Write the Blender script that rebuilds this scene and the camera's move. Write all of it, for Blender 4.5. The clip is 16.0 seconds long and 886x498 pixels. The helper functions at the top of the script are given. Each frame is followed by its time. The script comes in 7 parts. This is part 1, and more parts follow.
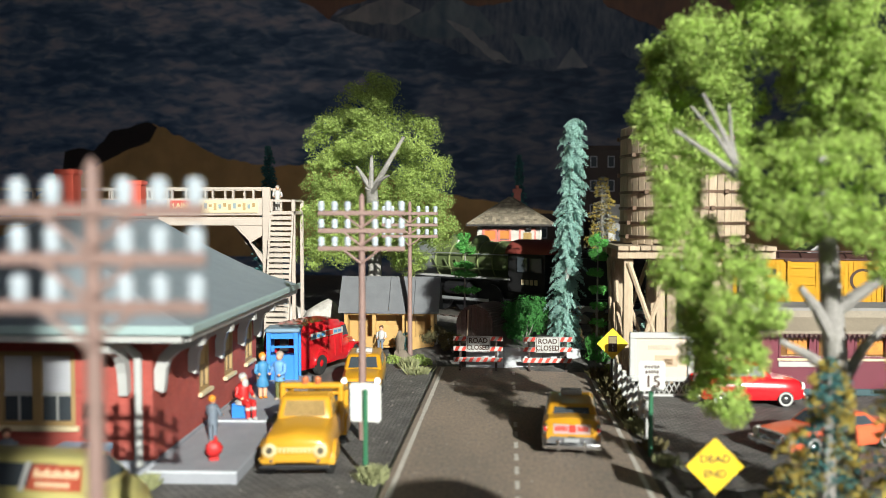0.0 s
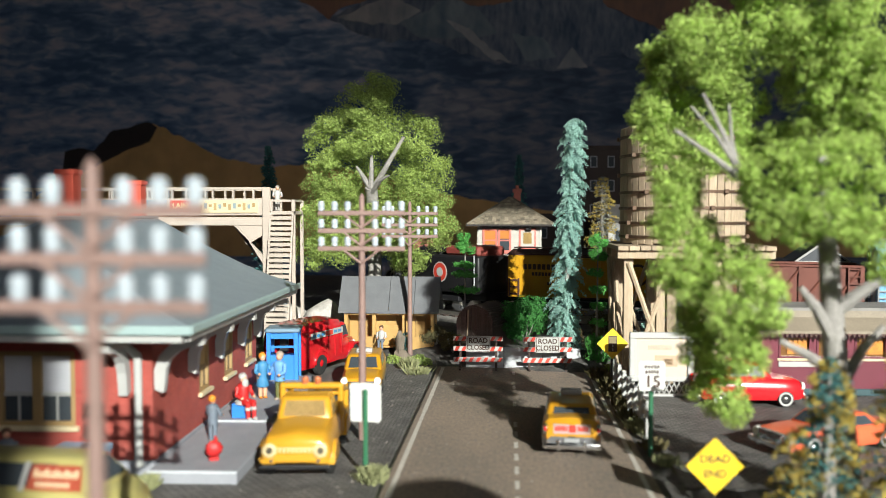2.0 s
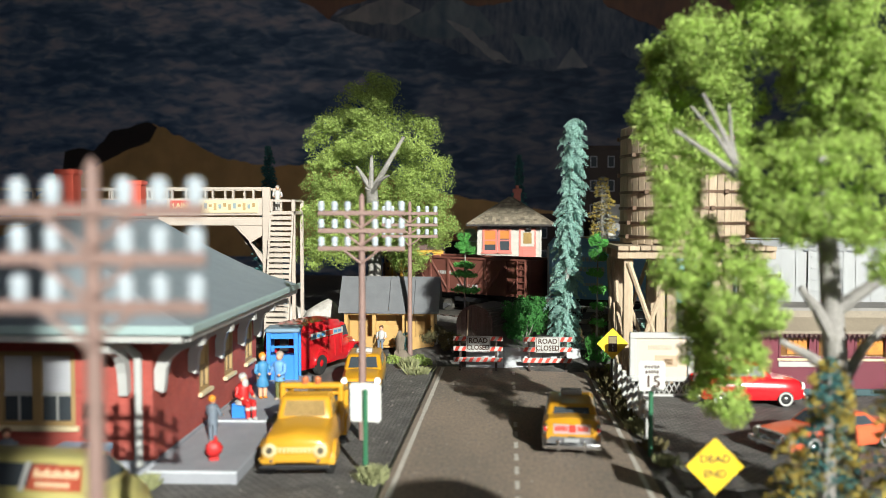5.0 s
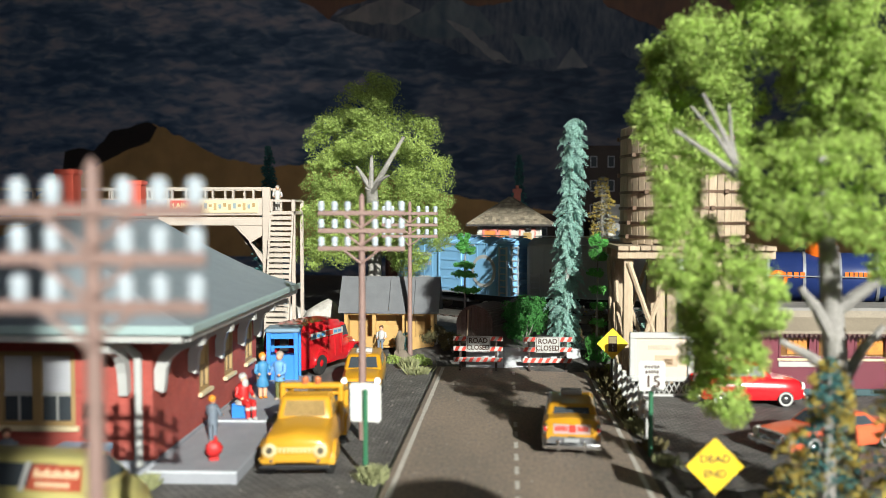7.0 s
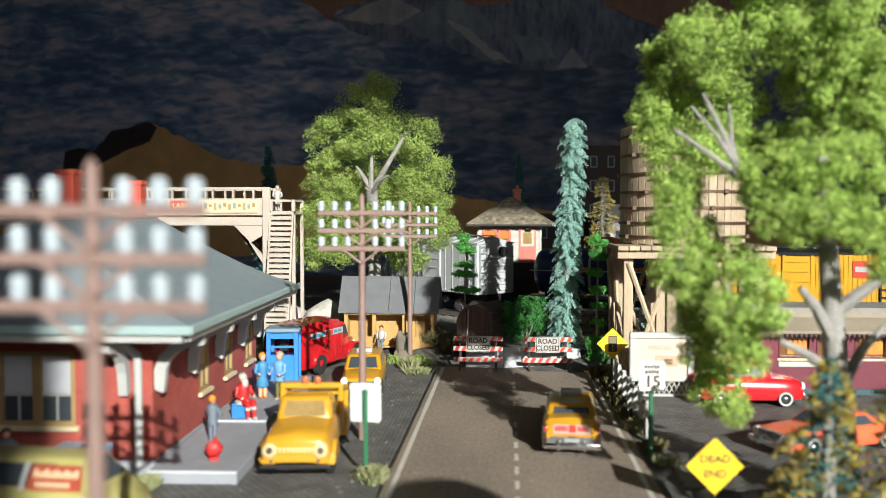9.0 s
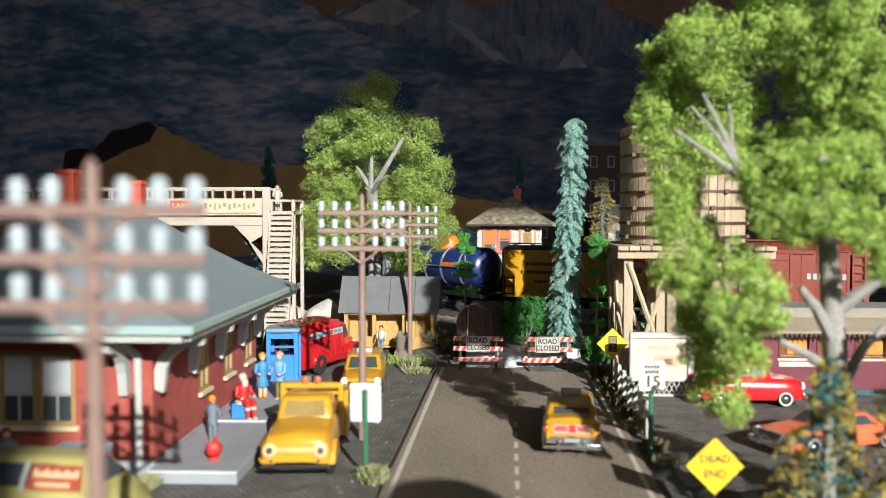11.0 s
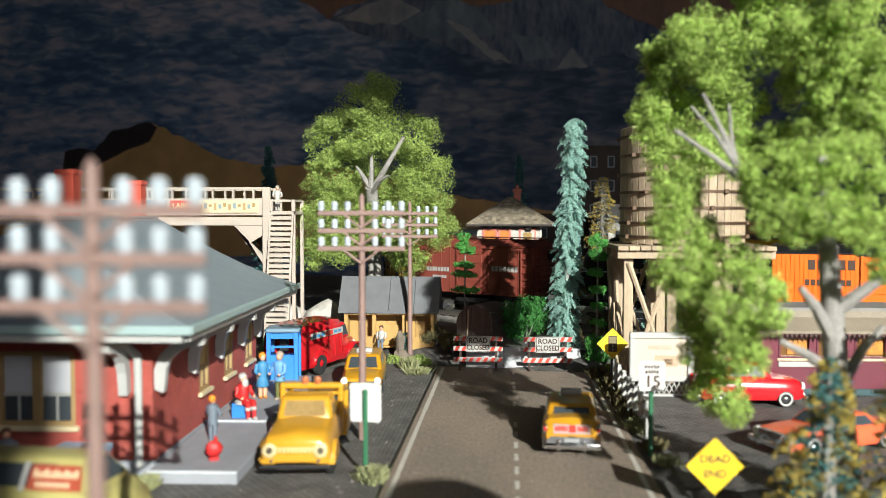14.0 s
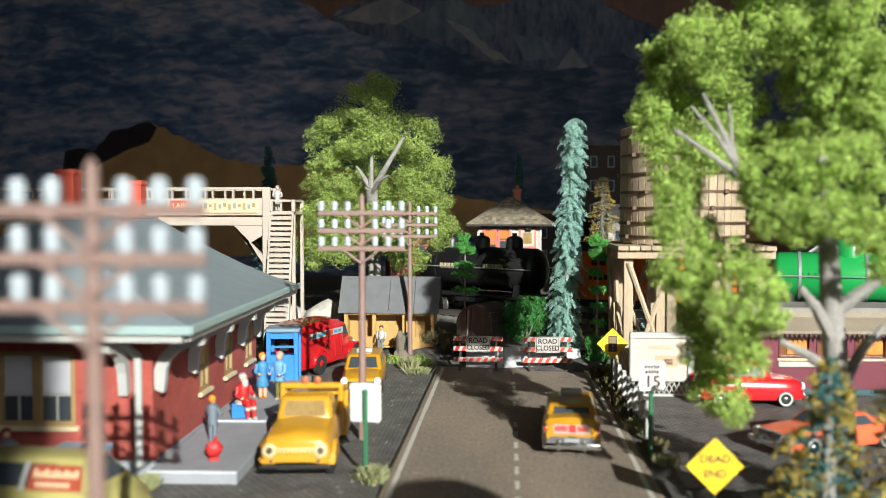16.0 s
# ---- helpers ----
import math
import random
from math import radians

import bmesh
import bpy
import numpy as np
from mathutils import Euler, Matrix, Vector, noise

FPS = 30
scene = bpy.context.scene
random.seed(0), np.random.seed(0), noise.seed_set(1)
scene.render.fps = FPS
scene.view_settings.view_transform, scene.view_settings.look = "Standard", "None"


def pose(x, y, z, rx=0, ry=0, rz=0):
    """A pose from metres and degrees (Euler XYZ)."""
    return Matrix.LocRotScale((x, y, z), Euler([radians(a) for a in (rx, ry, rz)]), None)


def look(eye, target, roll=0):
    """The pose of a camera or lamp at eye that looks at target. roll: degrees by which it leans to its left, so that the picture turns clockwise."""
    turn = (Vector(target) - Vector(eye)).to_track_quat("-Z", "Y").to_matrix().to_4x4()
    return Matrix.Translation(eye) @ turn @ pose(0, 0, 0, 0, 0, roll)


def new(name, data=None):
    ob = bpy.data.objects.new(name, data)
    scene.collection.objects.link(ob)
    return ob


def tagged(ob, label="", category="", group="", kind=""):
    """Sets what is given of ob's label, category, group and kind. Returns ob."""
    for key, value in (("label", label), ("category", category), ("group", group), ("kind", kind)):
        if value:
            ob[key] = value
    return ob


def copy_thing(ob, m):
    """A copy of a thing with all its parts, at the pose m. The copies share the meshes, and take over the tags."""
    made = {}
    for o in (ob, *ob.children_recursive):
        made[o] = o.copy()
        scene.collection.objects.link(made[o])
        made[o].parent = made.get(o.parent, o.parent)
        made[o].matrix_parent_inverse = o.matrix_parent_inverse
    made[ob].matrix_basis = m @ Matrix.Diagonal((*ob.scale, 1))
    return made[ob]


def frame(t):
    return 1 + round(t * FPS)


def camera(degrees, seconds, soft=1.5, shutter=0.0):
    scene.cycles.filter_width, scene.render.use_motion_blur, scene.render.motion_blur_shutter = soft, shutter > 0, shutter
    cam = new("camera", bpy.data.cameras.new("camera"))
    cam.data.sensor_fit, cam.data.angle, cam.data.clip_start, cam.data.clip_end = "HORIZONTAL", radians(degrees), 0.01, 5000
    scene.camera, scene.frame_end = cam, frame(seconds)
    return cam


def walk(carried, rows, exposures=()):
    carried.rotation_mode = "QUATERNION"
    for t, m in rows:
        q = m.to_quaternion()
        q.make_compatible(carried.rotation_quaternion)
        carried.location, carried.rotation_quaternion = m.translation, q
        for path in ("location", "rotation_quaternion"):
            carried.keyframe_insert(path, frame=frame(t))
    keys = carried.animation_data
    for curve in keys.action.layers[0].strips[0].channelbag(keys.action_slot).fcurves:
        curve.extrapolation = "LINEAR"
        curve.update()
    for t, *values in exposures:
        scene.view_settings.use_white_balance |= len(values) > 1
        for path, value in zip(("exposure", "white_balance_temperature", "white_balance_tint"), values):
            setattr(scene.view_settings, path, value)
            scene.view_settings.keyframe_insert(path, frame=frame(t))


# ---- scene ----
# ---- the camera: a phone that stands on the layout, lens 16 cm over the road ----
cam = camera(55.2, 16.0, soft=0.7)
EYE = pose(0, 0, 0.16, 87.67, 0, 4.4)
walk(cam, [(0.0, EYE), (16.0, EYE)], exposures=[(0.0, 0.78), (16.0, 0.78)])
cam.data.dof.use_dof = True
cam.data.dof.focus_distance = 0.94
cam.data.dof.aperture_fstop = 7.4

C = 0.01            # everything below is written in centimetres of the layout

# ---- daylight: a low sun through the room's window, and a little sky ----
SUN_AZ, SUN_EL = 23.0, 22.0
world = bpy.data.worlds.new("sky")
world.use_nodes = True
scene.world = world
wt = world.node_tree
sky = wt.nodes.new("ShaderNodeTexSky")
sky.sky_type = 'NISHITA'
sky.sun_disc = False
sky.sun_elevation = radians(SUN_EL)
sky.sun_rotation = radians(180 - SUN_AZ)
wt.links.new(sky.outputs[0], wt.nodes["Background"].inputs[0])
wt.nodes["Background"].inputs[1].default_value = 0.09
sun = new("sun", bpy.data.lights.new("sun", 'SUN'))
sun.data.energy, sun.data.angle, sun.data.color = 4.6, radians(0.55), (0.97, 0.985, 0.905)
away = Vector((-math.sin(radians(SUN_AZ)) * math.cos(radians(SUN_EL)), math.cos(radians(SUN_AZ)) * math.cos(radians(SUN_EL)), -math.sin(radians(SUN_EL))))
sun.matrix_world = look(-away * 3, (0, 0, 0))
glow = new("window_daylight", bpy.data.lights.new("window_daylight", 'AREA'))
glow.data.shape, glow.data.size, glow.data.size_y = 'RECTANGLE', 1.2, 0.9
glow.data.energy, glow.data.color = 6.4, (0.82, 0.9, 1.0)
glow.matrix_world = look((1.285, -1.66, 1.07), (1.285, 0.0, 1.07))


# ---- helpers for meshes; all lengths in centimetres ----
def M():
    return bmesh.new()


def P(x, y, z=0.0, rz=0.0, rx=0.0, ry=0.0):
    return pose(x * C, y * C, z * C, rx, ry, rz)


def part(name, bm, material, parent=None, label="", at=None, smooth=0):
    """One mesh object, under a thing or under a part."""
    bmesh.ops.recalc_face_normals(bm, faces=bm.faces)
    bm.transform(Matrix.Scale(C, 4))
    if smooth:
        lim = radians(smooth)
        for f in bm.faces:
            f.smooth = True
        for e in bm.edges:
            e.smooth = len(e.link_faces) == 2 and e.calc_face_angle(0) < lim
    me = bpy.data.meshes.new(name)
    bm.to_mesh(me)
    bm.free()
    for m in (material if isinstance(material, (list, tuple)) else [material]):
        me.materials.append(m)
    ob = new(name, me)
    if parent is not None:
        ob.parent = parent
    if at is not None:
        ob.matrix_basis = at
    if label:
        tagged(ob, label)
    return ob


def thing(name, at, label, category, group="", kind=""):
    e = new(name)
    e.empty_display_size = 0.02
    e.matrix_basis = at
    return tagged(e, label, category, group, kind)


def put(name, bm, material, at, label, category, group="", kind="", smooth=0):
    ob = part(name, bm, material, smooth=smooth)
    ob.matrix_basis = at
    return tagged(ob, label, category, group, kind)


def box(bm, x0, x1, y0, y1, z0, z1, bev=0.0, mi=0, seg=1):
    vs = [bm.verts.new(v) for v in ((x0, y0, z0), (x1, y0, z0), (x1, y1, z0), (x0, y1, z0), (x0, y0, z1), (x1, y0, z1), (x1, y1, z1), (x0, y1, z1))]
    fs = [bm.faces.new([vs[i] for i in q]) for q in ((3, 2, 1, 0), (4, 5, 6, 7), (0, 1, 5, 4), (1, 2, 6, 5), (2, 3, 7, 6), (3, 0, 4, 7))]
    for f in fs:
        f.material_index = mi
    if bev > 0:
        es = list({e for f in fs for e in f.edges})
        bmesh.ops.bevel(bm, geom=es, offset=bev, segments=seg, affect='EDGES', profile=0.5)
    return bm


def turned(bm, first, m):
    """Turns the vertices made since the count first."""
    bm.verts.ensure_lookup_table()
    bmesh.ops.transform(bm, matrix=m, verts=bm.verts[first:])


def tube(bm, a, b, r, r2=None, n=10, mi=0, caps=True):
    a, b = Vector(a), Vector(b)
    r2 = r if r2 is None else r2
    q = (b - a).to_track_quat('Z', 'Y').to_matrix()
    ra, rb = [], []
    for i in range(n):
        w = q @ Vector((math.cos(2 * math.pi * i / n), math.sin(2 * math.pi * i / n), 0))
        ra.append(bm.verts.new(a + w * r))
        rb.append(bm.verts.new(b + w * r2))
    for i in range(n):
        bm.faces.new((ra[i], ra[(i + 1) % n], rb[(i + 1) % n], rb[i])).material_index = mi
    if caps:
        bm.faces.new(ra[::-1]).material_index = mi
        bm.faces.new(rb).material_index = mi
    return bm


def prism(bm, pts, axis, a0, a1, mi=0):
    """A polygon swept along an axis: x takes (y, z), y takes (x, z), z takes (x, y)."""
    def at(p, a):
        return {'x': (a, p[0], p[1]), 'y': (p[0], a, p[1]), 'z': (p[0], p[1], a)}[axis]
    lo = [bm.verts.new(at(p, a0)) for p in pts]
    hi = [bm.verts.new(at(p, a1)) for p in pts]
    n = len(pts)
    for i in range(n):
        bm.faces.new((lo[i], lo[(i + 1) % n], hi[(i + 1) % n], hi[i])).material_index = mi
    bm.faces.new(lo[::-1]).material_index = mi
    bm.faces.new(hi).material_index = mi
    return bm


def lathe(bm, prof, n=20, at=(0, 0, 0), m=None, mi=0):
    """A profile of (r, z) turned about the z axis, closed at both ends."""
    rings = []
    for r, z in prof:
        ring = []
        for i in range(n):
            v = Vector((r * math.cos(2 * math.pi * i / n), r * math.sin(2 * math.pi * i / n), z))
            ring.append(bm.verts.new((m @ v if m else v) + Vector(at)))
        rings.append(ring)
    for a, b in zip(rings, rings[1:]):
        for i in range(n):
            bm.faces.new((a[i], a[(i + 1) % n], b[(i + 1) % n], b[i])).material_index = mi
    bm.faces.new(rings[0][::-1]).material_index = mi
    bm.faces.new(rings[-1]).material_index = mi
    return bm


def ball(bm, c, r, sub=2, mi=0, rough=0.0):
    r = (r, r, r) if not isinstance(r, (tuple, list)) else r
    made = bmesh.ops.create_icosphere(bm, subdivisions=sub, radius=1.0)
    for v in made['verts']:
        k = 1 + rough * noise.noise(v.co * 2.3 + Vector(c))
        v.co = Vector((v.co.x * r[0] * k + c[0], v.co.y * r[1] * k + c[1], v.co.z * r[2] * k + c[2]))
    for f in {f for v in made['verts'] for f in v.link_faces}:
        f.material_index = mi
    return bm


def loft(bm, sections, mi=0, cap=True):
    """Skins a row of closed outlines with the same number of points."""
    rows = [[bm.verts.new(p) for p in s] for s in sections]
    n = len(rows[0])
    for a, b in zip(rows, rows[1:]):
        for i in range(n):
            bm.faces.new((a[i], a[(i + 1) % n], b[(i + 1) % n], b[i])).material_index = mi
    if cap:
        bm.faces.new(rows[0][::-1]).material_index = mi
        bm.faces.new(rows[-1]).material_index = mi
    return bm


def words(text, size, name, material, parent, at, label="", squeeze=1.0):
    """Raised writing in the built-in font; size is the capital height in centimetres."""
    cu = bpy.data.curves.new(name, 'FONT')
    cu.body, cu.size, cu.align_x, cu.align_y, cu.extrude = text, size * C * 1.4, 'CENTER', 'CENTER', 0.00012
    cu.resolution_u, cu.offset = 3, size * C * 0.04
    tmp = bpy.data.objects.new(name, cu)
    scene.collection.objects.link(tmp)
    me = bpy.data.meshes.new_from_object(tmp.evaluated_get(bpy.context.evaluated_depsgraph_get()))
    bpy.data.objects.remove(tmp)
    me.transform(Matrix.Diagonal((squeeze, 1, 1, 1)))
    me.materials.clear()
    me.materials.append(material)
    ob = new(name, me)
    ob.parent = parent
    ob.matrix_basis = at
    if label:
        tagged(ob, label)
    return ob


# ---- materials ----
def mat(name, col, rough=0.6, metal=0.0, var=0.18, fine=900.0, coarse=60.0, bump=0.15, col2=None, coat=0.0, island=0.0, obj=0.0, emit=0.0, stretch=None, through_light=0.0, spec=0.5):
    """Paint, plastic or stuff with grain and stains at two scales."""
    m = bpy.data.materials.new(name)
    m.use_nodes = True
    nt = m.node_tree
    b = nt.nodes["Principled BSDF"]
    L = nt.links.new
    tc = nt.nodes.new("ShaderNodeTexCoord")
    src = tc.outputs["Object"]
    if stretch:
        mp = nt.nodes.new("ShaderNodeMapping")
        mp.inputs["Scale"].default_value = stretch
        L(src, mp.inputs["Vector"])
        src = mp.outputs[0]
    n1 = nt.nodes.new("ShaderNodeTexNoise")
    n1.inputs["Scale"].default_value, n1.inputs["Detail"].default_value = fine, 4
    n2 = nt.nodes.new("ShaderNodeTexNoise")
    n2.inputs["Scale"].default_value, n2.inputs["Detail"].default_value = coarse, 3
    L(src, n1.inputs["Vector"])
    L(src, n2.inputs["Vector"])
    add = nt.nodes.new("ShaderNodeMath")
    add.operation = 'MULTIPLY_ADD'
    add.inputs[1].default_value = 0.5
    L(n1.outputs[0], add.inputs[0])
    half = nt.nodes.new("ShaderNodeMath")
    half.operation = 'MULTIPLY'
    half.inputs[1].default_value = 0.5
    L(n2.outputs[0], half.inputs[0])
    L(half.outputs[0], add.inputs[2])
    ramp = nt.nodes.new("ShaderNodeMapRange")
    ramp.inputs[1].default_value, ramp.inputs[2].default_value = 0.32, 0.68
    L(add.outputs[0], ramp.inputs[0])
    fac = ramp.outputs[0]
    mix = nt.nodes.new("ShaderNodeMix")
    mix.data_type = 'RGBA'
    c2 = col2 if col2 else tuple(min(1, c * (1 + var)) for c in col)
    c1 = col if col2 else tuple(c * (1 - var) for c in col)
    mix.inputs[6].default_value, mix.inputs[7].default_value = (*c1, 1), (*c2, 1)
    L(fac, mix.inputs[0])
    out = mix.outputs[2]
    if island or obj:
        hs = nt.nodes.new("ShaderNodeHueSaturation")
        if island:
            g = nt.nodes.new("ShaderNodeNewGeometry").outputs["Random Per Island"]
        else:
            g = nt.nodes.new("ShaderNodeObjectInfo").outputs["Random"]
        mr = nt.nodes.new("ShaderNodeMapRange")
        k = island or obj
        mr.inputs[3].default_value, mr.inputs[4].default_value = 1 - k, 1 + k
        L(g, mr.inputs[0])
        L(mr.outputs[0], hs.inputs["Value"])
        L(out, hs.inputs["Color"])
        out = hs.outputs[0]
    L(out, b.inputs["Base Color"])
    b.inputs["Roughness"].default_value = rough
    b.inputs["Metallic"].default_value = metal
    b.inputs["Specular IOR Level"].default_value = spec
    b.inputs["Coat Weight"].default_value = coat
    b.inputs["Coat Roughness"].default_value = 0.12
    if emit:
        b.inputs["Emission Color"].default_value = (*col, 1)
        b.inputs["Emission Strength"].default_value = emit
    if bump:
        bp = nt.nodes.new("ShaderNodeBump")
        bp.inputs["Strength"].default_value, bp.inputs["Distance"].default_value = bump, 0.0006
        L(n1.outputs[0], bp.inputs["Height"])
        L(bp.outputs[0], b.inputs["Normal"])
    if through_light:
        tr = nt.nodes.new("ShaderNodeBsdfTranslucent")
        L(out, tr.inputs[0])
        ms = nt.nodes.new("ShaderNodeMixShader")
        ms.inputs[0].default_value = through_light
        L(b.outputs[0], ms.inputs[1])
        L(tr.outputs[0], ms.inputs[2])
        L(ms.outputs[0], nt.nodes["Material Output"].inputs[0])
    return m


def glass(name, col=(0.05, 0.06, 0.07)):
    m = mat(name, col, 0.08, 0.0, 0.1, bump=0.02, coat=0.5)
    return m


WHITE = mat("white_paint", (0.4, 0.4, 0.39), 0.45, bump=0.08, var=0.06)
CREAM = mat("cream_plastic", (0.6, 0.5, 0.32), 0.5, var=0.1)
BLACK = mat("black_plastic", (0.012, 0.012, 0.013), 0.4, var=0.3)
IRON = mat("sooty_iron", (0.02, 0.02, 0.022), 0.38, 0.3, var=0.3)
CHROME = mat("chrome_plating", (0.75, 0.76, 0.78), 0.16, 1.0, var=0.08, bump=0.03)
RUBBER = mat("rubber_tyre", (0.018, 0.018, 0.018), 0.8, var=0.25)
DARKGLASS = glass("dark_window_glass")
SILVER = mat("silver_paint", (0.5, 0.52, 0.54), 0.35, 0.6, var=0.1)
def brick_paint(name, c1, c2, mortar):
    """Small model bricks on upright walls."""
    m = bpy.data.materials.new(name)
    m.use_nodes = True
    nt = m.node_tree
    L = nt.links.new
    b = nt.nodes["Principled BSDF"]
    tc, sp, ad, cb = (nt.nodes.new(k) for k in ("ShaderNodeTexCoord", "ShaderNodeSeparateXYZ", "ShaderNodeMath", "ShaderNodeCombineXYZ"))
    L(tc.outputs["Object"], sp.inputs[0])
    L(sp.outputs[0], ad.inputs[0])
    L(sp.outputs[1], ad.inputs[1])
    L(ad.outputs[0], cb.inputs[0])
    L(sp.outputs[2], cb.inputs[1])
    br = nt.nodes.new("ShaderNodeTexBrick")
    br.inputs["Scale"].default_value = 1.0
    br.inputs["Brick Width"].default_value, br.inputs["Row Height"].default_value, br.inputs["Mortar Size"].default_value = 0.0046, 0.0015, 0.00018
    br.inputs["Color1"].default_value, br.inputs["Color2"].default_value, br.inputs["Mortar"].default_value = (*c1, 1), (*c2, 1), (*mortar, 1)
    L(cb.outputs[0], br.inputs["Vector"])
    n = nt.nodes.new("ShaderNodeTexNoise")
    n.inputs["Scale"].default_value, n.inputs["Detail"].default_value = 40, 5
    L(tc.outputs["Object"], n.inputs["Vector"])
    r = nt.nodes.new("ShaderNodeMapRange")
    r.inputs[1].default_value, r.inputs[2].default_value, r.inputs[3].default_value, r.inputs[4].default_value = 0.3, 0.7, 0.8, 1.15
    L(n.outputs[0], r.inputs[0])
    mx = nt.nodes.new("ShaderNodeMix")
    mx.data_type, mx.blend_type = 'RGBA', 'MULTIPLY'
    mx.inputs[0].default_value = 1.0
    L(br.outputs[0], mx.inputs[6])
    L(r.outputs[0], mx.inputs[7])
    L(mx.outputs[2], b.inputs["Base Color"])
    b.inputs["Roughness"].default_value = 0.75
    bp = nt.nodes.new("ShaderNodeBump")
    bp.inputs["Strength"].default_value, bp.inputs["Distance"].default_value = 0.5, 0.0003
    L(br.outputs[0], bp.inputs["Height"])
    L(bp.outputs[0], b.inputs["Normal"])
    return m


BRICK = brick_paint("brick_red_wall", (0.34, 0.055, 0.042), (0.4, 0.075, 0.055), (0.27, 0.075, 0.06))
PLATEWHITE = mat("bright_sign_white", (0.62, 0.62, 0.6), 0.45, var=0.04, bump=0.04)
ROOFGREY = mat("blue_grey_roof", (0.21, 0.25, 0.28), 0.55, var=0.1, fine=500, bump=0.12)
TAN = mat("tan_frame_paint", (0.32, 0.21, 0.09), 0.6, var=0.12)
CONCRETE = mat("grey_platform", (0.27, 0.28, 0.31), 0.75, var=0.12, bump=0.2)
WOODPOLE = mat("brown_pole_plastic", (0.24, 0.155, 0.135), 0.6, var=0.18, bump=0.2)
BARK = mat("grey_bark", (0.27, 0.255, 0.24), 0.85, var=0.3, fine=400, bump=0.8)
TAXI = mat("taxi_yellow_paint", (0.52, 0.25, 0.015), 0.28, var=0.06, coat=0.5, bump=0.02)
SCHOOL = mat("yellow_truck_paint", (0.56, 0.28, 0.022), 0.3, var=0.06, coat=0.4, bump=0.02)
RED = mat("red_enamel", (0.5, 0.012, 0.018), 0.25, var=0.08, coat=0.5, bump=0.02)
CORAL = mat("coral_enamel", (0.75, 0.14, 0.06), 0.28, var=0.06, coat=0.5, bump=0.02)
BLUE = mat("blue_booth_paint", (0.03, 0.2, 0.62), 0.4, var=0.08)
GREENPOST = mat("green_post", (0.03, 0.14, 0.07), 0.45, var=0.12)
SIGNYEL = mat("sign_yellow", (0.85, 0.58, 0.02), 0.4, var=0.05, bump=0.03)
SIGNRED = mat("sign_red", (0.55, 0.05, 0.03), 0.45, var=0.08)
PLANK = mat("weathered_tan_wood", (0.4, 0.31, 0.215), 0.75, var=0.22, obj=0.14, bump=0.4, stretch=(1, 1, 0.12))
SHEDWOOD = mat("golden_shed_wood", (0.45, 0.27, 0.09), 0.65, var=0.18, bump=0.3, obj=0.08)
SKIN = mat("painted_skin", (0.62, 0.34, 0.22), 0.5, var=0.05)


# ---- the room: window wall behind the camera, backdrop, ceiling, floor ----
PLASTER = mat("room_plaster", (0.35, 0.34, 0.32), 0.85, var=0.06, fine=80, coarse=6)
CEIL = mat("ceiling_paint", (0.4, 0.4, 0.39), 0.9, var=0.04, fine=80, coarse=6)
CARPET = mat("room_carpet", (0.09, 0.085, 0.08), 0.95, var=0.2, fine=200, coarse=8)


def build_room():
    bm = M()
    box(bm, -230, 65, -178, -170, -95, 175)
    box(bm, 192, 260, -178, -170, -95, 175)
    box(bm, 65, 192, -178, -170, -95, 60)
    box(bm, 65, 192, -178, -170, 152, 175)
    put("wall_south", bm, PLASTER, P(0, 0), "plain plaster wall with a window opening", "wall", kind="structure")
    bm = M()
    box(bm, -238, -230, -178, 228, -95, 175)
    put("wall_west", bm, PLASTER, P(0, 0), "plain plaster side wall of the room", "wall", kind="structure")
    bm = M()
    box(bm, 260, 268, -178, 228, -95, 175)
    put("wall_east", bm, PLASTER, P(0, 0), "plain plaster side wall of the room", "wall", kind="structure")
    bm = M()
    box(bm, -238, 268, -178, 228, 175, 183)
    put("ceiling", bm, CEIL, P(0, 0), "plain painted ceiling of the train room", "ceiling", kind="structure")
    bm = M()
    box(bm, -238, 268, -178, 228, -103, -95)
    put("floor", bm, CARPET, P(0, 0), "dark carpet of the train room", "floor", kind="structure")
    w = thing("window_1", P(128.5, -174, 60), "wide window with a painted frame", "window", kind="structure")
    for n, a in (("window_frame", (-63.5, -62, -3, 3, 0, 92)), ("window_frame", (62, 63.5, -3, 3, 0, 92)), ("window_frame", (-62, 62, -3, 3, 0, 1.5)), ("window_frame", (-62, 62, -3, 3, 90.5, 92))):
        bm = M()
        box(bm, *a, bev=0.4)
        part(n, bm, WHITE, w)


build_room()


# ---- the railway line: straight from the east, then a loop away behind the house ----
def line_heading(s):
    if s < -7.0:
        return 15.0
    return 15.0 + 2.2 * (s + 7.0) if s < 20.3 else 75.06 + 1.35 * (s - 20.3)


LINE = {}
_x, _y = -1.86, 101.05
LINE[0] = (_x, _y)
for _i in range(0, 440):
    _h = radians(line_heading((_i + 0.5) * 0.5))
    _x, _y = _x - 0.5 * math.cos(_h), _y + 0.5 * math.sin(_h)
    LINE[_i + 1] = (_x, _y)
_x, _y = LINE[0]
for _i in range(0, -900, -1):
    _h = radians(line_heading((_i - 0.5) * 0.5))
    _x, _y = _x + 0.5 * math.cos(_h), _y - 0.5 * math.sin(_h)
    LINE[_i - 1] = (_x, _y)
RAIL_Z = 2.8
SIZE = 1.12          # of the railway: line, track and cars


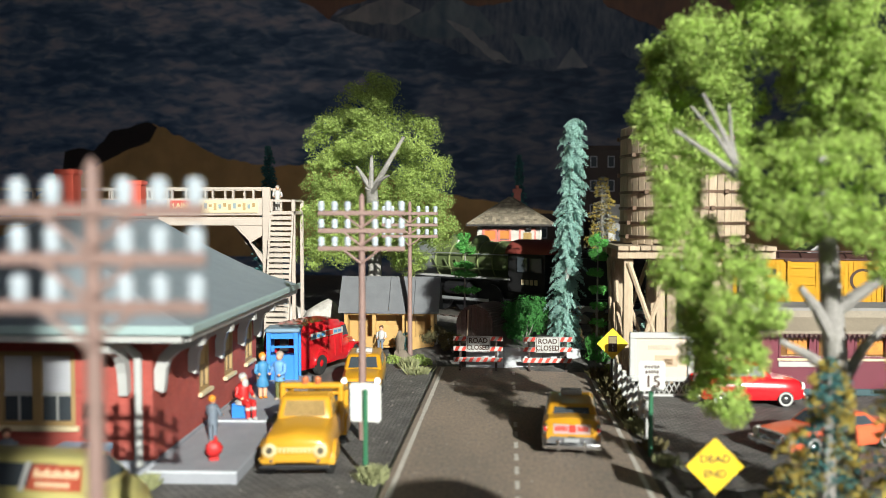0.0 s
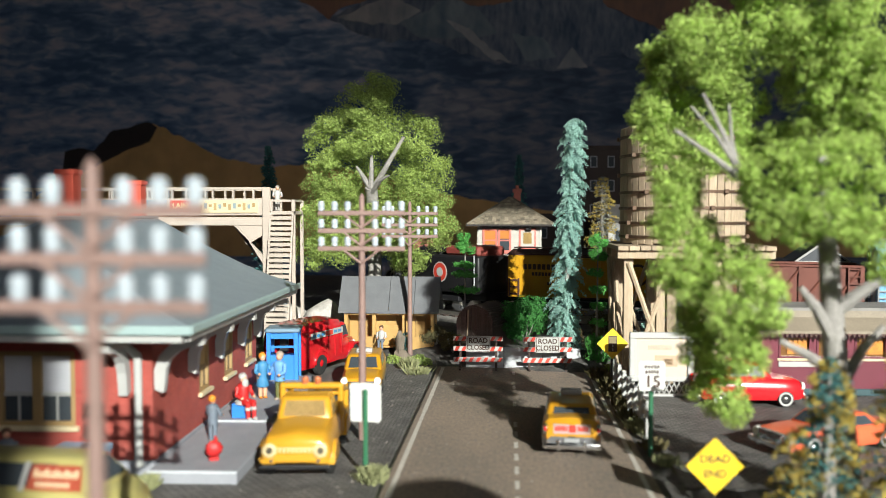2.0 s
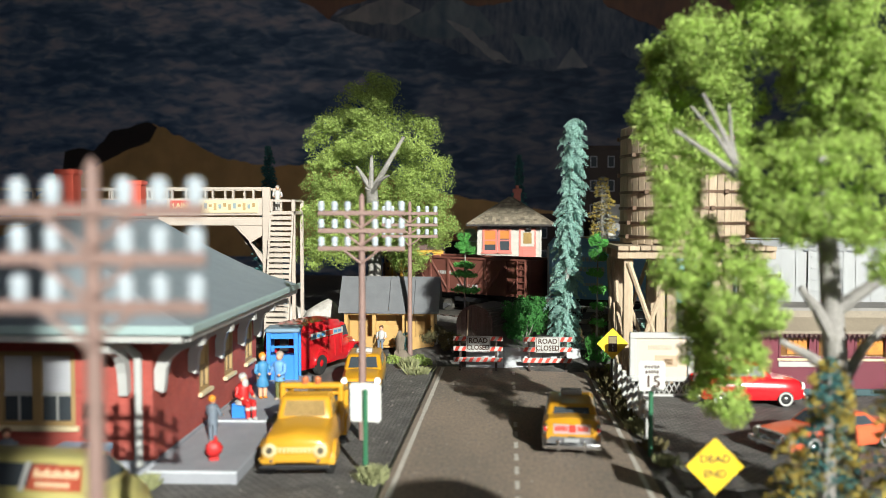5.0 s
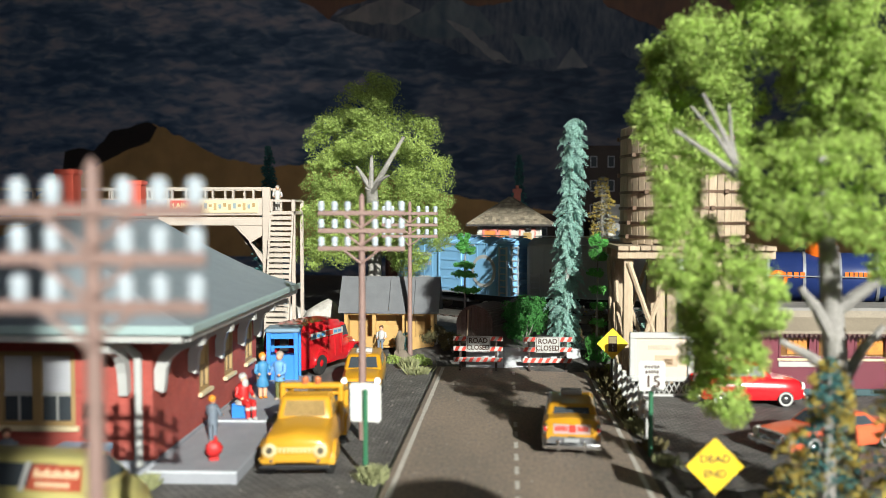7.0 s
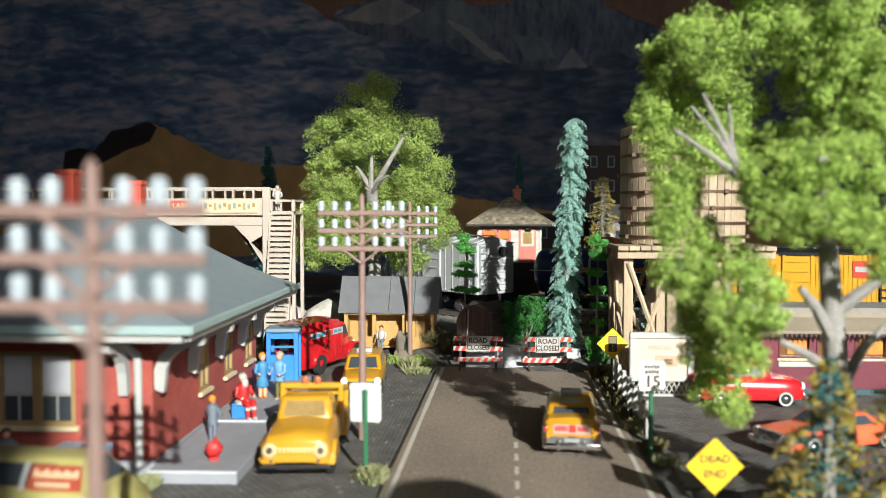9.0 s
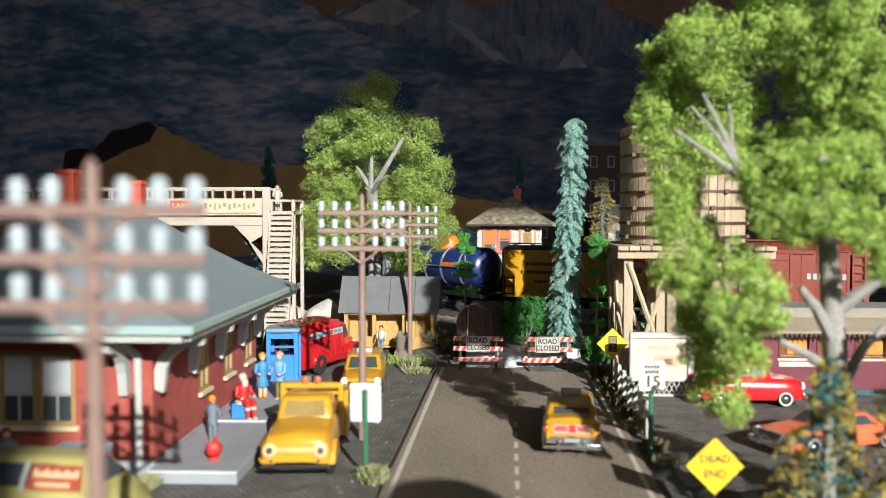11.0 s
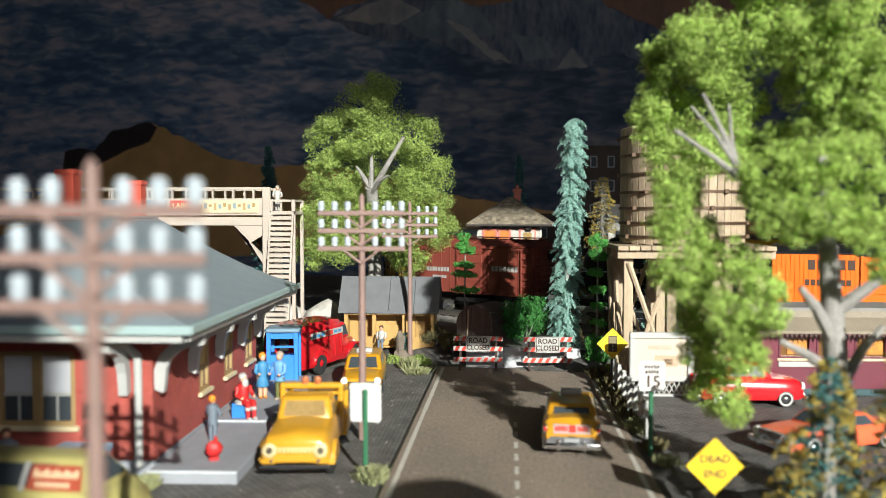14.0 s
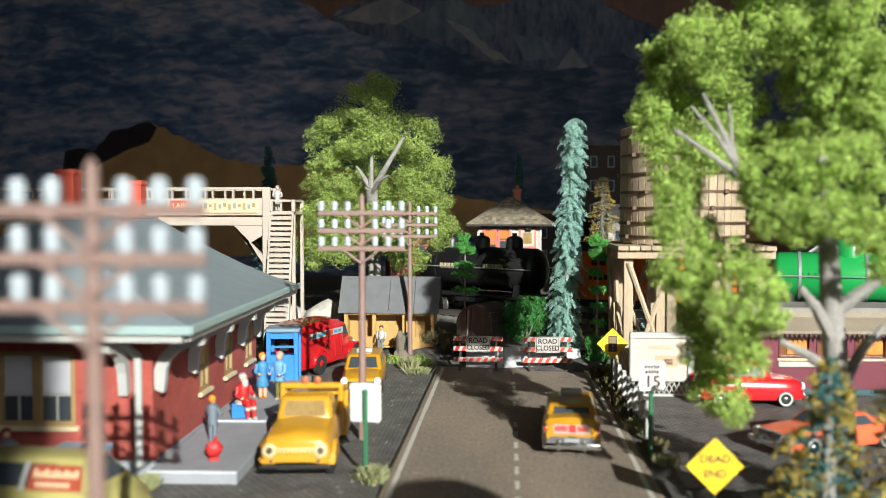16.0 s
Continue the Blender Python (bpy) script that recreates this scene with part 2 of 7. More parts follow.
def on_line(s):
    """Place on the line's middle, s centimetres past its mark."""
    i = math.floor(s * 2)
    i = max(-899, min(438, i))
    f = s * 2 - i
    a, b = LINE[i], LINE[i + 1]
    return SIZE * (a[0] + (b[0] - a[0]) * f), SIZE * (a[1] + (b[1] - a[1]) * f)


def bed_height(x, y):
    """The ground's height: flat round the road, a bank up to the line, level behind it."""
    best, side = 1e9, 0
    for s in range(-150, 60, 6):
        px, py = on_line(s)
        d = math.hypot(x - px, y - py)
        if d < best:
            h = radians(line_heading(s))
            best, side = d, (x - px) * math.sin(h) + (y - py) * math.cos(h)
    if side > -19.0:
        return 1.7
    k = min(1.0, max(0.0, (-side - 19.0) / 4.0))
    k = k * k * (3 - 2 * k)
    return 1.7 * (1 - k)


GRAVEL = mat("dark_grey_gravel", (0.085, 0.08, 0.075), 0.9, var=0.6, fine=420, coarse=50, bump=0.9)
ASPHALT = mat("brown_grey_asphalt", (0.13, 0.115, 0.1), 0.85, fine=420, coarse=13, bump=0.5, stretch=(1, 0.45, 1), col2=(0.32, 0.24, 0.18))
BALLAST_GRIT = mat("pale_grit", (0.2, 0.18, 0.16), 0.9, var=0.3, island=0.5)
ROADWHITE = mat("worn_road_paint", (0.5, 0.47, 0.42), 0.7, var=0.25, coarse=150)


def build_ground():
    bm = M()
    xs = [-228, -160, -110] + [-80 + 2.5 * i for i in range(0, 73)] + [120, 160, 200, 258]
    ys = [-40, 0, 30, 50, 70] + [80 + 2.0 * i for i in range(0, 36)] + [165, 190, 227]
    grid = [[bm.verts.new((x, y, bed_height(x, y) + (0.25 * noise.noise((x * 0.21, y * 0.21, 3)) if (y > 90 or abs(x) > 26) and not (-9 < x < 10 and y < 92) else 0) - 0.12)) for x in xs] for y in ys]
    for r0, r1 in zip(grid, grid[1:]):
        for i in range(len(xs) - 1):
            bm.faces.new((r0[i], r0[i + 1], r1[i + 1], r1[i]))
    put("ground", bm, GRAVEL, P(0, 0), "dark grey gravel ground of the model layout", "ground", kind="structure", smooth=60)
    bm = M()
    box(bm, -7.3, 8.9, -30, 88.6, -0.3, 0.0, bev=0.05)
    put("road", bm, ASPHALT, P(0, 0), "brown-grey asphalt road with worn patches", "road", kind="structure")
    bm = M()
    box(bm, -7.62, -7.3, -30, 88.4, -0.3, -0.06)
    put("trim", bm, BLACK, P(0, 0), "dark open joint along the road edge", "road edge", kind="structure")
    bm = M()
    for k in range(260):
        x, y, r = random.uniform(-6.4, 8.0), random.uniform(44, 87), random.uniform(0.03, 0.065)
        box(bm, x - r, x + r, y - r, y + r, -0.01, r * 0.6, bev=0)
    for k in range(150):
        x, y, r = random.uniform(-17, -8), random.uniform(44, 90), random.uniform(0.03, 0.06)
        box(bm, x - r, x + r, y - r, y + r, -0.03, r * 0.6, bev=0)
    put("grit", bm, BALLAST_GRIT, P(0, 0), "scattered pale grit on asphalt and pavers", "grit", kind="stuff")
    for x in (-6.75, 8.2):
        bm = M()
        y = -30.0
        while y < 87.5:
            w = 0.16 + 0.05 * noise.noise((x, y * 0.3, 0))
            box(bm, x - w, x + w, y, y + 3.9, 0.0, 0.012)
            y += 3.93
        put("trim", bm, ROADWHITE, P(0, 0), "worn white edge line on the road", "road marking", kind="structure")
    y = 20.0
    while y < 86:
        bm = M()
        box(bm, 0.45, 0.72, y, y + 1.5, 0.0, 0.012)
        put("trim", bm, ROADWHITE, P(0, 0), "short white centre dash on the road", "road marking", "centre dashes", kind="structure")
        y += 2.9 if y < 62 else 7.0


build_ground()


# ---- the track ----
BALLAST = mat("grey_ballast", (0.16, 0.15, 0.14), 0.9, var=0.5, fine=500, bump=0.9)
TIE = mat("dark_tie_wood", (0.05, 0.035, 0.028), 0.8, var=0.3)
STEEL = mat("worn_rail_steel", (0.45, 0.43, 0.4), 0.3, 0.9, var=0.15)


def build_track():
    bed = thing("railway_track", P(0, 0), "three-rail model track on grey ballast", "railway track", kind="structure")
    bm = M()
    secs = []
    for s in range(-150, 184, 3):
        x, y = on_line(s)
        h = radians(line_heading(s))
        nx, ny = math.sin(h), math.cos(h)
        secs.append([(x + nx * w, y + ny * w, z) for w, z in ((-4.2, 1.4), (-2.8, 2.15), (2.8, 2.15), (4.2, 1.4))])
    loft(bm, secs)
    part("ballast", bm, BALLAST, bed)
    for off in (-1.79, 0.0, 1.79):
        bm = M()
        secs = []
        for s in range(-150, 184, 2):
            x, y = on_line(s)
            h = radians(line_heading(s))
            nx, ny = math.sin(h), math.cos(h)
            secs.append([(x + nx * (off + w), y + ny * (off + w), z) for w, z in ((-0.13, 2.3), (-0.13, RAIL_Z), (0.13, RAIL_Z), (0.13, 2.3))])
        loft(bm, secs)
        part("rail", bm, STEEL, bed)
    bm = M()
    box(bm, -0.3, 0.3, -2.5, 2.5, 2.1, 2.35, bev=0.04)
    first = part("tie", bm, TIE, bed)
    for i in range(1, 110):
        s = -110 + i * 1.5
        o = first.copy()
        scene.collection.objects.link(o)
        x, y = on_line(s)
        o.matrix_basis = P(x, y, 0, 180 - line_heading(s))
    x, y = on_line(-110)
    first.matrix_basis = P(x, y, 0, 180 - line_heading(-110))


build_track()

# ---- rolling stock; each runs along its own x axis, rail top at z = 0, its +y side towards the road ----
TRAIN = []            # thing, second at which its middle passes the mark, length
SPEED = 11.0


def truck(car, x):
    """A bogie: side frames, and wheels on axles."""
    for y in (-1.9, 1.9):
        bm = M()
        prism(bm, [(x - 1.9, 0.65), (x - 1.5, 0.95), (x - 0.5, 0.85), (x - 0.4, 0.35), (x + 0.4, 0.35), (x + 0.5, 0.85), (x + 1.5, 0.95), (x + 1.9, 0.65), (x + 1.5, 0.6), (x + 0.9, 0.15), (x - 0.9, 0.15), (x - 1.5, 0.6)], 'y', y - 0.15, y + 0.15)
        for i in range(3):
            tube(bm, (x - 0.25 + 0.25 * i, y * 1.04, 0.25), (x - 0.25 + 0.25 * i, y * 1.04, 0.85), 0.12, n=8)
        part("bogie_frame", bm, BOGIE, car)
    for dx in (-1.35, 1.35):
        bm = M()
        for y in (-1.6, 1.6):
            tube(bm, (x + dx, y - 0.15, 0.72), (x + dx, y + 0.15, 0.72), 0.72, n=18)
            tube(bm, (x + dx, y + (0.15 if y < 0 else -0.15), 0.72), (x + dx, y + (0.25 if y < 0 else -0.25), 0.72), 0.82, n=18)
        tube(bm, (x + dx, -1.6, 0.72), (x + dx, 1.6, 0.72), 0.15, n=8)
        part("wheelset", bm, STEEL, car)


BOGIE = mat("grey_bogie_casting", (0.09, 0.09, 0.095), 0.5, 0.3, var=0.3)


def car_base(name, label, category, t0, t1):
    L = (t1 - t0) * SPEED - 0.5
    e = thing(name, P(0, 0, 0), label, category, "cars of the goods train")
    TRAIN.append((e, (t0 + t1) / 2, L))
    bm = M()
    box(bm, -L / 2 + 0.2, L / 2 - 0.2, -1.2, 1.2, 1.5, 2.4, bev=0.1)
    box(bm, -2.5, 2.5, -2.2, 2.2, 1.3, 2.0, bev=0.1)
    part("underframe", bm, IRON, e)
    for k in (-1, 1):
        bm = M()
        box(bm, k * (L / 2) - 0.2, k * (L / 2) + 0.75 * 1, -0.35, 0.35, 0.9, 1.6, bev=0.1) if k > 0 else box(bm, -L / 2 - 0.75, -L / 2 + 0.2, -0.35, 0.35, 0.9, 1.6, bev=0.1)
        part("coupler", bm, IRON, e)
        truck(e, k * (L / 2 - 3.4))
    return e, L


def rungs(car, x, y, z0, z1, along, m, wide=1.1):
    """A ladder against a side (along x) or an end (along y)."""
    bm = M()
    n = int((z1 - z0) / 0.8) + 1
    for k in (-1, 1):
        if along == 'x':
            box(bm, x + k * wide / 2 - 0.07, x + k * wide / 2 + 0.07, y - 0.1, y + 0.1, z0, z1)
        else:
            box(bm, x - 0.1, x + 0.1, y + k * wide / 2 - 0.07, y + k * wide / 2 + 0.07, z0, z1)
    for i in range(n):
        z = z0 + 0.3 + i * (z1 - z0 - 0.5) / max(1, n - 1)
        if along == 'x':
            box(bm, x - wide / 2, x + wide / 2, y - 0.08, y + 0.08, z - 0.07, z + 0.07)
        else:
            box(bm, x - 0.08, x + 0.08, y - wide / 2, y + wide / 2, z - 0.07, z + 0.07)
    part("ladder", bm, m, car)


def bars(car, spots, m, y):
    """Rows of lettering too small to read, as plain bars on the side at y."""
    for x0, x1, z0, z1 in spots:
        bm = M()
        n = max(1, int((x1 - x0) / ((z1 - z0) * 0.85)))
        w = (x1 - x0) / n
        for i in range(n):
            box(bm, x0 + i * w + 0.1 * w, x0 + i * w + 0.82 * w, y - 0.02, y + 0.025, z0, z1)
        part("lettering", bm, m, car)


def boxcar(name, label, t0, t1, side, rise, body, roofm, trim, marks, markm, door=1.9, planks=0, emblem=None):
    e, L = car_base(name, label, "freight car", t0, t1)
    W, z0, z1 = 2.8, 2.4, 2.4 + side
    bm = M()
    box(bm, -L / 2, L / 2, -W, W, z0, z1, bev=0.08)
    part("body", bm, body, e)
    bm = M()
    prism(bm, [(-W - 0.1, z1), (W + 0.1, z1), (W + 0.1, z1 + 0.12), (0, z1 + rise), (-W - 0.1, z1 + 0.12)], 'x', -L / 2 - 0.1, L / 2 + 0.1)
    part("roof", bm, roofm, e)
    for i in range(9):
        x = -L / 2 + 0.6 + i * (L - 1.2) / 8
        bm = M()
        prism(bm, [(-W, z1 + 0.1), (W, z1 + 0.1), (W, z1 + 0.22), (0, z1 + rise + 0.1), (-W, z1 + 0.22)], 'x', x - 0.08, x + 0.08)
        part("roof_rib", bm, roofm, e)
    bm = M()
    for k in (-0.35, 0.0, 0.35):
        box(bm, -L / 2 + 0.1, L / 2 - 0.1, k - 0.15, k + 0.15, z1 + rise + 0.1, z1 + rise + 0.22)
    part("running_board", bm, trim, e)
    for y in (-W, W):
        s = 1 if y > 0 else -1
        bm = M()
        box(bm, -door, door * 0.9, y - 0.12, y + 0.14, z0 + 0.1, z1 - 0.25, bev=0.05)
        for i in range(5):
            z = z0 + 0.6 + i * (side - 1.4) / 4
            box(bm, -door + 0.2, door * 0.9 - 0.2, y + s * 0.1, y + s * 0.22, z - 0.09, z + 0.09)
        for x in (-door, door * 0.9):
            box(bm, x - 0.14, x + 0.14, y - 0.1 + s * 0.1, y + 0.1 + s * 0.1, z0 + 0.05, z1 - 0.15)
        part("door", bm, body, e)
        for z in (z0 + 0.02, z1 - 0.2):
            part("door_rail", box(M(), -door * 2.2, door * 1.2, min(y, y + s * 0.2), max(y, y + s * 0.2), z, z + 0.18), trim, e)
        if planks:
            bm = M()
            n = int(L / 0.42)
            for i in range(n):
                x = -L / 2 + (i + 0.5) * L / n
                if abs(x) > door + 0.2:
                    box(bm, x - 0.17, x + 0.17, y + (0 if s > 0 else -0.05), y + (0.05 if s > 0 else 0), z0 + 0.08, z1 - 0.1)
            tagged(part("siding", bm, body, e), kind="stuff")
        else:
            bm = M()
            for i in range(13):
                x = -L / 2 + 0.4 + i * (L - 0.8) / 12
                if abs(x) > door + 0.3:
                    box(bm, x - 0.045, x + 0.045, y + (0 if s > 0 else -0.05), y + (0.05 if s > 0 else 0), z0 + 0.1, z1 - 0.1)
            tagged(part("panel_seam", bm, body, e), kind="stuff")
        rungs(e, -L / 2 + 0.75, y + s * 0.14, z0 + 0.1, z1 - 0.2, 'x', trim)
        rungs(e, L / 2 - 0.75, y + s * 0.14, z0 + 0.1, z0 + side * 0.45, 'x', trim)
    for x in (-L / 2, L / 2):
        s = 1 if x > 0 else -1
        bm = M()
        for i in range(8):
            z = z0 + 0.45 + i * (side - 0.8) / 7
            tube(bm, (x, -W + 0.3, z), (x, W - 0.3, z), 0.14, n=8)
        part("end_ribs", bm, body, e)
        rungs(e, x + s * 0.14, 1.9, z0 + 0.1, z1 - 0.1, 'y', trim)
        bm = M()
        tube(bm, (x + s * 0.15, -1.0, z1 - 0.9), (x + s * 0.35, -1.0, z1 - 0.9), 0.62, n=18)
        part("brake_wheel", bm, IRON, e)
    bars(e, marks, markm, W + (0.06 if planks else 0.03))
    if emblem:
        x, z, r, ma, mb, kind = emblem
        bm = M()
        if kind == 'round':
            tube(bm, (x, W, z), (x, W + 0.09, z), r, n=28)
            part("emblem", bm, ma, e)
            bm = M()
            tube(bm, (x, W, z), (x, W + 0.12, z), r * 0.78, n=28)
            part("emblem", bm, mb, e)
        else:
            box(bm, x - r, x + r, W, W + 0.1, z - r, z + r)
            part("emblem", bm, ma, e)
            bm = M()
            box(bm, x - r * 0.75, x + r * 0.75, W, W + 0.13, z - r * 0.3, z + r * 0.35)
            part("emblem", bm, mb, e)
    return e


def tank_car(name, label, t0, t1, body, dome, band, domes=1, emblem=None):
    e, L = car_base(name, label, "tank car", t0, t1)
    R, zc = 2.55, 5.3
    h = L / 2 - 0.9
    turn = Matrix.Rotation(math.pi / 2, 4, 'Y')
    bm = M()
    prof = [(0.3, -h), (R * 0.6, -h + 0.15), (R * 0.88, -h + 0.5), (R, -h + 1.0), (R, h - 1.0), (R * 0.88, h - 0.5), (R * 0.6, h - 0.15), (0.3, h)]
    lathe(bm, prof, 32, (0, 0, zc), turn)
    part("tank", bm, body, e, smooth=35)
    for x in (-h * 0.62, -h * 0.2, h * 0.2, h * 0.62):
        bm = M()
        lathe(bm, [(R - 0.02, -0.14), (R + 0.06, -0.14), (R + 0.06, 0.14), (R - 0.02, 0.14)], 32, (x, 0, zc), turn)
        part("band", bm, band, e)
    for x in ((0,) if domes == 1 else (-h * 0.55, 0, h * 0.55)):
        bm = M()
        r = 1.5 if domes == 1 else 1.0
        lathe(bm, [(r, zc + 1.8), (r, zc + R + 0.9), (r * 0.85, zc + R + 1.2), (r * 0.4, zc + R + 1.4), (0.1, zc + R + 1.42)], 20, (x, 0, 0))
        part("dome", bm, dome, e, smooth=50)
        bm = M()
        tube(bm, (x, 0, zc + R + 1.3), (x, 0, zc + R + 1.75), 0.28, n=10)
        part("valve", bm, band, e)
    for y in (-R - 0.15, R + 0.15):
        bm = M()
        tube(bm, (-h, y, zc + 0.2), (h, y, zc + 0.2), 0.07, n=6)
        for i in range(6):
            x = -h + i * 2 * h / 5
            tube(bm, (x, y * 0.93, zc + 0.2), (x, y, zc + 0.2), 0.05, n=6)
        part("handrail", bm, SILVER, e)
    for x in (-h * 0.75, h * 0.75):
        bm = M()
        prism(bm, [(-2.3, 2.2), (2.3, 2.2), (1.9, 3.8), (-1.9, 3.8)], 'x', x - 0.5, x + 0.5)
        part("saddle", bm, IRON, e)
    bm = M()
    box(bm, -L / 2, L / 2, -2.4, 2.4, 2.0, 2.4, bev=0.06)
    part("frame", bm, IRON, e)
    if emblem:
        for x, z, r, m in emblem:
            bm = M()
            y = math.sqrt(max(0.1, R * R - (z - zc) ** 2))
            tube(bm, (x, y - 0.6, z), (x, y + 0.12, z), r, n=24)
            part("emblem", bm, m, e)
    bars(e, [(1.6, 4.6, 5.3, 5.9), (-5, -2, 5.5, 6.0)], dome if domes == 1 else CREAM, R + 0.05)
    return e


def gondola(t0, t1):
    m = mat("oxide_brown_gondola", (0.16, 0.055, 0.04), 0.6, var=0.2)
    e, L = car_base("gondola", "oxide-brown outside-braced open freight car", "freight car", t0, t1)
    W, z0, z1 = 2.8, 2.4, 6.5
    for y in (-W, W):
        bm = M()
        box(bm, -L / 2, L / 2, y - 0.12, y + 0.12, z0, z1, bev=0.05)
        part("side_panel", bm, m, e)
        s = 1 if y > 0 else -1
        n = 6
        bm = M()
        for i in range(n + 1):
            x = -L / 2 + 0.2 + i * (L - 0.4) / n
            box(bm, x - 0.15, x + 0.15, y - 0.3, y + 0.3, z0, z1)
        for i in range(n):
            x = -L / 2 + 0.2 + i * (L - 0.4) / n
            w = (L - 0.4) / n
            a, b = (z0 + 0.2, z1 - 0.2) if i < n / 2 else (z1 - 0.2, z0 + 0.2)
            tube(bm, (x, y + s * 0.16, b), (x + w, y + s * 0.16, a), 0.14, n=6)
        box(bm, -L / 2, L / 2, y - 0.28, y + 0.28, z1 - 0.05, z1 + 0.2, bev=0.05)
        part("side_brace", bm, m, e)
        rungs(e, -L / 2 + 0.8, y + s * 0.3, z0, z1, 'x', m)
    for x in (-L / 2, L / 2):
        bm = M()
        box(bm, x - 0.12, x + 0.12, -W, W, z0, z1 + 0.1, bev=0.05)
        for z in (3.2, 4.2, 5.2):
            tube(bm, (x, -W + 0.2, z), (x, W - 0.2, z), 0.18, n=8)
        part("end_panel", bm, m, e)
    bm = M()
    box(bm, -L / 2, L / 2, -W, W, z0, z0 + 0.3)
    part("deck", bm, m, e)
    bars(e, [(-1.6, 1.6, 3.0, 3.5), (2.4, 4.6, 4.6, 5.0)], WHITE, W + 0.13)
    return e


OLIVE = mat("olive_green_boiler", (0.1, 0.13, 0.055), 0.35, var=0.12, coat=0.2)
CABRED = mat("dull_red_cab_roof", (0.22, 0.045, 0.035), 0.6, var=0.15)


def locomotive(t0, t1):
    L = (t1 - t0) * SPEED
    e = thing("steam_locomotive", P(0, 0), "olive-green steam locomotive with silver smokebox", "locomotive")
    TRAIN.append((e, (t0 + t1) / 2, L))
    turn = Matrix.Rotation(math.pi / 2, 4, 'Y')
    zc, f, b = 6.2, L / 2 - 1.2, -L / 2 + 5.4
    bm = M()
    lathe(bm, [(2.2, f - 4.5), (2.2, f - 0.6), (2.0, f - 0.2), (1.7, f), (0.2, f + 0.15)], 32, (0, 0, zc), turn)
    tube(bm, (f, 0, zc), (f + 0.7, 0, zc), 0.9, 0.8, n=20)
    part("smokebox", bm, SILVER, e, smooth=40)
    bm = M()
    lathe(bm, [(2.15, f - 4.5), (2.2, f - 9), (2.45, b + 1), (2.45, b)], 32, (0, 0, zc), turn)
    part("boiler", bm, OLIVE, e, smooth=40)
    for i in range(6):
        x = f - 4.5 - i * (f - 4.5 - b - 0.3) / 5
        bm = M()
        lathe(bm, [(2.15, -0.07), (2.33 + 0.03 * i, -0.07), (2.33 + 0.03 * i, 0.07), (2.15, 0.07)], 32, (x, 0, zc), turn)
        part("boiler_band", bm, mat("boiler_band_paint", (0.2, 0.24, 0.1), 0.4) if i == 0 else bpy.data.materials["boiler_band_paint"], e)
    bm = M()
    lathe(bm, [(0.8, 7.9), (0.65, 8.6), (0.75, 9.3), (0.85, 9.4)], 18, (f - 2.2, 0, 0))
    part("chimney", bm, IRON, e, smooth=40)
    for x in (f - 6.2, f - 10.0):
        bm = M()
        lathe(bm, [(1.15, 7.6), (1.05, 8.7), (0.8, 9.15), (0.3, 9.3)], 20, (x, 0, 0))
        part("dome", bm, OLIVE, e, smooth=50)
    for y in (-2.5, 2.5):
        bm = M()
        tube(bm, (f - 1, y, 7.1), (b, y, 7.1), 0.07, n=6)
        for i in range(6):
            tube(bm, (f - 1.3 - i * 2.1, y * 0.86, 7.05), (f - 1.3 - i * 2.1, y, 7.1), 0.06, n=6)
        part("handrail", bm, SILVER, e)
        bm = M()
        box(bm, b - 0.5, f + 0.5, y - 0.55, y + 0.55, 4.2, 4.4, bev=0.05)
        part("running_board", bm, IRON, e)
        bm = M()
        box(bm, b - 0.5, f + 0.5, y * 1.22 - 0.05, y * 1.22 + 0.05, 4.25, 4.5)
        part("running_board_edge", bm, WHITE, e)
        bm = M()
        for i in range(4):
            tube(bm, (f - 5 - i * 1.8, y * 0.95, 5.2), (f - 4.2 - i * 1.8, y * 0.97, 6.4), 0.1, n=6)
        tube(bm, (f - 4, y * 0.98, 5.4), (b + 1, y * 0.98, 5.3), 0.09, n=6)
        part("piping", bm, OLIVE, e)
        bm = M()
        tube(bm, (f - 3.6, y, 2.3), (f - 0.9, y, 2.3), 1.05, n=18)
        part("cylinder", bm, IRON, e)
        bm = M()
        box(bm, f - 13.2, f - 2.5, y * 1.08 - 0.1, y * 1.08 + 0.1, 1.5, 1.85, bev=0.04)
        part("side_rod", bm, SILVER, e)
        bm = M()
        tube(bm, (f - 6.5, y * 0.85, 2.9), (f - 10, y * 0.85, 2.9), 0.8, n=16)
        part("air_tank", bm, IRON, e)
    for x in (f - 5.2, f - 9.0, f - 12.8):
        bm = M()
        for y in (-1.65, 1.65):
            lathe(bm, [(1.75, -0.2), (1.75, 0.2), (1.45, 0.2), (1.45, 0.1), (0.4, 0.1), (0.4, 0.25)], 24, (x, y, 1.75), Matrix.Rotation(math.pi / 2, 4, 'X'))
            for a in range(6):
                tube(bm, (x, y, 1.75), (x + 1.5 * math.cos(a * math.pi / 3), y, 1.75 + 1.5 * math.sin(a * math.pi / 3)), 0.12, n=6)
        part("driving_wheel", bm, IRON, e)
    bm = M()
    box(bm, -L / 2 + 1, L / 2 - 0.6, -1.3, 1.3, 1.6, 4.2, bev=0.1)
    prism(bm, [(-2.3, 0.5), (2.3, 0.5), (1.6, 2.6), (-1.6, 2.6)], 'x', L / 2 - 0.9, L / 2 - 0.2)
    part("frame", bm, IRON, e)
    cab = -L / 2
    bm = M()
    box(bm, cab + 0.3, b, -2.75, 2.75, 2.9, 7.4, bev=0.08)
    part("cab", bm, BLACK, e)
    bm = M()
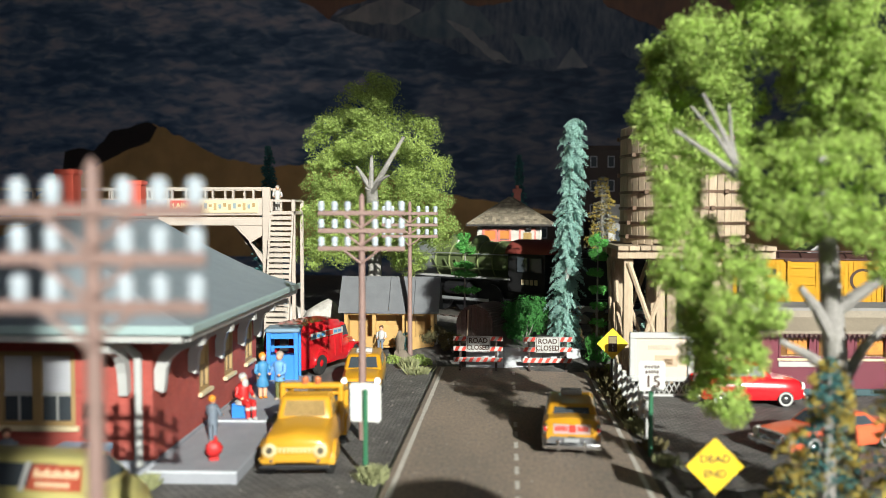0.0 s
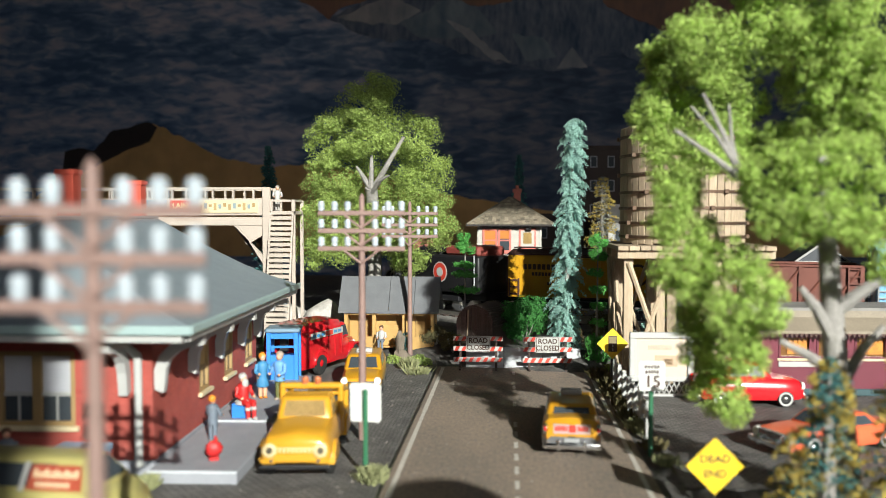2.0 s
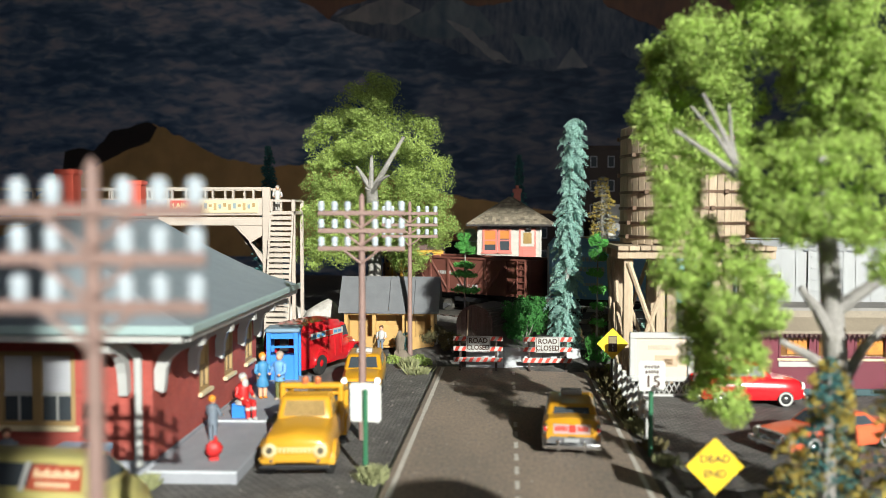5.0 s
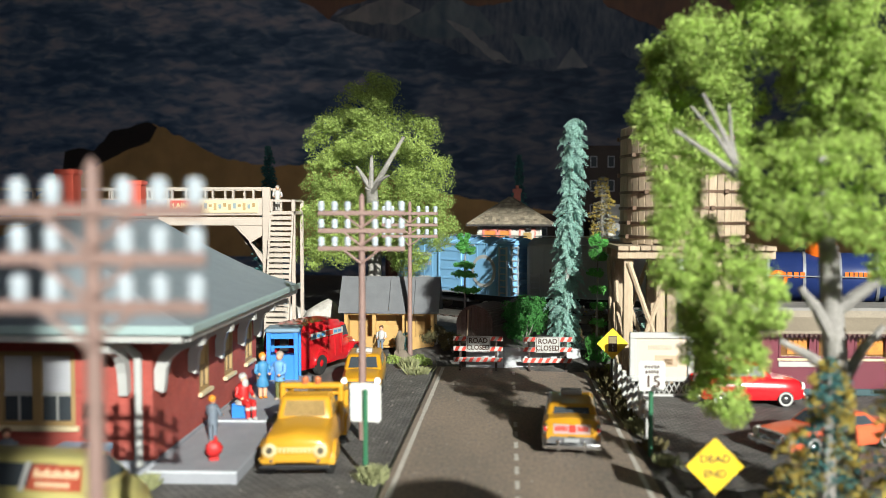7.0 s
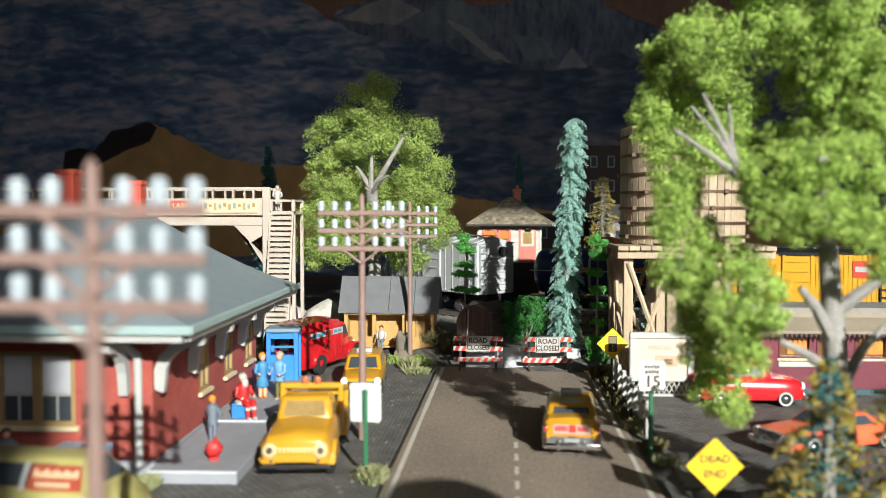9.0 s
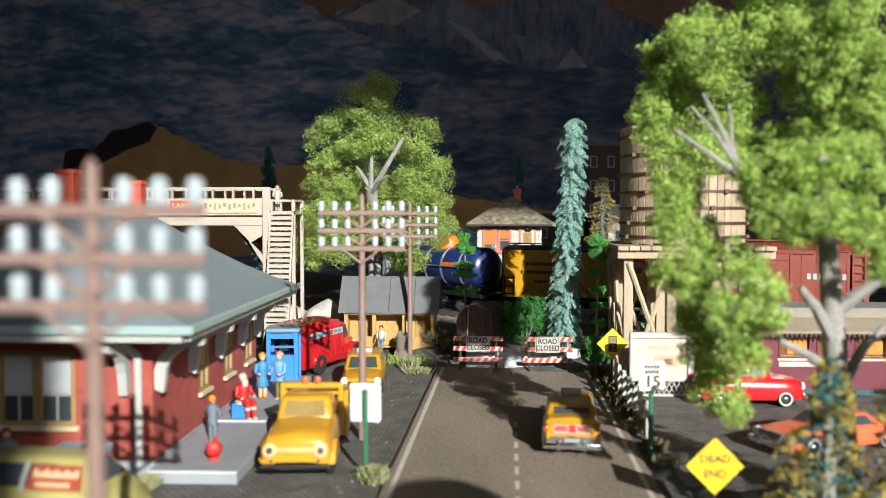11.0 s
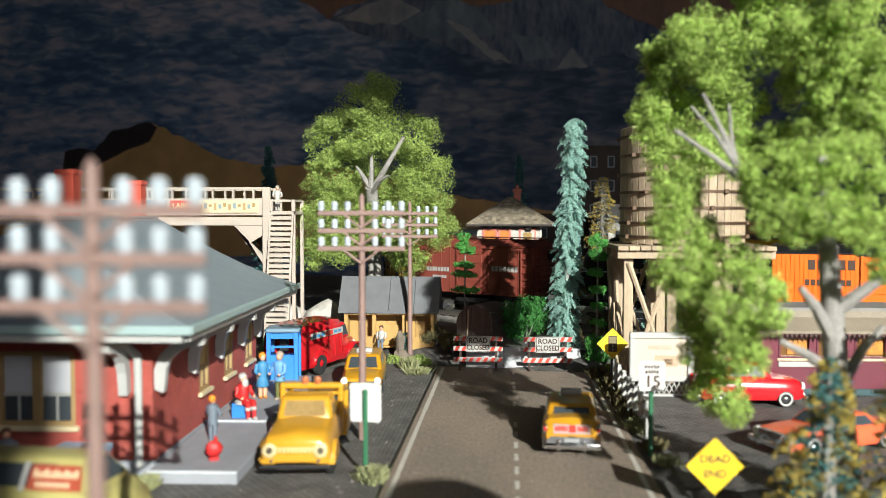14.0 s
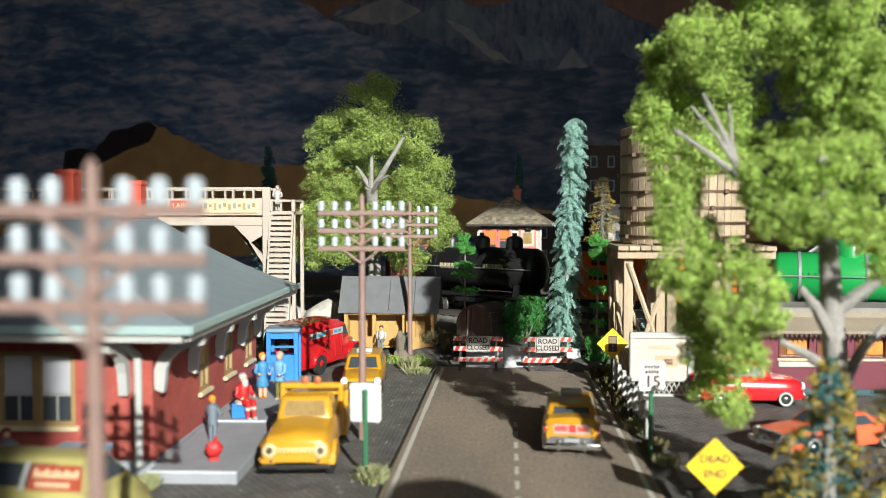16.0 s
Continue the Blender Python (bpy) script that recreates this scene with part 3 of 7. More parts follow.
    prof = [(3.0 * math.sin(a), 7.3 + 1.6 * math.cos(a)) for a in [(-90 + 15 * i) * math.pi / 180 for i in range(13)]]
    prism(bm, prof, 'x', cab - 0.6, b + 0.2)
    part("cab_roof", bm, CABRED, e, smooth=30)
    for x in (cab + 1.4, cab + 3.3):
        bm = M()
        box(bm, x - 0.75, x + 0.75, 2.7, 2.86, 5.2, 6.9, bev=0.04)
        part("cab_window", bm, DARKGLASS, e)
    bars(e, [(cab + 1.2, cab + 3.6, 3.8, 4.4)], CREAM, 2.78)
    return e


def tender(t0, t1):
    e, L = car_base("tender", "black coal tender with a round emblem", "tender", t0, t1)
    bm = M()
    box(bm, -L / 2, L / 2, -2.75, 2.75, 2.4, 6.9, bev=0.35, seg=3)
    part("body", bm, BLACK, e, smooth=40)
    bm = M()
    box(bm, -L / 2 + 0.3, -L / 2 + 6.2, -2.3, 2.3, 6.8, 8.0, bev=0.3)
    part("coal_bunker", bm, CABRED, e)
    bm = M()
    for i in range(60):
        ball(bm, (random.uniform(1, L / 2 - 0.8), random.uniform(-2, 2), 7.0 + random.uniform(0, 0.6)), random.uniform(0.3, 0.5), 1)
    tagged(part("coal", bm, BLACK, e), kind="stuff")
    for r, m, d in ((1.25, WHITE, 0.03), (1.1, SIGNRED, 0.06), (0.55, WHITE, 0.09)):
        bm = M()
        tube(bm, (0.2, 2.7, 4.8), (0.2, 2.76 + d, 4.8), r, n=28)
        part("emblem", bm, m, e)
    for x in (-L / 2 + 0.5, L / 2 - 0.5):
        bm = M()
        tube(bm, (x, 2.9, 3.0), (x, 2.9, 7.0), 0.08, n=6)
        part("grab_rail", bm, SILVER, e)
    return e


REEFER = mat("reefer_yellow_paint", (0.56, 0.29, 0.012), 0.45, var=0.08, coat=0.1)
OXIDE = mat("oxide_brown_paint", (0.24, 0.055, 0.038), 0.5, var=0.12)
ROOFBROWN = mat("brown_car_roof", (0.08, 0.035, 0.028), 0.6, var=0.2)
SKYBLUE = mat("sky_blue_car_paint", (0.2, 0.42, 0.66), 0.4, var=0.06)
CARGREY = mat("grey_car_paint", (0.42, 0.43, 0.44), 0.45, var=0.06)
NAVY = mat("navy_tank_paint", (0.015, 0.03, 0.12), 0.3, var=0.1, coat=0.3)
ORANGE = mat("orange_paint", (0.82, 0.16, 0.012), 0.4, var=0.06)
GREENTANK = mat("green_tank_paint", (0.015, 0.3, 0.07), 0.3, var=0.08, coat=0.3)
DARKINK = mat("dark_lettering", (0.06, 0.03, 0.02), 0.6)

locomotive(-1.25, 0.8)
tender(0.87, 2.07)
boxcar("refrigerator_car", "yellow refrigerator car with brown roof", 2.25, 3.92, 4.8, 0.6, REEFER, ROOFBROWN, ROOFBROWN,
       [(2.4, 7.2, 5.6, 6.2), (3.2, 6.2, 4.9, 5.3), (2.6, 4.4, 3.9, 4.2)], DARKINK, 1.4, 1, (-5.6, 5.2, 1.2, DARKINK, REEFER, 'round'))
gondola(4.0, 5.62)
boxcar("boxcar", "sky-blue boxcar with white lettering and round emblem", 5.68, 7.44, 5.9, 0.8, SKYBLUE, SKYBLUE, SILVER,
       [(3.2, 5.8, 6.6, 7.1), (3.2, 6.6, 5.5, 6.0), (3.4, 5.6, 3.9, 4.2)], WHITE, 1.9, 0, (-5.6, 5.2, 1.9, WHITE, SKYBLUE, 'round'))
boxcar("boxcar", "light grey boxcar with dark lettering", 7.47, 9.1, 5.9, 0.8, CARGREY, CARGREY, SILVER,
       [(4.2, 6.4, 5.3, 5.65), (4.4, 5.8, 3.6, 3.85)], DARKINK, 1.7, 0)
tank_car("tank_car", "navy-blue tank car with orange dome", 9.4, 11.12, NAVY, ORANGE, SILVER, 1, [(4.2, 5.2, 0.9, ORANGE), (4.2, 5.2, 0.55, NAVY)])
boxcar("refrigerator_car", "yellow refrigerator car with black roof", 11.2, 12.88, 5.4, 0.45, REEFER, BLACK, BLACK,
       [(2.6, 6.4, 6.0, 6.4), (2.2, 7.0, 5.1, 5.5), (2.6, 5.4, 4.1, 4.4)], DARKINK, 1.4, 1, (-6.0, 6.3, 0.85, SIGNRED, WHITE, 'square'))
boxcar("boxcar", "oxide-brown boxcar with white lettering", 13.0, 14.65, 5.6, 0.9, OXIDE, OXIDE, OXIDE,
       [(3.0, 6.6, 4.9, 5.4), (3.4, 5.6, 4.1, 4.4), (-7.0, -3.2, 5.2, 5.8)], WHITE, 1.8)
tank_car("tank_car", "black tank car with three domes", 14.9, 16.7, BLACK, BLACK, IRON, 3)
boxcar("refrigerator_car", "bright orange refrigerator car with dark lettering", 16.8, 18.6, 5.4, 0.7, ORANGE, IRON, IRON,
       [(1.8, 6.4, 6.2, 7.2), (2.2, 6.6, 4.6, 5.2), (-7.2, -2.4, 6.2, 7.2), (-7.2, -2.8, 4.6, 5.2), (-6, -3, 3.0, 3.7)], DARKINK, 1.4, 1)
tank_car("tank_car", "bright green tank car with one dome", 18.7, 20.3, GREENTANK, GREENTANK, SILVER, 1)


def motions():
    for car, mid, length in TRAIN:
        rows = []
        for i in range(65):
            t = i * 0.25
            s = (t - mid) * SPEED
            a, b = on_line(s + length * 0.36), on_line(s - length * 0.36)
            rows.append((t, P((a[0] + b[0]) / 2, (a[1] + b[1]) / 2, RAIL_Z, math.degrees(math.atan2(a[1] - b[1], a[0] - b[0])))))
        car.scale = (SIZE, SIZE, SIZE)
        walk(car, rows)


# ---- backdrop ----
def backdrop_paint():
    """Printed dark hillsides: streaks of scrub in slate blue and dull mauve, with light falling off to the right
    painted in.
    """
    m = bpy.data.materials.new("mural_of_dark_slopes")
    m.use_nodes = True
    nt = m.node_tree
    b = nt.nodes["Principled BSDF"]
    tc = nt.nodes.new("ShaderNodeTexCoord")
    mp = nt.nodes.new("ShaderNodeMapping")
    mp.inputs["Scale"].default_value = (0.6, 1, 1.7)
    mp.inputs["Rotation"].default_value = (0, radians(9), 0)
    nt.links.new(tc.outputs["Object"], mp.inputs["Vector"])
    vals = []
    for sc, dt, ds in ((5.0, 10, 0.9), (30, 12, 0.6)):
        n = nt.nodes.new("ShaderNodeTexNoise")
        n.inputs["Scale"].default_value, n.inputs["Detail"].default_value, n.inputs["Distortion"].default_value = sc, dt, ds
        nt.links.new(mp.outputs[0], n.inputs["Vector"])
        vals.append(n.outputs[0])
    av = nt.nodes.new("ShaderNodeMix")
    av.inputs[0].default_value = 0.42
    nt.links.new(vals[0], av.inputs[2])
    nt.links.new(vals[1], av.inputs[3])
    r = nt.nodes.new("ShaderNodeValToRGB")
    r.color_ramp.elements[0].position, r.color_ramp.elements[0].color = 0.42, (0.026, 0.056, 0.12, 1)
    r.color_ramp.elements[1].position, r.color_ramp.elements[1].color = 0.62, (0.26, 0.25, 0.31, 1)
    e = r.color_ramp.elements.new(0.5)
    e.color = (0.075, 0.115, 0.2, 1)
    nt.links.new(av.outputs[0], r.inputs[0])
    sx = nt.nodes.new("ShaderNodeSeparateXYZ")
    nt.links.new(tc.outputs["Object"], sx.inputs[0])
    # light falloff from left to right, multiplied into the mural's colour
    light_falloff = nt.nodes.new("ShaderNodeMapRange")
    light_falloff.interpolation_type = 'SMOOTHSTEP'
    light_falloff.inputs[1].default_value, light_falloff.inputs[2].default_value, light_falloff.inputs[3].default_value, light_falloff.inputs[4].default_value = -0.7, 0.1, 1.25, 0.55
    nt.links.new(sx.outputs[0], light_falloff.inputs[0])
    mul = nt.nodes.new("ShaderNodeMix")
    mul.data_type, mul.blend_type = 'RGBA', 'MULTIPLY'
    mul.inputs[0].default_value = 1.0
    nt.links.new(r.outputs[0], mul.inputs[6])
    nt.links.new(light_falloff.outputs[0], mul.inputs[7])
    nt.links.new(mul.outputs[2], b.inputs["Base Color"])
    b.inputs["Roughness"].default_value = 0.8
    return m


def ridge_poly(pts, jag, seed):
    """Refines an outline with small uneven steps."""
    out = []
    n = len(pts)
    for i in range(n):
        a, b = pts[i], pts[(i + 1) % n]
        k = 9
        for j in range(k):
            f = j / k
            x, z = a[0] + (b[0] - a[0]) * f, a[1] + (b[1] - a[1]) * f
            w = jag * noise.noise((x * 0.35, z * 0.35, seed)) if j else 0
            out.append((x, z + w))
    return out


def build_backdrop():
    b = thing("backdrop", P(0, 222, 0), "painted mountain backdrop with dark slopes", "backdrop", kind="structure")
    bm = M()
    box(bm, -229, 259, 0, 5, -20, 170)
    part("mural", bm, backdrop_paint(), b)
    sand = mat("mural_brown_hill", (0.42, 0.25, 0.1), 0.85, fine=20, coarse=4, bump=0, var=0.25)
    dark = mat("mural_dark_mesa", (0.02, 0.014, 0.014), 0.85, fine=20, coarse=4, bump=0, var=0.4)
    rock = mat("mural_grey_rock", (0.014, 0.035, 0.075), 0.85, fine=50, coarse=12, bump=0, col2=(0.13, 0.15, 0.2), stretch=(1.8, 1, 0.6))
    pale = mat("mural_pale_scarp", (0.1, 0.12, 0.16), 0.85, fine=30, coarse=8, bump=0, col2=(0.26, 0.25, 0.27), stretch=(1.4, 1, 0.7))
    teal = mat("mural_teal_slope", (0.035, 0.07, 0.11), 0.85, fine=30, coarse=9, bump=0, col2=(0.15, 0.18, 0.22), stretch=(1.3, 1, 0.6))
    rust = mat("mural_rust_peaks", (0.19, 0.095, 0.065), 0.85, fine=40, coarse=9, bump=0, col2=(0.09, 0.06, 0.055), stretch=(1.6, 1, 0.6))
    for nm, pts, m, d, jag in (("painted_hill", [(-150, 5), (-118, 28), (-106, 33), (-95.3, 40.5), (-86, 36), (-76, 31), (-62, 28.5), (-50, 30), (-38, 27), (-20, 22), (10, 17), (40, 15), (70, 14), (110, 18), (110, 5)], sand, -0.3, 0.9),
                               ("painted_mesa", [(-121, 24), (-119.5, 33), (-116, 34), (-111, 33.5), (-107, 38), (-97, 40.8), (-93.8, 39.4), (-96, 35.5), (-106, 31.5), (-115, 27)], dark, -0.6, 0.8),
                               ("painted_peaks", [(-57.2, 78.4), (-55.0, 72.2), (-50.8, 70.1), (-47.2, 67.1), (-44.2, 69.9), (-38.2, 71.6), (-34.7, 73.9), (-34.7, 77.9)], rust, -0.5, 0.8),
                               ("painted_cliffs", [(-47.2, 67.1), (-38.5, 63.1), (-29.5, 61.2), (-20.6, 61.6), (-11.8, 57.7), (0, 55.2), (12.3, 53.0), (19.5, 53.8), (26.7, 58.9), (43.2, 49.2), (71.3, 46.0), (70.8, 78.5), (-38.4, 80.9), (-38.5, 71.6)], rock, -0.3, 1.0),
                               ("painted_scarp", [(-44.5, 67.6), (-36.2, 71.0), (-30.2, 72.7), (-22.8, 69.0), (-28.8, 65.6), (-37.0, 66.0)], pale, -0.6, 0.8),
                               ("painted_scarp", [(-16.2, 66.5), (-10.3, 64.4), (-5.6, 59.9), (0.7, 55.5), (-4.7, 56.4), (-9.6, 60.6)], pale, -0.6, 0.8),
                               ("painted_scarp", [(12.3, 53.6), (16.2, 59.0), (20.3, 53.8)], pale, -0.6, 0.6),
                               ("painted_slope", [(0.7, 62.7), (8.7, 61.7), (12.3, 56.5), (4.3, 55.7)], teal, -0.6, 0.8),
                               ("painted_slope", [(-29.5, 66.2), (-20.6, 68.9), (-14.7, 73.2), (-7.4, 68.7), (-3.0, 62.8), (-14.7, 61.5), (-23.6, 62.3)], teal, -0.45, 0.9),
                               ("painted_peaks", [(21.5, 76.7), (24.5, 69.8), (30.2, 66.8), (35.9, 64.2), (41.6, 61.8), (59.9, 61.5), (59.7, 75.9)], rust, -0.6, 1.0),
                               ("painted_peaks", [(-14.7, 77.5), (-13.0, 71.4), (-7.4, 69.8), (0.6, 70.8), (4.2, 77.1)], rust, -0.65, 0.8)):
        bm = M()
        prism(bm, ridge_poly(pts, jag, len(nm)), 'y', d, d + 0.25)
        part(nm, bm, m, b)


build_backdrop()


# ---- the station ----
def wall_grid(bm, us, zs, holes, d0, d1, place):
    """One connected wall skin with openings through it; us runs along the wall, zs upwards, d0 to d1 is its depth."""
    us = sorted(set(us) | {h[0] for h in holes} | {h[1] for h in holes})
    zs = sorted(set(zs) | {h[2] for h in holes} | {h[3] for h in holes})
    pts = {}

    def v(i, j, d):
        if (i, j, d) not in pts:
            pts[i, j, d] = bm.verts.new(place(us[i], d, zs[j]))
        return pts[i, j, d]

    def solid(i, j):
        if not (0 <= i < len(us) - 1 and 0 <= j < len(zs) - 1):
            return False
        u, z = (us[i] + us[i + 1]) / 2, (zs[j] + zs[j + 1]) / 2
        return not any(a0 < u < a1 and b0 < z < b1 for a0, a1, b0, b1 in holes)
    for i in range(len(us) - 1):
        for j in range(len(zs) - 1):
            if not solid(i, j):
                continue
            for d in (d0, d1):
                bm.faces.new((v(i, j, d), v(i + 1, j, d), v(i + 1, j + 1, d), v(i, j + 1, d)))
            for on, a, b in ((solid(i - 1, j), (i, j), (i, j + 1)), (solid(i + 1, j), (i + 1, j), (i + 1, j + 1)), (solid(i, j - 1), (i, j), (i + 1, j)), (solid(i, j + 1), (i, j + 1), (i + 1, j + 1))):
                if not on:
                    bm.faces.new((v(*a, d0), v(*b, d0), v(*b, d1), v(*a, d1)))


def wall_x(bm, x0, x1, y0, y1, z0, z1, holes):
    """A wall along x between y0 and y1 with holes (a0, a1, b0, b1) through it."""
    wall_grid(bm, [x0, x1], [z0, z1], holes, y0, y1, lambda u, d, z: (u, d, z))


def wall_y(bm, y0, y1, x0, x1, z0, z1, holes):
    wall_grid(bm, [y0, y1], [z0, z1], holes, x0, x1, lambda u, d, z: (d, u, z))


def station_window(st, along, a0, a1, z0, z1, at, shade):
    """Sash window: frame, sill, two panes and a drawn blind; at is the wall's outer face."""
    def bx(bm, u0, u1, d0, d1, za, zb, bev=0.0):
        if along == 'x':
            box(bm, u0, u1, at + d0, at + d1, za, zb, bev)
        else:
            box(bm, at - d1, at - d0, u0, u1, za, zb, bev)
    w = M()
    f = 0.28
    bx(w, a0, a0 + f, 0.0, 0.4, z0, z1)
    bx(w, a1 - f, a1, 0.0, 0.4, z0, z1)
    bx(w, a0 + f, a1 - f, 0.0, 0.4, z1 - f, z1)
    bx(w, a0 + f, a1 - f, 0.0, 0.4, z0, z0 + f)
    win = part("window", w, TAN, st, "tan-framed sash window")
    mid = z0 + (z1 - z0) * 0.42
    for nm, za, zb, m in (("blind", mid, z1 - f, shade), ("pane", z0 + f, mid, DARKGLASS)):
        bm = M()
        bx(bm, a0 + f, a1 - f, 0.22, 0.3, za, zb)
        part(nm, bm, m, win)
    bm = M()
    bx(bm, a0 + f, a1 - f, 0.08, 0.22, mid - 0.12, mid + 0.12)
    bx(bm, (a0 + a1) / 2 - 0.06, (a0 + a1) / 2 + 0.06, 0.1, 0.22, z0 + f, mid)
    part("sash_bar", bm, WHITE if along == 'x' else TAN, win)
    bm = M()
    bx(bm, a0 - 0.25, a1 + 0.25, -0.3, 0.1, z0 - 0.3, z0, 0.04)
    part("sill", bm, CREAM, win)


def bracket(st, x, y, along):
    """A curved white eave bracket; it stands out from the wall along -y or +x."""
    ring = [(0.0, 6.4), (0.0, 5.2), (0.55, 5.0), (0.66, 5.7), (0.72, 6.4), (0.98, 7.05), (1.5, 7.55), (2.2, 7.85), (3.1, 8.0), (3.1, 8.5), (1.9, 8.4), (1.0, 8.0), (0.3, 7.3)]
    bm = M()
    if along == 'x':
        prism(bm, [(y - p, z) for p, z in ring], 'x', x - 0.28, x + 0.28)
    else:
        prism(bm, [(x + p, z) for p, z in ring], 'y', y - 0.28, y + 0.28)
    if along == 'corner':
        bmesh.ops.rotate(bm, verts=bm.verts, cent=(x, y, 0), matrix=Matrix.Rotation(radians(-45), 3, 'Z'))
    part("eave_bracket", bm, WHITE, st)


def build_station():
    st = thing("railway_station", P(-21.7, 50, 0, 2.5), "red brick railway station with blue-grey hipped roof", "station building")
    blind = mat("pale_window_blind", (0.45, 0.46, 0.5), 0.7, var=0.08)
    shade2 = mat("yellow_window_blind", (0.5, 0.36, 0.16), 0.7, var=0.1)
    bm = M()
    wall_x(bm, -22, 0, 0, 0.6, 0.3, 9.3, [(-9.6, -4.8, 3.0, 7.6), (-19, -15, 3.0, 7.6)])
    part("front_wall", bm, BRICK, st)
    bm = M()
    wall_y(bm, 0.6, 25, -0.6, 0, 0.3, 9.3, [(8.9, 11.2, 3.2, 7.2), (15.1, 17.5, 3.2, 7.2), (21.2, 23.7, 3.2, 7.2)])
    part("side_wall", bm, BRICK, st)
    bm = M()
    box(bm, -22, -0.6, 24.4, 25, 0.3, 9.3)
    box(bm, -22, -21.4, 0.6, 24.4, 0.3, 9.3)
    part("rear_wall", bm, BRICK, st)
    for i in range(3):
        bm = M()
        box(bm, -22.12, 0.12, -0.12, 0.0, 2.0 + i * 0.001, 2.25) if i == 0 else (box(bm, -22.1, 0.12, -0.14, 0.0, 0.0, 0.9, bev=0.04) if i == 1 else box(bm, 0.0, 0.14, 0.0, 25, 0.0, 0.9, bev=0.04))
        part("plinth_course", bm, BRICK if i == 0 else CONCRETE, st)
    for a0, a1 in ((-9.6, -7.2), (-7.2, -4.8), (-19, -17), (-17, -15)):
        station_window(st, 'x', a0, a1, 3.0, 7.6, 0.0, blind)
    for a0, a1 in ((8.9, 11.2), (15.1, 17.5), (21.2, 23.7)):
        station_window(st, 'y', a0, a1, 3.2, 7.2, 0.0, shade2)
    # hipped roof, a gable at the far end
    ex, ey0, ey1, ez = 3.6, -4.0, 26.4, 9.3
    rx, ry0, rz = -9.5, 6.4, 15.7
    lx = -22.6
    bm = M()
    n = 5
    hip_r = [Vector((ex + (rx - ex) * i / n, ey0 + (ry0 - ey0) * i / n, ez + 0.3 + (rz - ez - 0.3) * (i / n) ** 1.25)) for i in range(n + 1)]
    hip_l = [Vector((lx + (rx - lx) * i / n, ey0 + (ry0 - ey0) * i / n, ez + 0.3 + (rz - ez - 0.3) * (i / n) ** 1.25)) for i in range(n + 1)]
    far_r = [Vector((p.x, ey1, p.z)) for p in hip_r]
    far_l = [Vector((p.x, ey1, p.z)) for p in hip_l]
    def strip(a, b):
        va, vb = [bm.verts.new(p) for p in a], [bm.verts.new(p) for p in b]
        for i in range(len(va) - 1):
            bm.faces.new((va[i], vb[i], vb[i + 1], va[i + 1]))
    strip(hip_r, far_r)
    strip(far_l, hip_l)
    strip(hip_l, hip_r)
    va = [bm.verts.new(p) for p in far_l] + [bm.verts.new(p) for p in far_r[::-1]]
    bm.faces.new(va)
    bmesh.ops.remove_doubles(bm, verts=bm.verts, dist=0.001)
    part("roof", bm, ROOFGREY, st, smooth=25)
    for a, b in ((hip_r, None), (hip_l, None)):
        bm = M()
        for i in range(n):
            tube(bm, a[i], a[i + 1], 0.16, n=6)
        part("hip_cap", bm, ROOFGREY, st)
    bm = M()
    tube(bm, (rx, ry0, rz), (rx, ey1, rz), 0.2, n=6)
    part("ridge_cap", bm, ROOFGREY, st)
    gut = mat("grey_green_gutter", (0.3, 0.4, 0.4), 0.45, var=0.08)
    for a in ((lx, ex + 0.2, ey0 - 0.25, ey0, ez - 0.1, ez + 0.45), (ex, ex + 0.25, ey0, ey1, ez - 0.1, ez + 0.45)):
        bm = M()
        box(bm, *a, bev=0.08)
        part("gutter", bm, gut, st)
    for a in ((lx, ex - 0.4, ey0 + 0.02, ey0 + 0.6, ez - 0.55, ez - 0.12), (ex - 0.7, ex - 0.1, ey0 + 0.6, ey1, ez - 0.55, ez - 0.12)):
        bm = M()
        box(bm, *a, bev=0.05)
        part("fascia", bm, WHITE, st)
    bm = M()
    box(bm, lx, ex - 0.1, ey0 + 0.05, ey1, ez - 0.1, ez + 0.1)
    part("soffit", bm, ROOFGREY, st)
    for x in (-1.6, -11.2, -14):
        bracket(st, x, 0.0, 'x')
    for y in (0.6, 6.8, 13.0, 19.2, 24.4):
        bracket(st, 0.0, y, 'y')
    bm = M()
    tube(bm, (-0.75, -0.35, 0.6), (-0.75, -0.35, 7.4), 0.26, n=12)
    tube(bm, (-0.75, -0.35, 7.4), (-1.3, -0.8, 8.1), 0.26, n=12)
    tube(bm, (-1.3, -0.8, 8.1), (-1.9, -2.0, 8.5), 0.26, n=12)
    ball(bm, (-0.75, -0.35, 7.4), 0.27, 1)
    part("downpipe", bm, WHITE, st)
    chim = mat("chimney_red_brick", (0.5, 0.075, 0.045), 0.75, var=0.15)
    for cx, cy, top in ((-10.2, 23.5, 19.0), (-11.0, 12.5, 19.4)):
        bm = M()
        box(bm, cx - 0.65, cx + 0.65, cy - 0.65, cy + 0.65, 11.5, top - 0.35, bev=0.04)
        box(bm, cx - 0.75, cx + 0.75, cy - 0.75, cy + 0.75, top - 0.4, top, bev=0.04)
        part("chimney", bm, chim, st)
    for k, (y0, y1, z) in enumerate(((-1.6, 10.3, 0.72), (10.4, 28, 0.84))):
        bm = M()
        box(bm, 0.2, 5.6 if k == 0 else 4.6, y0, y1, -0.1, z, bev=0.06)
        ob = put("platform", bm, CONCRETE, P(-21.7, 50, 0, 2.5), "smooth grey concrete platform beside the station", "platform", "platform slabs")
        bm = M()
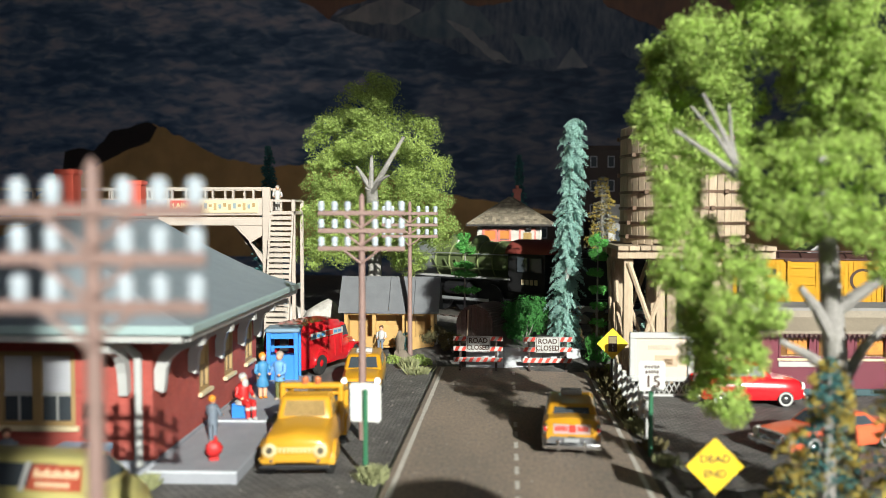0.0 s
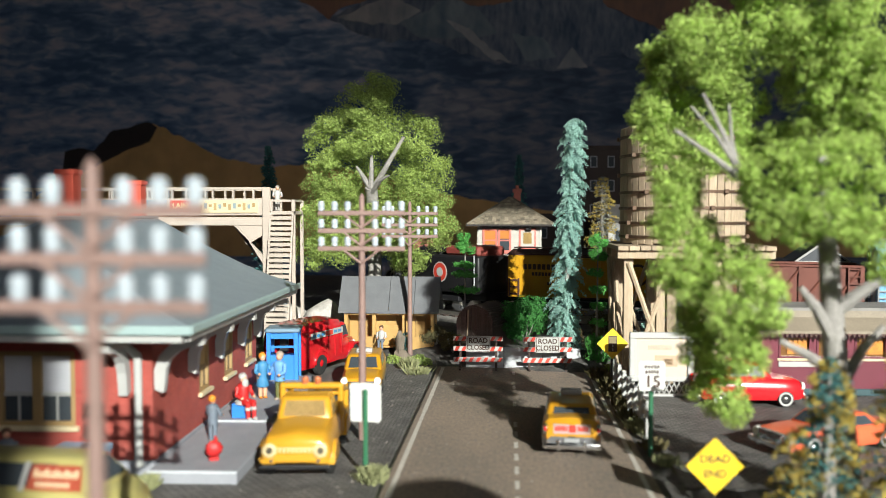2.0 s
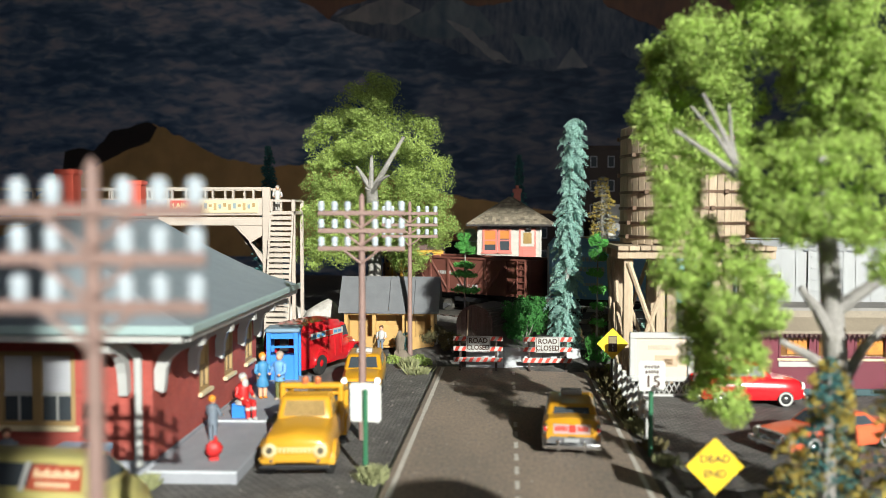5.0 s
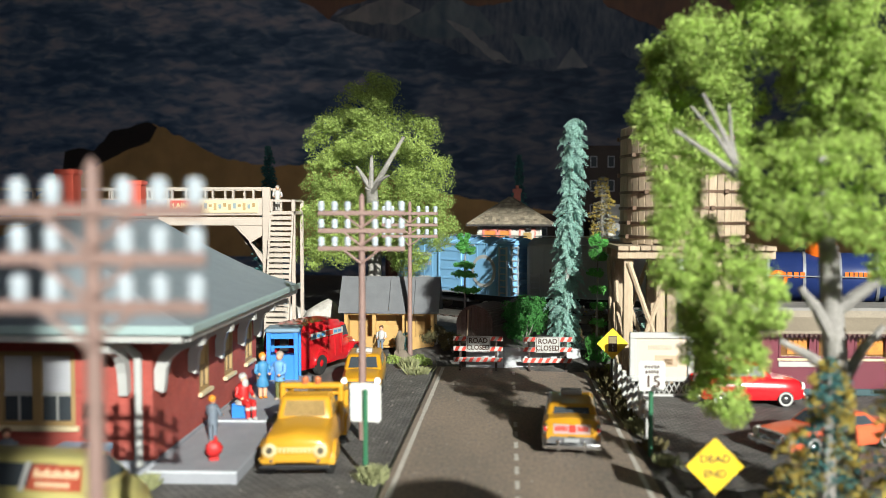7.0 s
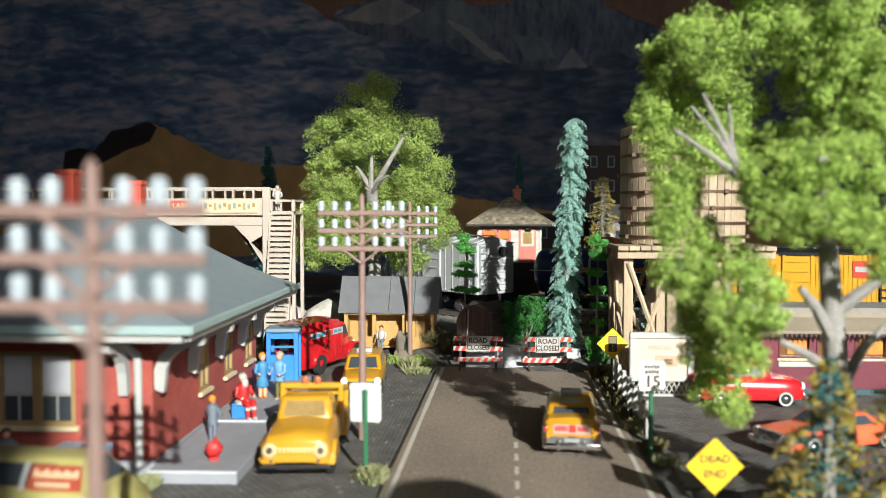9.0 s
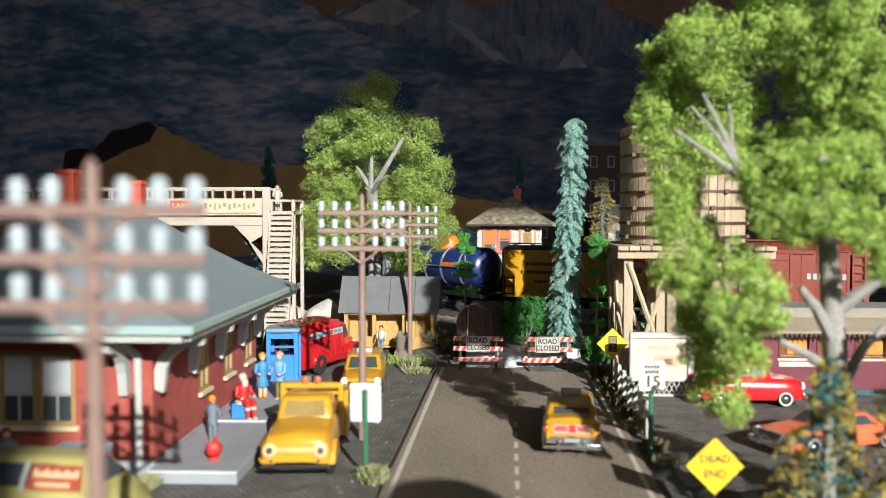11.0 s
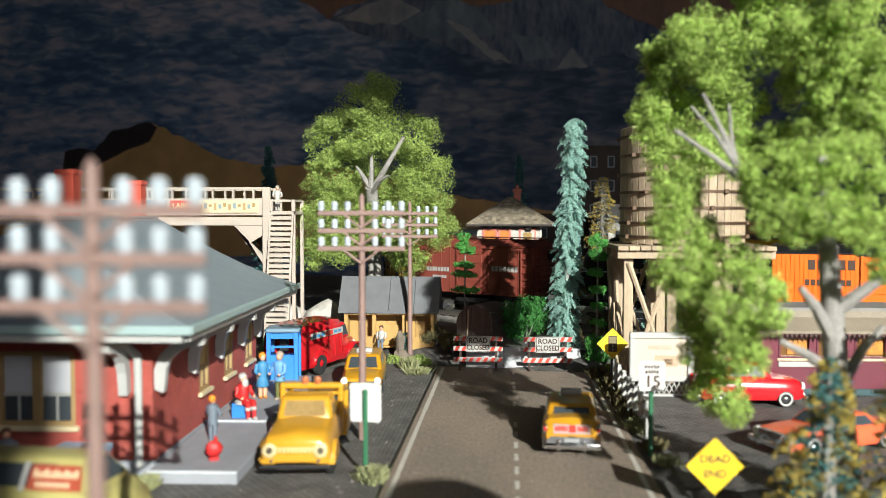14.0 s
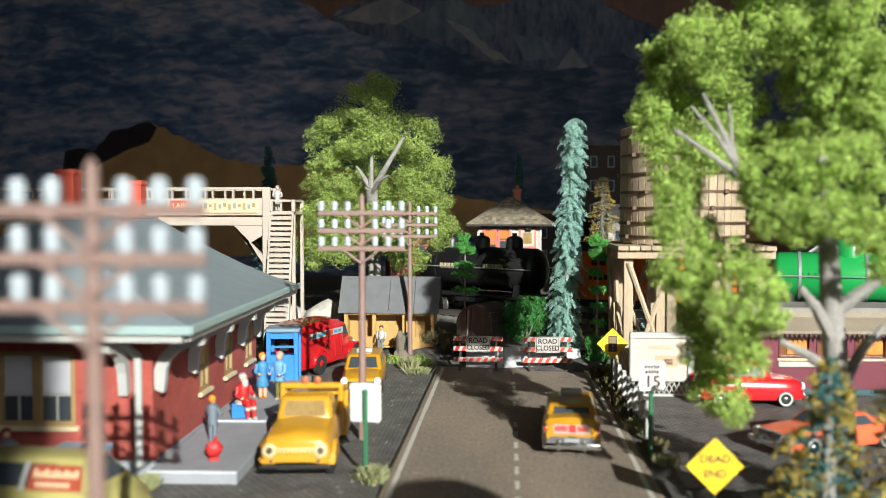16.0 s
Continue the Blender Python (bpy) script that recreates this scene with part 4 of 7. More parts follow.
        box(bm, 0.2, 5.6 if k == 0 else 4.6, y0 - 0.05, y0 + 0.2, z - 0.1, z + 0.02, bev=0.02)
        part("edging", bm, mat("pale_edge", (0.5, 0.53, 0.57), 0.7), ob)


build_station()


# ---- footbridge over the tracks ----
BRIDGEW = mat("aged_white_timber", (0.42, 0.36, 0.31), 0.65, var=0.15, bump=0.3)


OCHREINK = mat("faded_ochre_ink", (0.36, 0.25, 0.12), 0.6)
BLUEINK = mat("faded_blue_ink", (0.22, 0.28, 0.3), 0.6)


def build_bridge():
    b = thing("footbridge", P(-28.3, 100, 3.0), "aged white timber footbridge with a stair", "footbridge")
    for y in (-2.2, 2.2):
        for nm, z0, z1 in (("top_rail", 15.9, 16.2), ("bottom_beam", 11.7, 12.4), ("girder_panel", 12.9, 14.9)):
            bm = M()
            w = 0.12 if nm == "girder_panel" else 0.22
            box(bm, -34, 0.2, y - w, y + w, z0, z1, bev=0.03)
            if nm == "girder_panel":
                for k in range(14):
                    box(bm, -33.5 + k * 2.45, -33.3 + k * 2.45, y - 0.2, y + 0.2, z0, z1 + 1.0)
            part(nm, bm, BRIDGEW, b)
        bm = M()
        box(bm, -0.45, 0.45, y - 0.35, y + 0.35, -3.2, 16.2, bev=0.05)
        part("post", bm, BRIDGEW, b)
        bm = M()
        prism(bm, [(-4.2, 12.0), (-3.5, 12.0), (-0.2, 6.8), (-0.2, 8.0)], 'y', y - 0.2, y + 0.2)
        prism(bm, [(-3.6, 11.8), (-0.4, 11.8), (-0.4, 10.6), (-2.4, 9.4)], 'y', y - 0.12, y + 0.12)
        part("brace", bm, BRIDGEW, b)
    bm = M()
    box(bm, -34, 0.3, -2.2, 2.2, 12.4, 12.7)
    part("deck", bm, BRIDGEW, b)
    for x0, x1, z0, z1, m in ((-11.6, -9.0, 13.35, 14.65, SIGNRED), (-20, -12, 13.3, 14.7, mat("faded_blue_panel", (0.16, 0.24, 0.3), 0.6)), (-8.4, -1.0, 13.2, 14.7, CREAM)):
        bm = M()
        box(bm, x0, x1, -2.52, -2.34, z0, z1, bev=0.03)
        sg = part("advert_panel", bm, m, b)
        if m is SIGNRED:
            words("LAIN", 0.62, "lettering", mat("sign_gold", (0.8, 0.62, 0.3), 0.5), sg, pose(-0.1030, -0.0254, 0.1400, 90, 0, 0))
    for k in range(12):
        bm = M()
        x = -8.0 + k * 0.58
        box(bm, x, x + 0.34, -2.56, -2.5, 13.5 + 0.2 * (k % 3), 14.2 + 0.15 * (k % 2))
        part("sign_mark", bm, (OCHREINK, BLUEINK, TAN)[k % 3], b)
    st = part("stair_landing", box(M(), 0.4, 3.4, -2.4, 2.0, 13.0, 13.4, bev=0.03), BRIDGEW, b)
    for x in (0.55, 3.2):
        for y, zt in ((-2.2, 14.7), (1.8, 14.7)):
            bm = M()
            box(bm, x - 0.2, x + 0.2, y - 0.2, y + 0.2, -3.2, zt, bev=0.03)
            part("stair_post", bm, BRIDGEW, b)
        bm = M()
        box(bm, x - 0.12, x + 0.12, -2.2, 1.8, 14.5, 14.75)
        part("handrail", bm, BRIDGEW, b)
        bm = M()
        prism(bm, [(-5.9, -3.0), (-5.4, -3.0), (-2.2, 12.8), (-2.2, 13.4), (-2.6, 13.2)], 'x', x - 0.1, x + 0.1)
        part("stringer", bm, BRIDGEW, b)
    bm = M()
    box(bm, 0.55, 3.2, -2.3, -2.1, 14.5, 14.75)
    part("handrail", bm, BRIDGEW, b)
    for i in range(27):
        f = (i - 5) / 21
        bm = M()
        box(bm, 0.65, 3.1, -5.1 + 2.7 * f - 0.3, -5.1 + 2.7 * f + 0.25, 0.1 + 12.9 * f, 0.1 + 12.9 * f + 0.4)
        part("stair_tread", bm, BRIDGEW, b)


build_bridge()


# ---- figurines: each one plain mesh ----
def figurine(x, y, z, h, rz, top, bottom, hair, label, seated=False, extra=None):
    bm = M()
    k = h / 3.7
    if seated:
        for s in (-0.25, 0.25):
            tube(bm, (s * k, 0.0, 1.25 * k), (s * k, -1.0 * k, 1.2 * k), 0.26 * k, 0.22 * k, 8, 1)
            tube(bm, (s * k, -1.0 * k, 1.25 * k), (s * k, -1.05 * k, 0.1 * k), 0.2 * k, 0.16 * k, 8, 1)
            ball(bm, (s * k, -1.2 * k, 0.1 * k), (0.18 * k, 0.3 * k, 0.14 * k), 1, 3)
        base = 1.15 * k
    else:
        for s in (-0.2, 0.2):
            tube(bm, (s * k, 0, 0.1 * k), (s * k, 0, 1.8 * k), 0.17 * k, 0.25 * k, 8, 1)
            ball(bm, (s * k, -0.12 * k, 0.1 * k), (0.17 * k, 0.32 * k, 0.13 * k), 1, 3)
        base = 1.7 * k
    lathe(bm, [(0.44 * k, base - 0.15), (0.4 * k, base + 0.5 * k), (0.5 * k, base + 1.1 * k), (0.42 * k, base + 1.35 * k), (0.15 * k, base + 1.5 * k)], 12, (0, 0, 0), None, 0)
    for s in (-1, 1):
        tube(bm, (s * 0.5 * k, 0, base + 1.2 * k), (s * 0.66 * k, -0.15 * k, base + 0.6 * k), 0.17 * k, 0.15 * k, 8, 0)
        tube(bm, (s * 0.66 * k, -0.15 * k, base + 0.6 * k), (s * 0.5 * k, -0.6 * k, base + 0.45 * k), 0.15 * k, 0.12 * k, 8, 0)
        ball(bm, (s * 0.5 * k, -0.65 * k, base + 0.45 * k), 0.13 * k, 1, 2)
    ball(bm, (0, -0.03 * k, base + 1.78 * k), (0.26 * k, 0.29 * k, 0.33 * k), 2, 2)
    ball(bm, (0, 0.05 * k, base + 1.9 * k), (0.33 * k, 0.33 * k, 0.33 * k), 2, 3)
    if extra:
        extra(bm, k)
    return put("figurine", bm, [top, bottom, SKIN, hair], P(x, y, z, rz), label, "figurine", smooth=50)


def skirt(bm, k):
    lathe(bm, [(0.5 * k, 1.0 * k), (0.55 * k, 1.1 * k), (0.4 * k, 1.9 * k), (0.2 * k, 1.95 * k)], 12)


def white_trim(bm, k):
    ball(bm, (0, -0.3 * k, 2.6 * k), (0.28 * k, 0.2 * k, 0.4 * k), 2, 3)
    lathe(bm, [(0.5 * k, 1.0 * k), (0.66 * k, 1.06 * k), (0.66 * k, 1.3 * k), (0.46 * k, 1.38 * k)], 14, (0, -0.08 * k, 0), None, 3)
    for s in (-0.25, 0.25):
        tube(bm, (s * k, -1.02 * k, 0.95 * k), (s * k, -1.03 * k, 0.72 * k), 0.24 * k, n=8, mi=3)


FBLUE = mat("figurine_blue", (0.05, 0.22, 0.42), 0.55)
FPALE = mat("figurine_pale_blue", (0.12, 0.3, 0.62), 0.55)
FRED = mat("figurine_red", (0.5, 0.02, 0.02), 0.5)
FGREY = mat("figurine_grey", (0.13, 0.16, 0.2), 0.6)
FOLIVE = mat("figurine_olive", (0.12, 0.13, 0.04), 0.6)
FGREYHAIR = mat("figurine_grey_hair", (0.34, 0.27, 0.22), 0.6)
STONEGREY = mat("figurine_pale_grey", (0.3, 0.29, 0.27), 0.7)
FHAIR = mat("figurine_orange_hair", (0.65, 0.22, 0.02), 0.6)
FBROWN = mat("figurine_brown_hair", (0.12, 0.06, 0.03), 0.6)
figurine(-20.2, 68.2, 0.84, 3.6, 35, FBLUE, SKIN, FHAIR, "small painted figurine in a blue dress", extra=skirt)
figurine(-18.6, 67.6, 0.84, 3.8, -25, FPALE, FOLIVE, FGREYHAIR, "small painted figurine in a pale blue coat")
figurine(-19.8, 55.2, 0.72, 3.0, 160, FGREY, FGREY, FHAIR, "small painted figurine in grey clothes")
figurine(-19.7, 61.5, 0.84, 3.7, 50, FRED, FRED, WHITE, "seated red and white painted figurine", seated=True, extra=white_trim)
figurine(-14.0, 92.8, 1.1, 2.9, 0, WHITE, FGREY, FBROWN, "seated painted figurine in a white shirt", seated=True)
figurine(-27.4, 99.2, 16.4, 2.9, 15, WHITE, STONEGREY, STONEGREY, "pale painted figurine standing on the footbridge")
figurine(-29.6, 47.6, 0, 3.2, 30, FGREY, FGREY, FBROWN, "small dark painted figurine beside the station")
bm = M()
ball(bm, (0, 0, 0.75), (0.55, 0.38, 0.52), 2, 0, 0.25)
tube(bm, (0.1, 0, 1.15), (0.1, 0, 1.5), 0.09, n=8)
box(bm, -0.3, 0.3, -0.2, 0.2, -0.0, 0.25, bev=0.05)
put("bag", bm, FRED, P(-18.2, 50.9, 0.72, 20), "small round red bag on the platform", "bag", smooth=40)
bm = M()
box(bm, -0.6, 0.6, -0.5, 0.5, 0, 1.1, bev=0.06)
put("crate", bm, BLUE, P(-19.9, 61.6, 0.84), "small blue crate used as a seat", "crate")


def booth():
    b = thing("telephone_booth", P(-20.8, 77.2, 0, 8), "bright blue telephone booth with grey roof", "telephone booth")
    bm = M()
    for x in (-1.25, 1.25):
        for y in (-1.2, 1.2):
            box(bm, x - 0.2, x + 0.2, y - 0.2, y + 0.2, 0.3, 5.2, bev=0.03)
    part("frame", bm, BLUE, b)
    for a in ((-1.05, 1.05, 1.1, 1.25), (-1.25, -1.1, -1.0, 1.0), (1.1, 1.25, -1.0, 1.0)):
        bm = M()
        box(bm, *a, 0.3, 2.9)
        box(bm, *a, 4.4, 5.1)
        part("wall_panel", bm, BLUE, b)
    bm = M()
    box(bm, -1.05, 1.05, -1.25, -1.1, 0.3, 3.1)
    box(bm, -1.05, 1.05, -1.25, -1.1, 4.6, 5.1)
    box(bm, -1.05, 1.05, -1.25, -1.1, 3.75, 3.95)
    part("door", bm, BLUE, b)
    bm = M()
    box(bm, -0.5, 0.3, 0.7, 1.05, 3.0, 4.4, bev=0.05)
    part("telephone", bm, BLACK, b)
    bm = M()
    box(bm, -1.6, 1.6, -1.55, 1.55, 5.2, 5.55, bev=0.1)
    part("roof", bm, mat("booth_roof_grey", (0.17, 0.26, 0.34), 0.5), b)
    bm = M()
    box(bm, -1.6, 1.6, -1.5, 1.5, 0, 0.3, bev=0.05)
    part("base", bm, CONCRETE, b)


booth()


def mailbox():
    m = mat("grey_blue_box_paint", (0.22, 0.33, 0.45), 0.5)
    b = thing("storage_box", P(-25.6, 48.9, 0), "grey-blue storage box against the station wall", "storage box")
    part("body", box(M(), -1.5, 1.5, -0.6, 0.6, 0.2, 1.7, bev=0.08), m, b)
    part("lid", box(M(), -1.6, 1.6, -0.7, 0.7, 1.7, 2.1, bev=0.08), m, b)
    for x in (-1.2, 1.2):
        part("foot", box(M(), x - 0.2, x + 0.2, -0.5, 0.5, 0, 0.2), IRON, b)
    part("latch", box(M(), 0.6, 0.9, -0.72, -0.6, 0.6, 1.6), DARKINK, b)


mailbox()


# ---- telegraph poles ----
INSUL = mat("milky_insulator", (0.42, 0.47, 0.52), 0.2, var=0.04, coat=0.4, bump=0)


def pole(x, y, rz=0, first=None):
    if first:
        return copy_thing(first, P(x, y, 0, rz))
    p = thing("telegraph_pole", P(x, y, 0, rz), "brown telegraph pole with three crossarms and insulators", "telegraph pole", "telegraph poles")
    bm = M()
    tube(bm, (0, 0, -0.2), (0, 0, 17.2), 0.29, 0.2, 12)
    tube(bm, (0, 0, 17.2), (0, 0, 17.45), 0.2, 0.06, 12)
    part("post", bm, WOODPOLE, p, smooth=40)
    for z in (16.1, 14.85, 13.6):
        bm = M()
        box(bm, -3.1, 3.1, -0.32, -0.1, z - 0.17, z + 0.17, bev=0.04)
        arm = part("crossarm", bm, WOODPOLE, p)
        for s in (-1, 1):
            bm = M()
            tube(bm, (0, -0.3, z - 1.05), (s * 1.25, -0.3, z - 0.1), 0.09, n=6)
            part("brace", bm, WOODPOLE, p)
        for u in (-2.85, -1.9, -0.97, 0.97, 1.9, 2.85):
            bm = M()
            lathe(bm, [(0.1, z + 0.12), (0.12, z + 0.18), (0.24, z + 0.22), (0.2, z + 0.46), (0.25, z + 0.54), (0.2, z + 0.8), (0.05, z + 0.86)], 12, (u, -0.21, 0))
            part("insulator", bm, INSUL, arm, "milky white insulator", smooth=50)
    return p


P1 = pole(-10.3, 59.2)
pole(-10.8, 92.7, 0, P1)
pole(-10.85, 21.4, 0, P1)


# ---- model vehicles; each looks along its own +x, wheels on z = 0 ----
def outline(x, w, zb, zt, r=0.3, crown=0.0):
    return [(x, -w * 0.93, zb), (x, w * 0.93, zb), (x, w, zb + r), (x, w * 1.01, (zb + zt) / 2), (x, w * 0.97, zt - r), (x, w * 0.82, zt), (x, 0, zt + crown), (x, -w * 0.82, zt), (x, -w * 0.97, zt - r), (x, -w * 1.01, (zb + zt) / 2), (x, -w, zb + r)]


def wheel(car, x, y, r, rim, tyre=RUBBER, white=False):
    s = 1 if y > 0 else -1
    turn = Matrix.Rotation(-s * math.pi / 2, 4, 'X')
    bm = M()
    lathe(bm, [(r * 0.6, -0.28), (r * 0.9, -0.3), (r, -0.2), (r, 0.12), (r * 0.93, 0.22), (r * 0.6, 0.24)], 24, (x, y, r), turn)
    w = part("wheel", bm, tyre, car, smooth=40)
    bm = M()
    lathe(bm, [(r * 0.6, -0.1), (r * 0.6, 0.22), (r * 0.45, 0.16), (r * 0.25, 0.26), (0.05, 0.3)], 20, (x, y, r), turn)
    part("rim", bm, rim, w, smooth=50)
    if white:
        bm = M()
        lathe(bm, [(r * 0.62, 0.2), (r * 0.62, 0.265), (r * 0.86, 0.265), (r * 0.86, 0.2)], 24, (x, y, r), turn)
        part("whitewall", bm, WHITE, w)


def cabin(car, x1, x2, x3, x4, w, wt, z1, z2, paint, glassm=DARKGLASS, split=True):
    """Roof and pillars with inset windows; x1 to x4 from the rear sill to the front sill."""
    bm = M()
    lo = [(x1, -w, z1), (x4, -w, z1), (x4, w, z1), (x1, w, z1)]
    hi = [(x2, -wt, z2), (x3, -wt, z2), (x3, wt, z2), (x2, wt, z2)]
    vl, vh = [bm.verts.new(p) for p in lo], [bm.verts.new(p) for p in hi]
    fs = [bm.faces.new(vh)]
    for i in range(4):
        fs.append(bm.faces.new((vl[i], vl[(i + 1) % 4], vh[(i + 1) % 4], vh[i])))
    fs.append(bm.faces.new(vl[::-1]))
    bmesh.ops.bevel(bm, geom=list({e for f in fs[:5] for e in f.edges}), offset=0.28, segments=3, affect='EDGES', profile=0.5)
    part("roof", bm, paint, car, smooth=45)
    def pane(a, b, c, d, f0, f1, g0, g1):
        a, b, c, d = (Vector(q) for q in (a, b, c, d))
        def at(u, v):
            return (a * (1 - u) + b * u) * (1 - v) + (d * (1 - u) + c * u) * v
        q = [at(f0, g0), at(f1, g0), at(f1, g1), at(f0, g1)]
        nrm = (q[1] - q[0]).cross(q[3] - q[0]).normalized()
        mid = (q[0] + q[2]) / 2
        cen = Vector(((x1 + x4) / 2, 0, (z1 + z2) / 2))
        if (mid - cen).dot(nrm) < 0:
            nrm = -nrm
        bm = M()
        loft(bm, [[p + nrm * -0.1 for p in q], [p + nrm * 0.03 for p in q]])
        part("window", bm, glassm, car)
    for i, (f0, f1) in ((0, (0.14, 0.5)), (0, (0.54, 0.86)), (2, (0.14, 0.46)), (2, (0.5, 0.86)), (1, (0.12, 0.88)), (3, (0.14, 0.86))):
        pane(lo[i], lo[(i + 1) % 4], hi[(i + 1) % 4], hi[i], f0, f1, 0.2, 0.82)


def lamp(car, name, p, r, m, d=(1, 0, 0)):
    bm = M()
    v = Vector(d)
    tube(bm, Vector(p) - v * 0.15, Vector(p) + v * 0.12, r, r * 0.85, 14)
    return part(name, bm, m, car, smooth=50)


LENS = mat("headlight_lens", (0.8, 0.8, 0.75), 0.12, var=0.03, coat=0.5, bump=0)
TAIL = mat("red_tail_lens", (0.5, 0.02, 0.015), 0.2, var=0.05, coat=0.5, bump=0)


PALEROSE = mat("pale_rose_panel", (0.42, 0.3, 0.29), 0.5, var=0.12)
LOWGREY = mat("dark_silver_enamel", (0.2, 0.2, 0.21), 0.3, 0.5, var=0.1, coat=0.3)


def sedan(at, label, paint, lower, L=10.6, W=1.95, H=3.0, white=False, taxi=False):
    c = thing("taxi" if taxi else "car", at, label, "taxi" if taxi else "car")
    h = L / 2
    bm = M()
    k = H / 3.7
    r1, r2, r3 = (2.45, 2.95, 3.0) if taxi else (1.9, 2.25, 2.4)
    loft(bm, [outline(x * h, w * W, zb * k, zt * k, 0.3, 0.1) for x, w, zb, zt in ((-1.0, 0.84, 0.75, r1), (-0.93, 0.95, 0.6, r2), (-0.7, 1.0, 0.55, r3), (-0.35, 1.0, 0.55, 2.6 if taxi else 2.45), (0.2, 1.0, 0.55, 2.4), (0.6, 0.98, 0.55, 2.35), (0.88, 0.92, 0.6, 2.2), (0.98, 0.82, 0.7, 1.95))])
    part("body", bm, paint, c, smooth=40)
    if lower:
        bm = M()
        loft(bm, [outline(x * h, w * W, zb * k, zt, 0.2, 0.0) for x, w, zb, zt in ((-1.012, 0.84, 0.6, 1.32), (-0.94, 0.97, 0.5, 1.36), (-0.7, 1.025, 0.5, 1.4), (0.2, 1.025, 0.5, 1.4), (0.6, 1.005, 0.5, 1.36), (0.9, 0.94, 0.55, 1.3))])
        part("lower_body", bm, lower, c, "dark silver-grey lower body", smooth=40)
    if taxi:
        cabin(c, -0.86 * h, -0.56 * h, 0.2 * h, 0.48 * h, W * 0.96, W * 0.8, 2.2 * k, H, paint)
    else:
        cabin(c, -0.62 * h, -0.36 * h, 0.16 * h, 0.42 * h, W * 0.9, W * 0.74, 2.3 * k, H, paint)
    for x in (-0.62 * h, 0.62 * h):
        for y in (-W * 0.88, W * 0.88):
            wheel(c, x, y, 0.68, CHROME, white=white)
    for sd, nm in ((1, "front_bumper"), (-1, "rear_bumper")):
        bm = M()
        x = sd * (h + 0.1)
        box(bm, x - 0.18, x + 0.18, -W * 0.98, W * 0.98, 0.5, 0.95, bev=0.14, seg=2)
        for y in (-0.85, 0.85):
            box(bm, x - 0.26, x + 0.26, y - 0.13, y + 0.13, 0.4, 1.15, bev=0.08)
        part(nm, bm, CHROME, c, smooth=40)
    for y in (-1.45, 1.45):
        lamp(c, "headlight", (h * 0.97, y, 1.75 * k), 0.34, LENS)
        if taxi:
            bm = M()
            ball(bm, (-h * 0.955, y * 1.2, 1.75), (0.26, 0.2, 0.42), 2)
            tl = part("tail_light", bm, CHROME, c, smooth=60)
            part("lens", ball(M(), (-h * 0.955 - 0.14, y * 1.2, 1.8), (0.17, 0.13, 0.2), 2), TAIL, tl, smooth=60)
        else:
            lamp(c, "tail_light", (-h * 0.97, y * 1.12, 1.9 * k), 0.3, TAIL, (-1, 0, 0))
    bm = M()
    for i in range(9):
        y = -1.0 + i * 0.25
        box(bm, h * 0.96, h * 1.01, y - 0.07, y + 0.07, 1.0, 1.4)
    box(bm, h * 0.95, h * 1.0, -1.15, 1.15, 0.9, 1.05)
    box(bm, h * 0.95, h * 1.0, -1.15, 1.15, 1.38, 1.5)
    part("grille", bm, CHROME, c)
    if taxi:
        bm = M()
        box(bm, -0.35, 0.35, -0.75, 0.75, H, H + 0.42, bev=0.12, seg=2)
        part("roof_sign", bm, WHITE, c, "white taxi roof sign", smooth=40)
        bm = M()
        box(bm, -h * 0.985 - 0.1, -h * 0.955, -1.25, 1.25, 1.45, 2.15, bev=0.06)
        ad = part("advert_board", bm, PALEROSE, c, "pale rose advertising board with red marks")
        bm = M()
        for i in range(5):
            box(bm, -h - 0.06, -h - 0.015, 0.28 + i * 0.17, 0.41 + i * 0.17, 1.72, 2.0 + 0.05 * (i % 2))
        for i in range(4):
            box(bm, -h - 0.06, -h - 0.015, -1.05 + i * 0.17, -0.92 + i * 0.17, 1.72, 2.0 + 0.05 * (i % 2))
        part("red_lettering", bm, SIGNRED, ad)
        part("red_emblem", box(M(), -h - 0.06, -h - 0.015, -0.26, 0.18, 1.62, 2.1, bev=0.04), SIGNRED, ad)
        part("boot_handle", box(M(), -h * 1.0 - 0.12, -h * 1.0, -0.3, 0.3, 1.28, 1.38, bev=0.03), CHROME, c)
        part("number_plate", box(M(), -h - 0.2, -h - 0.12, -0.5, 0.5, 0.98, 1.25, bev=0.02), SILVER, c)
    return c


sedan(P(4.55, 61.2, 0, 86.5), "yellow taxi with silver tail and chrome bumpers", TAXI, LOWGREY, H=3.05, taxi=True)
sedan(P(-13.3, 77.6, 0, -84), "yellow taxi with white roof sign parked facing the road", TAXI, LOWGREY, H=3.2, taxi=True, W=1.85)
sedan(P(22.2, 60.0, 0, 205), "coral fifties car with chrome grille", CORAL, None, L=10.2, H=2.5, white=True)
sedan(P(20.3, 73.6, 0, 2), "bright red car with whitewall tyres", RED, None, L=8.6, H=3.6, white=True)


# for the truck, the lit cab behind the windscreen is put into this tan
PALEGLASS = mat("pale_tan_glass", (0.3, 0.2, 0.08), 0.15, var=0.3, coarse=90, coat=0.5, bump=0)


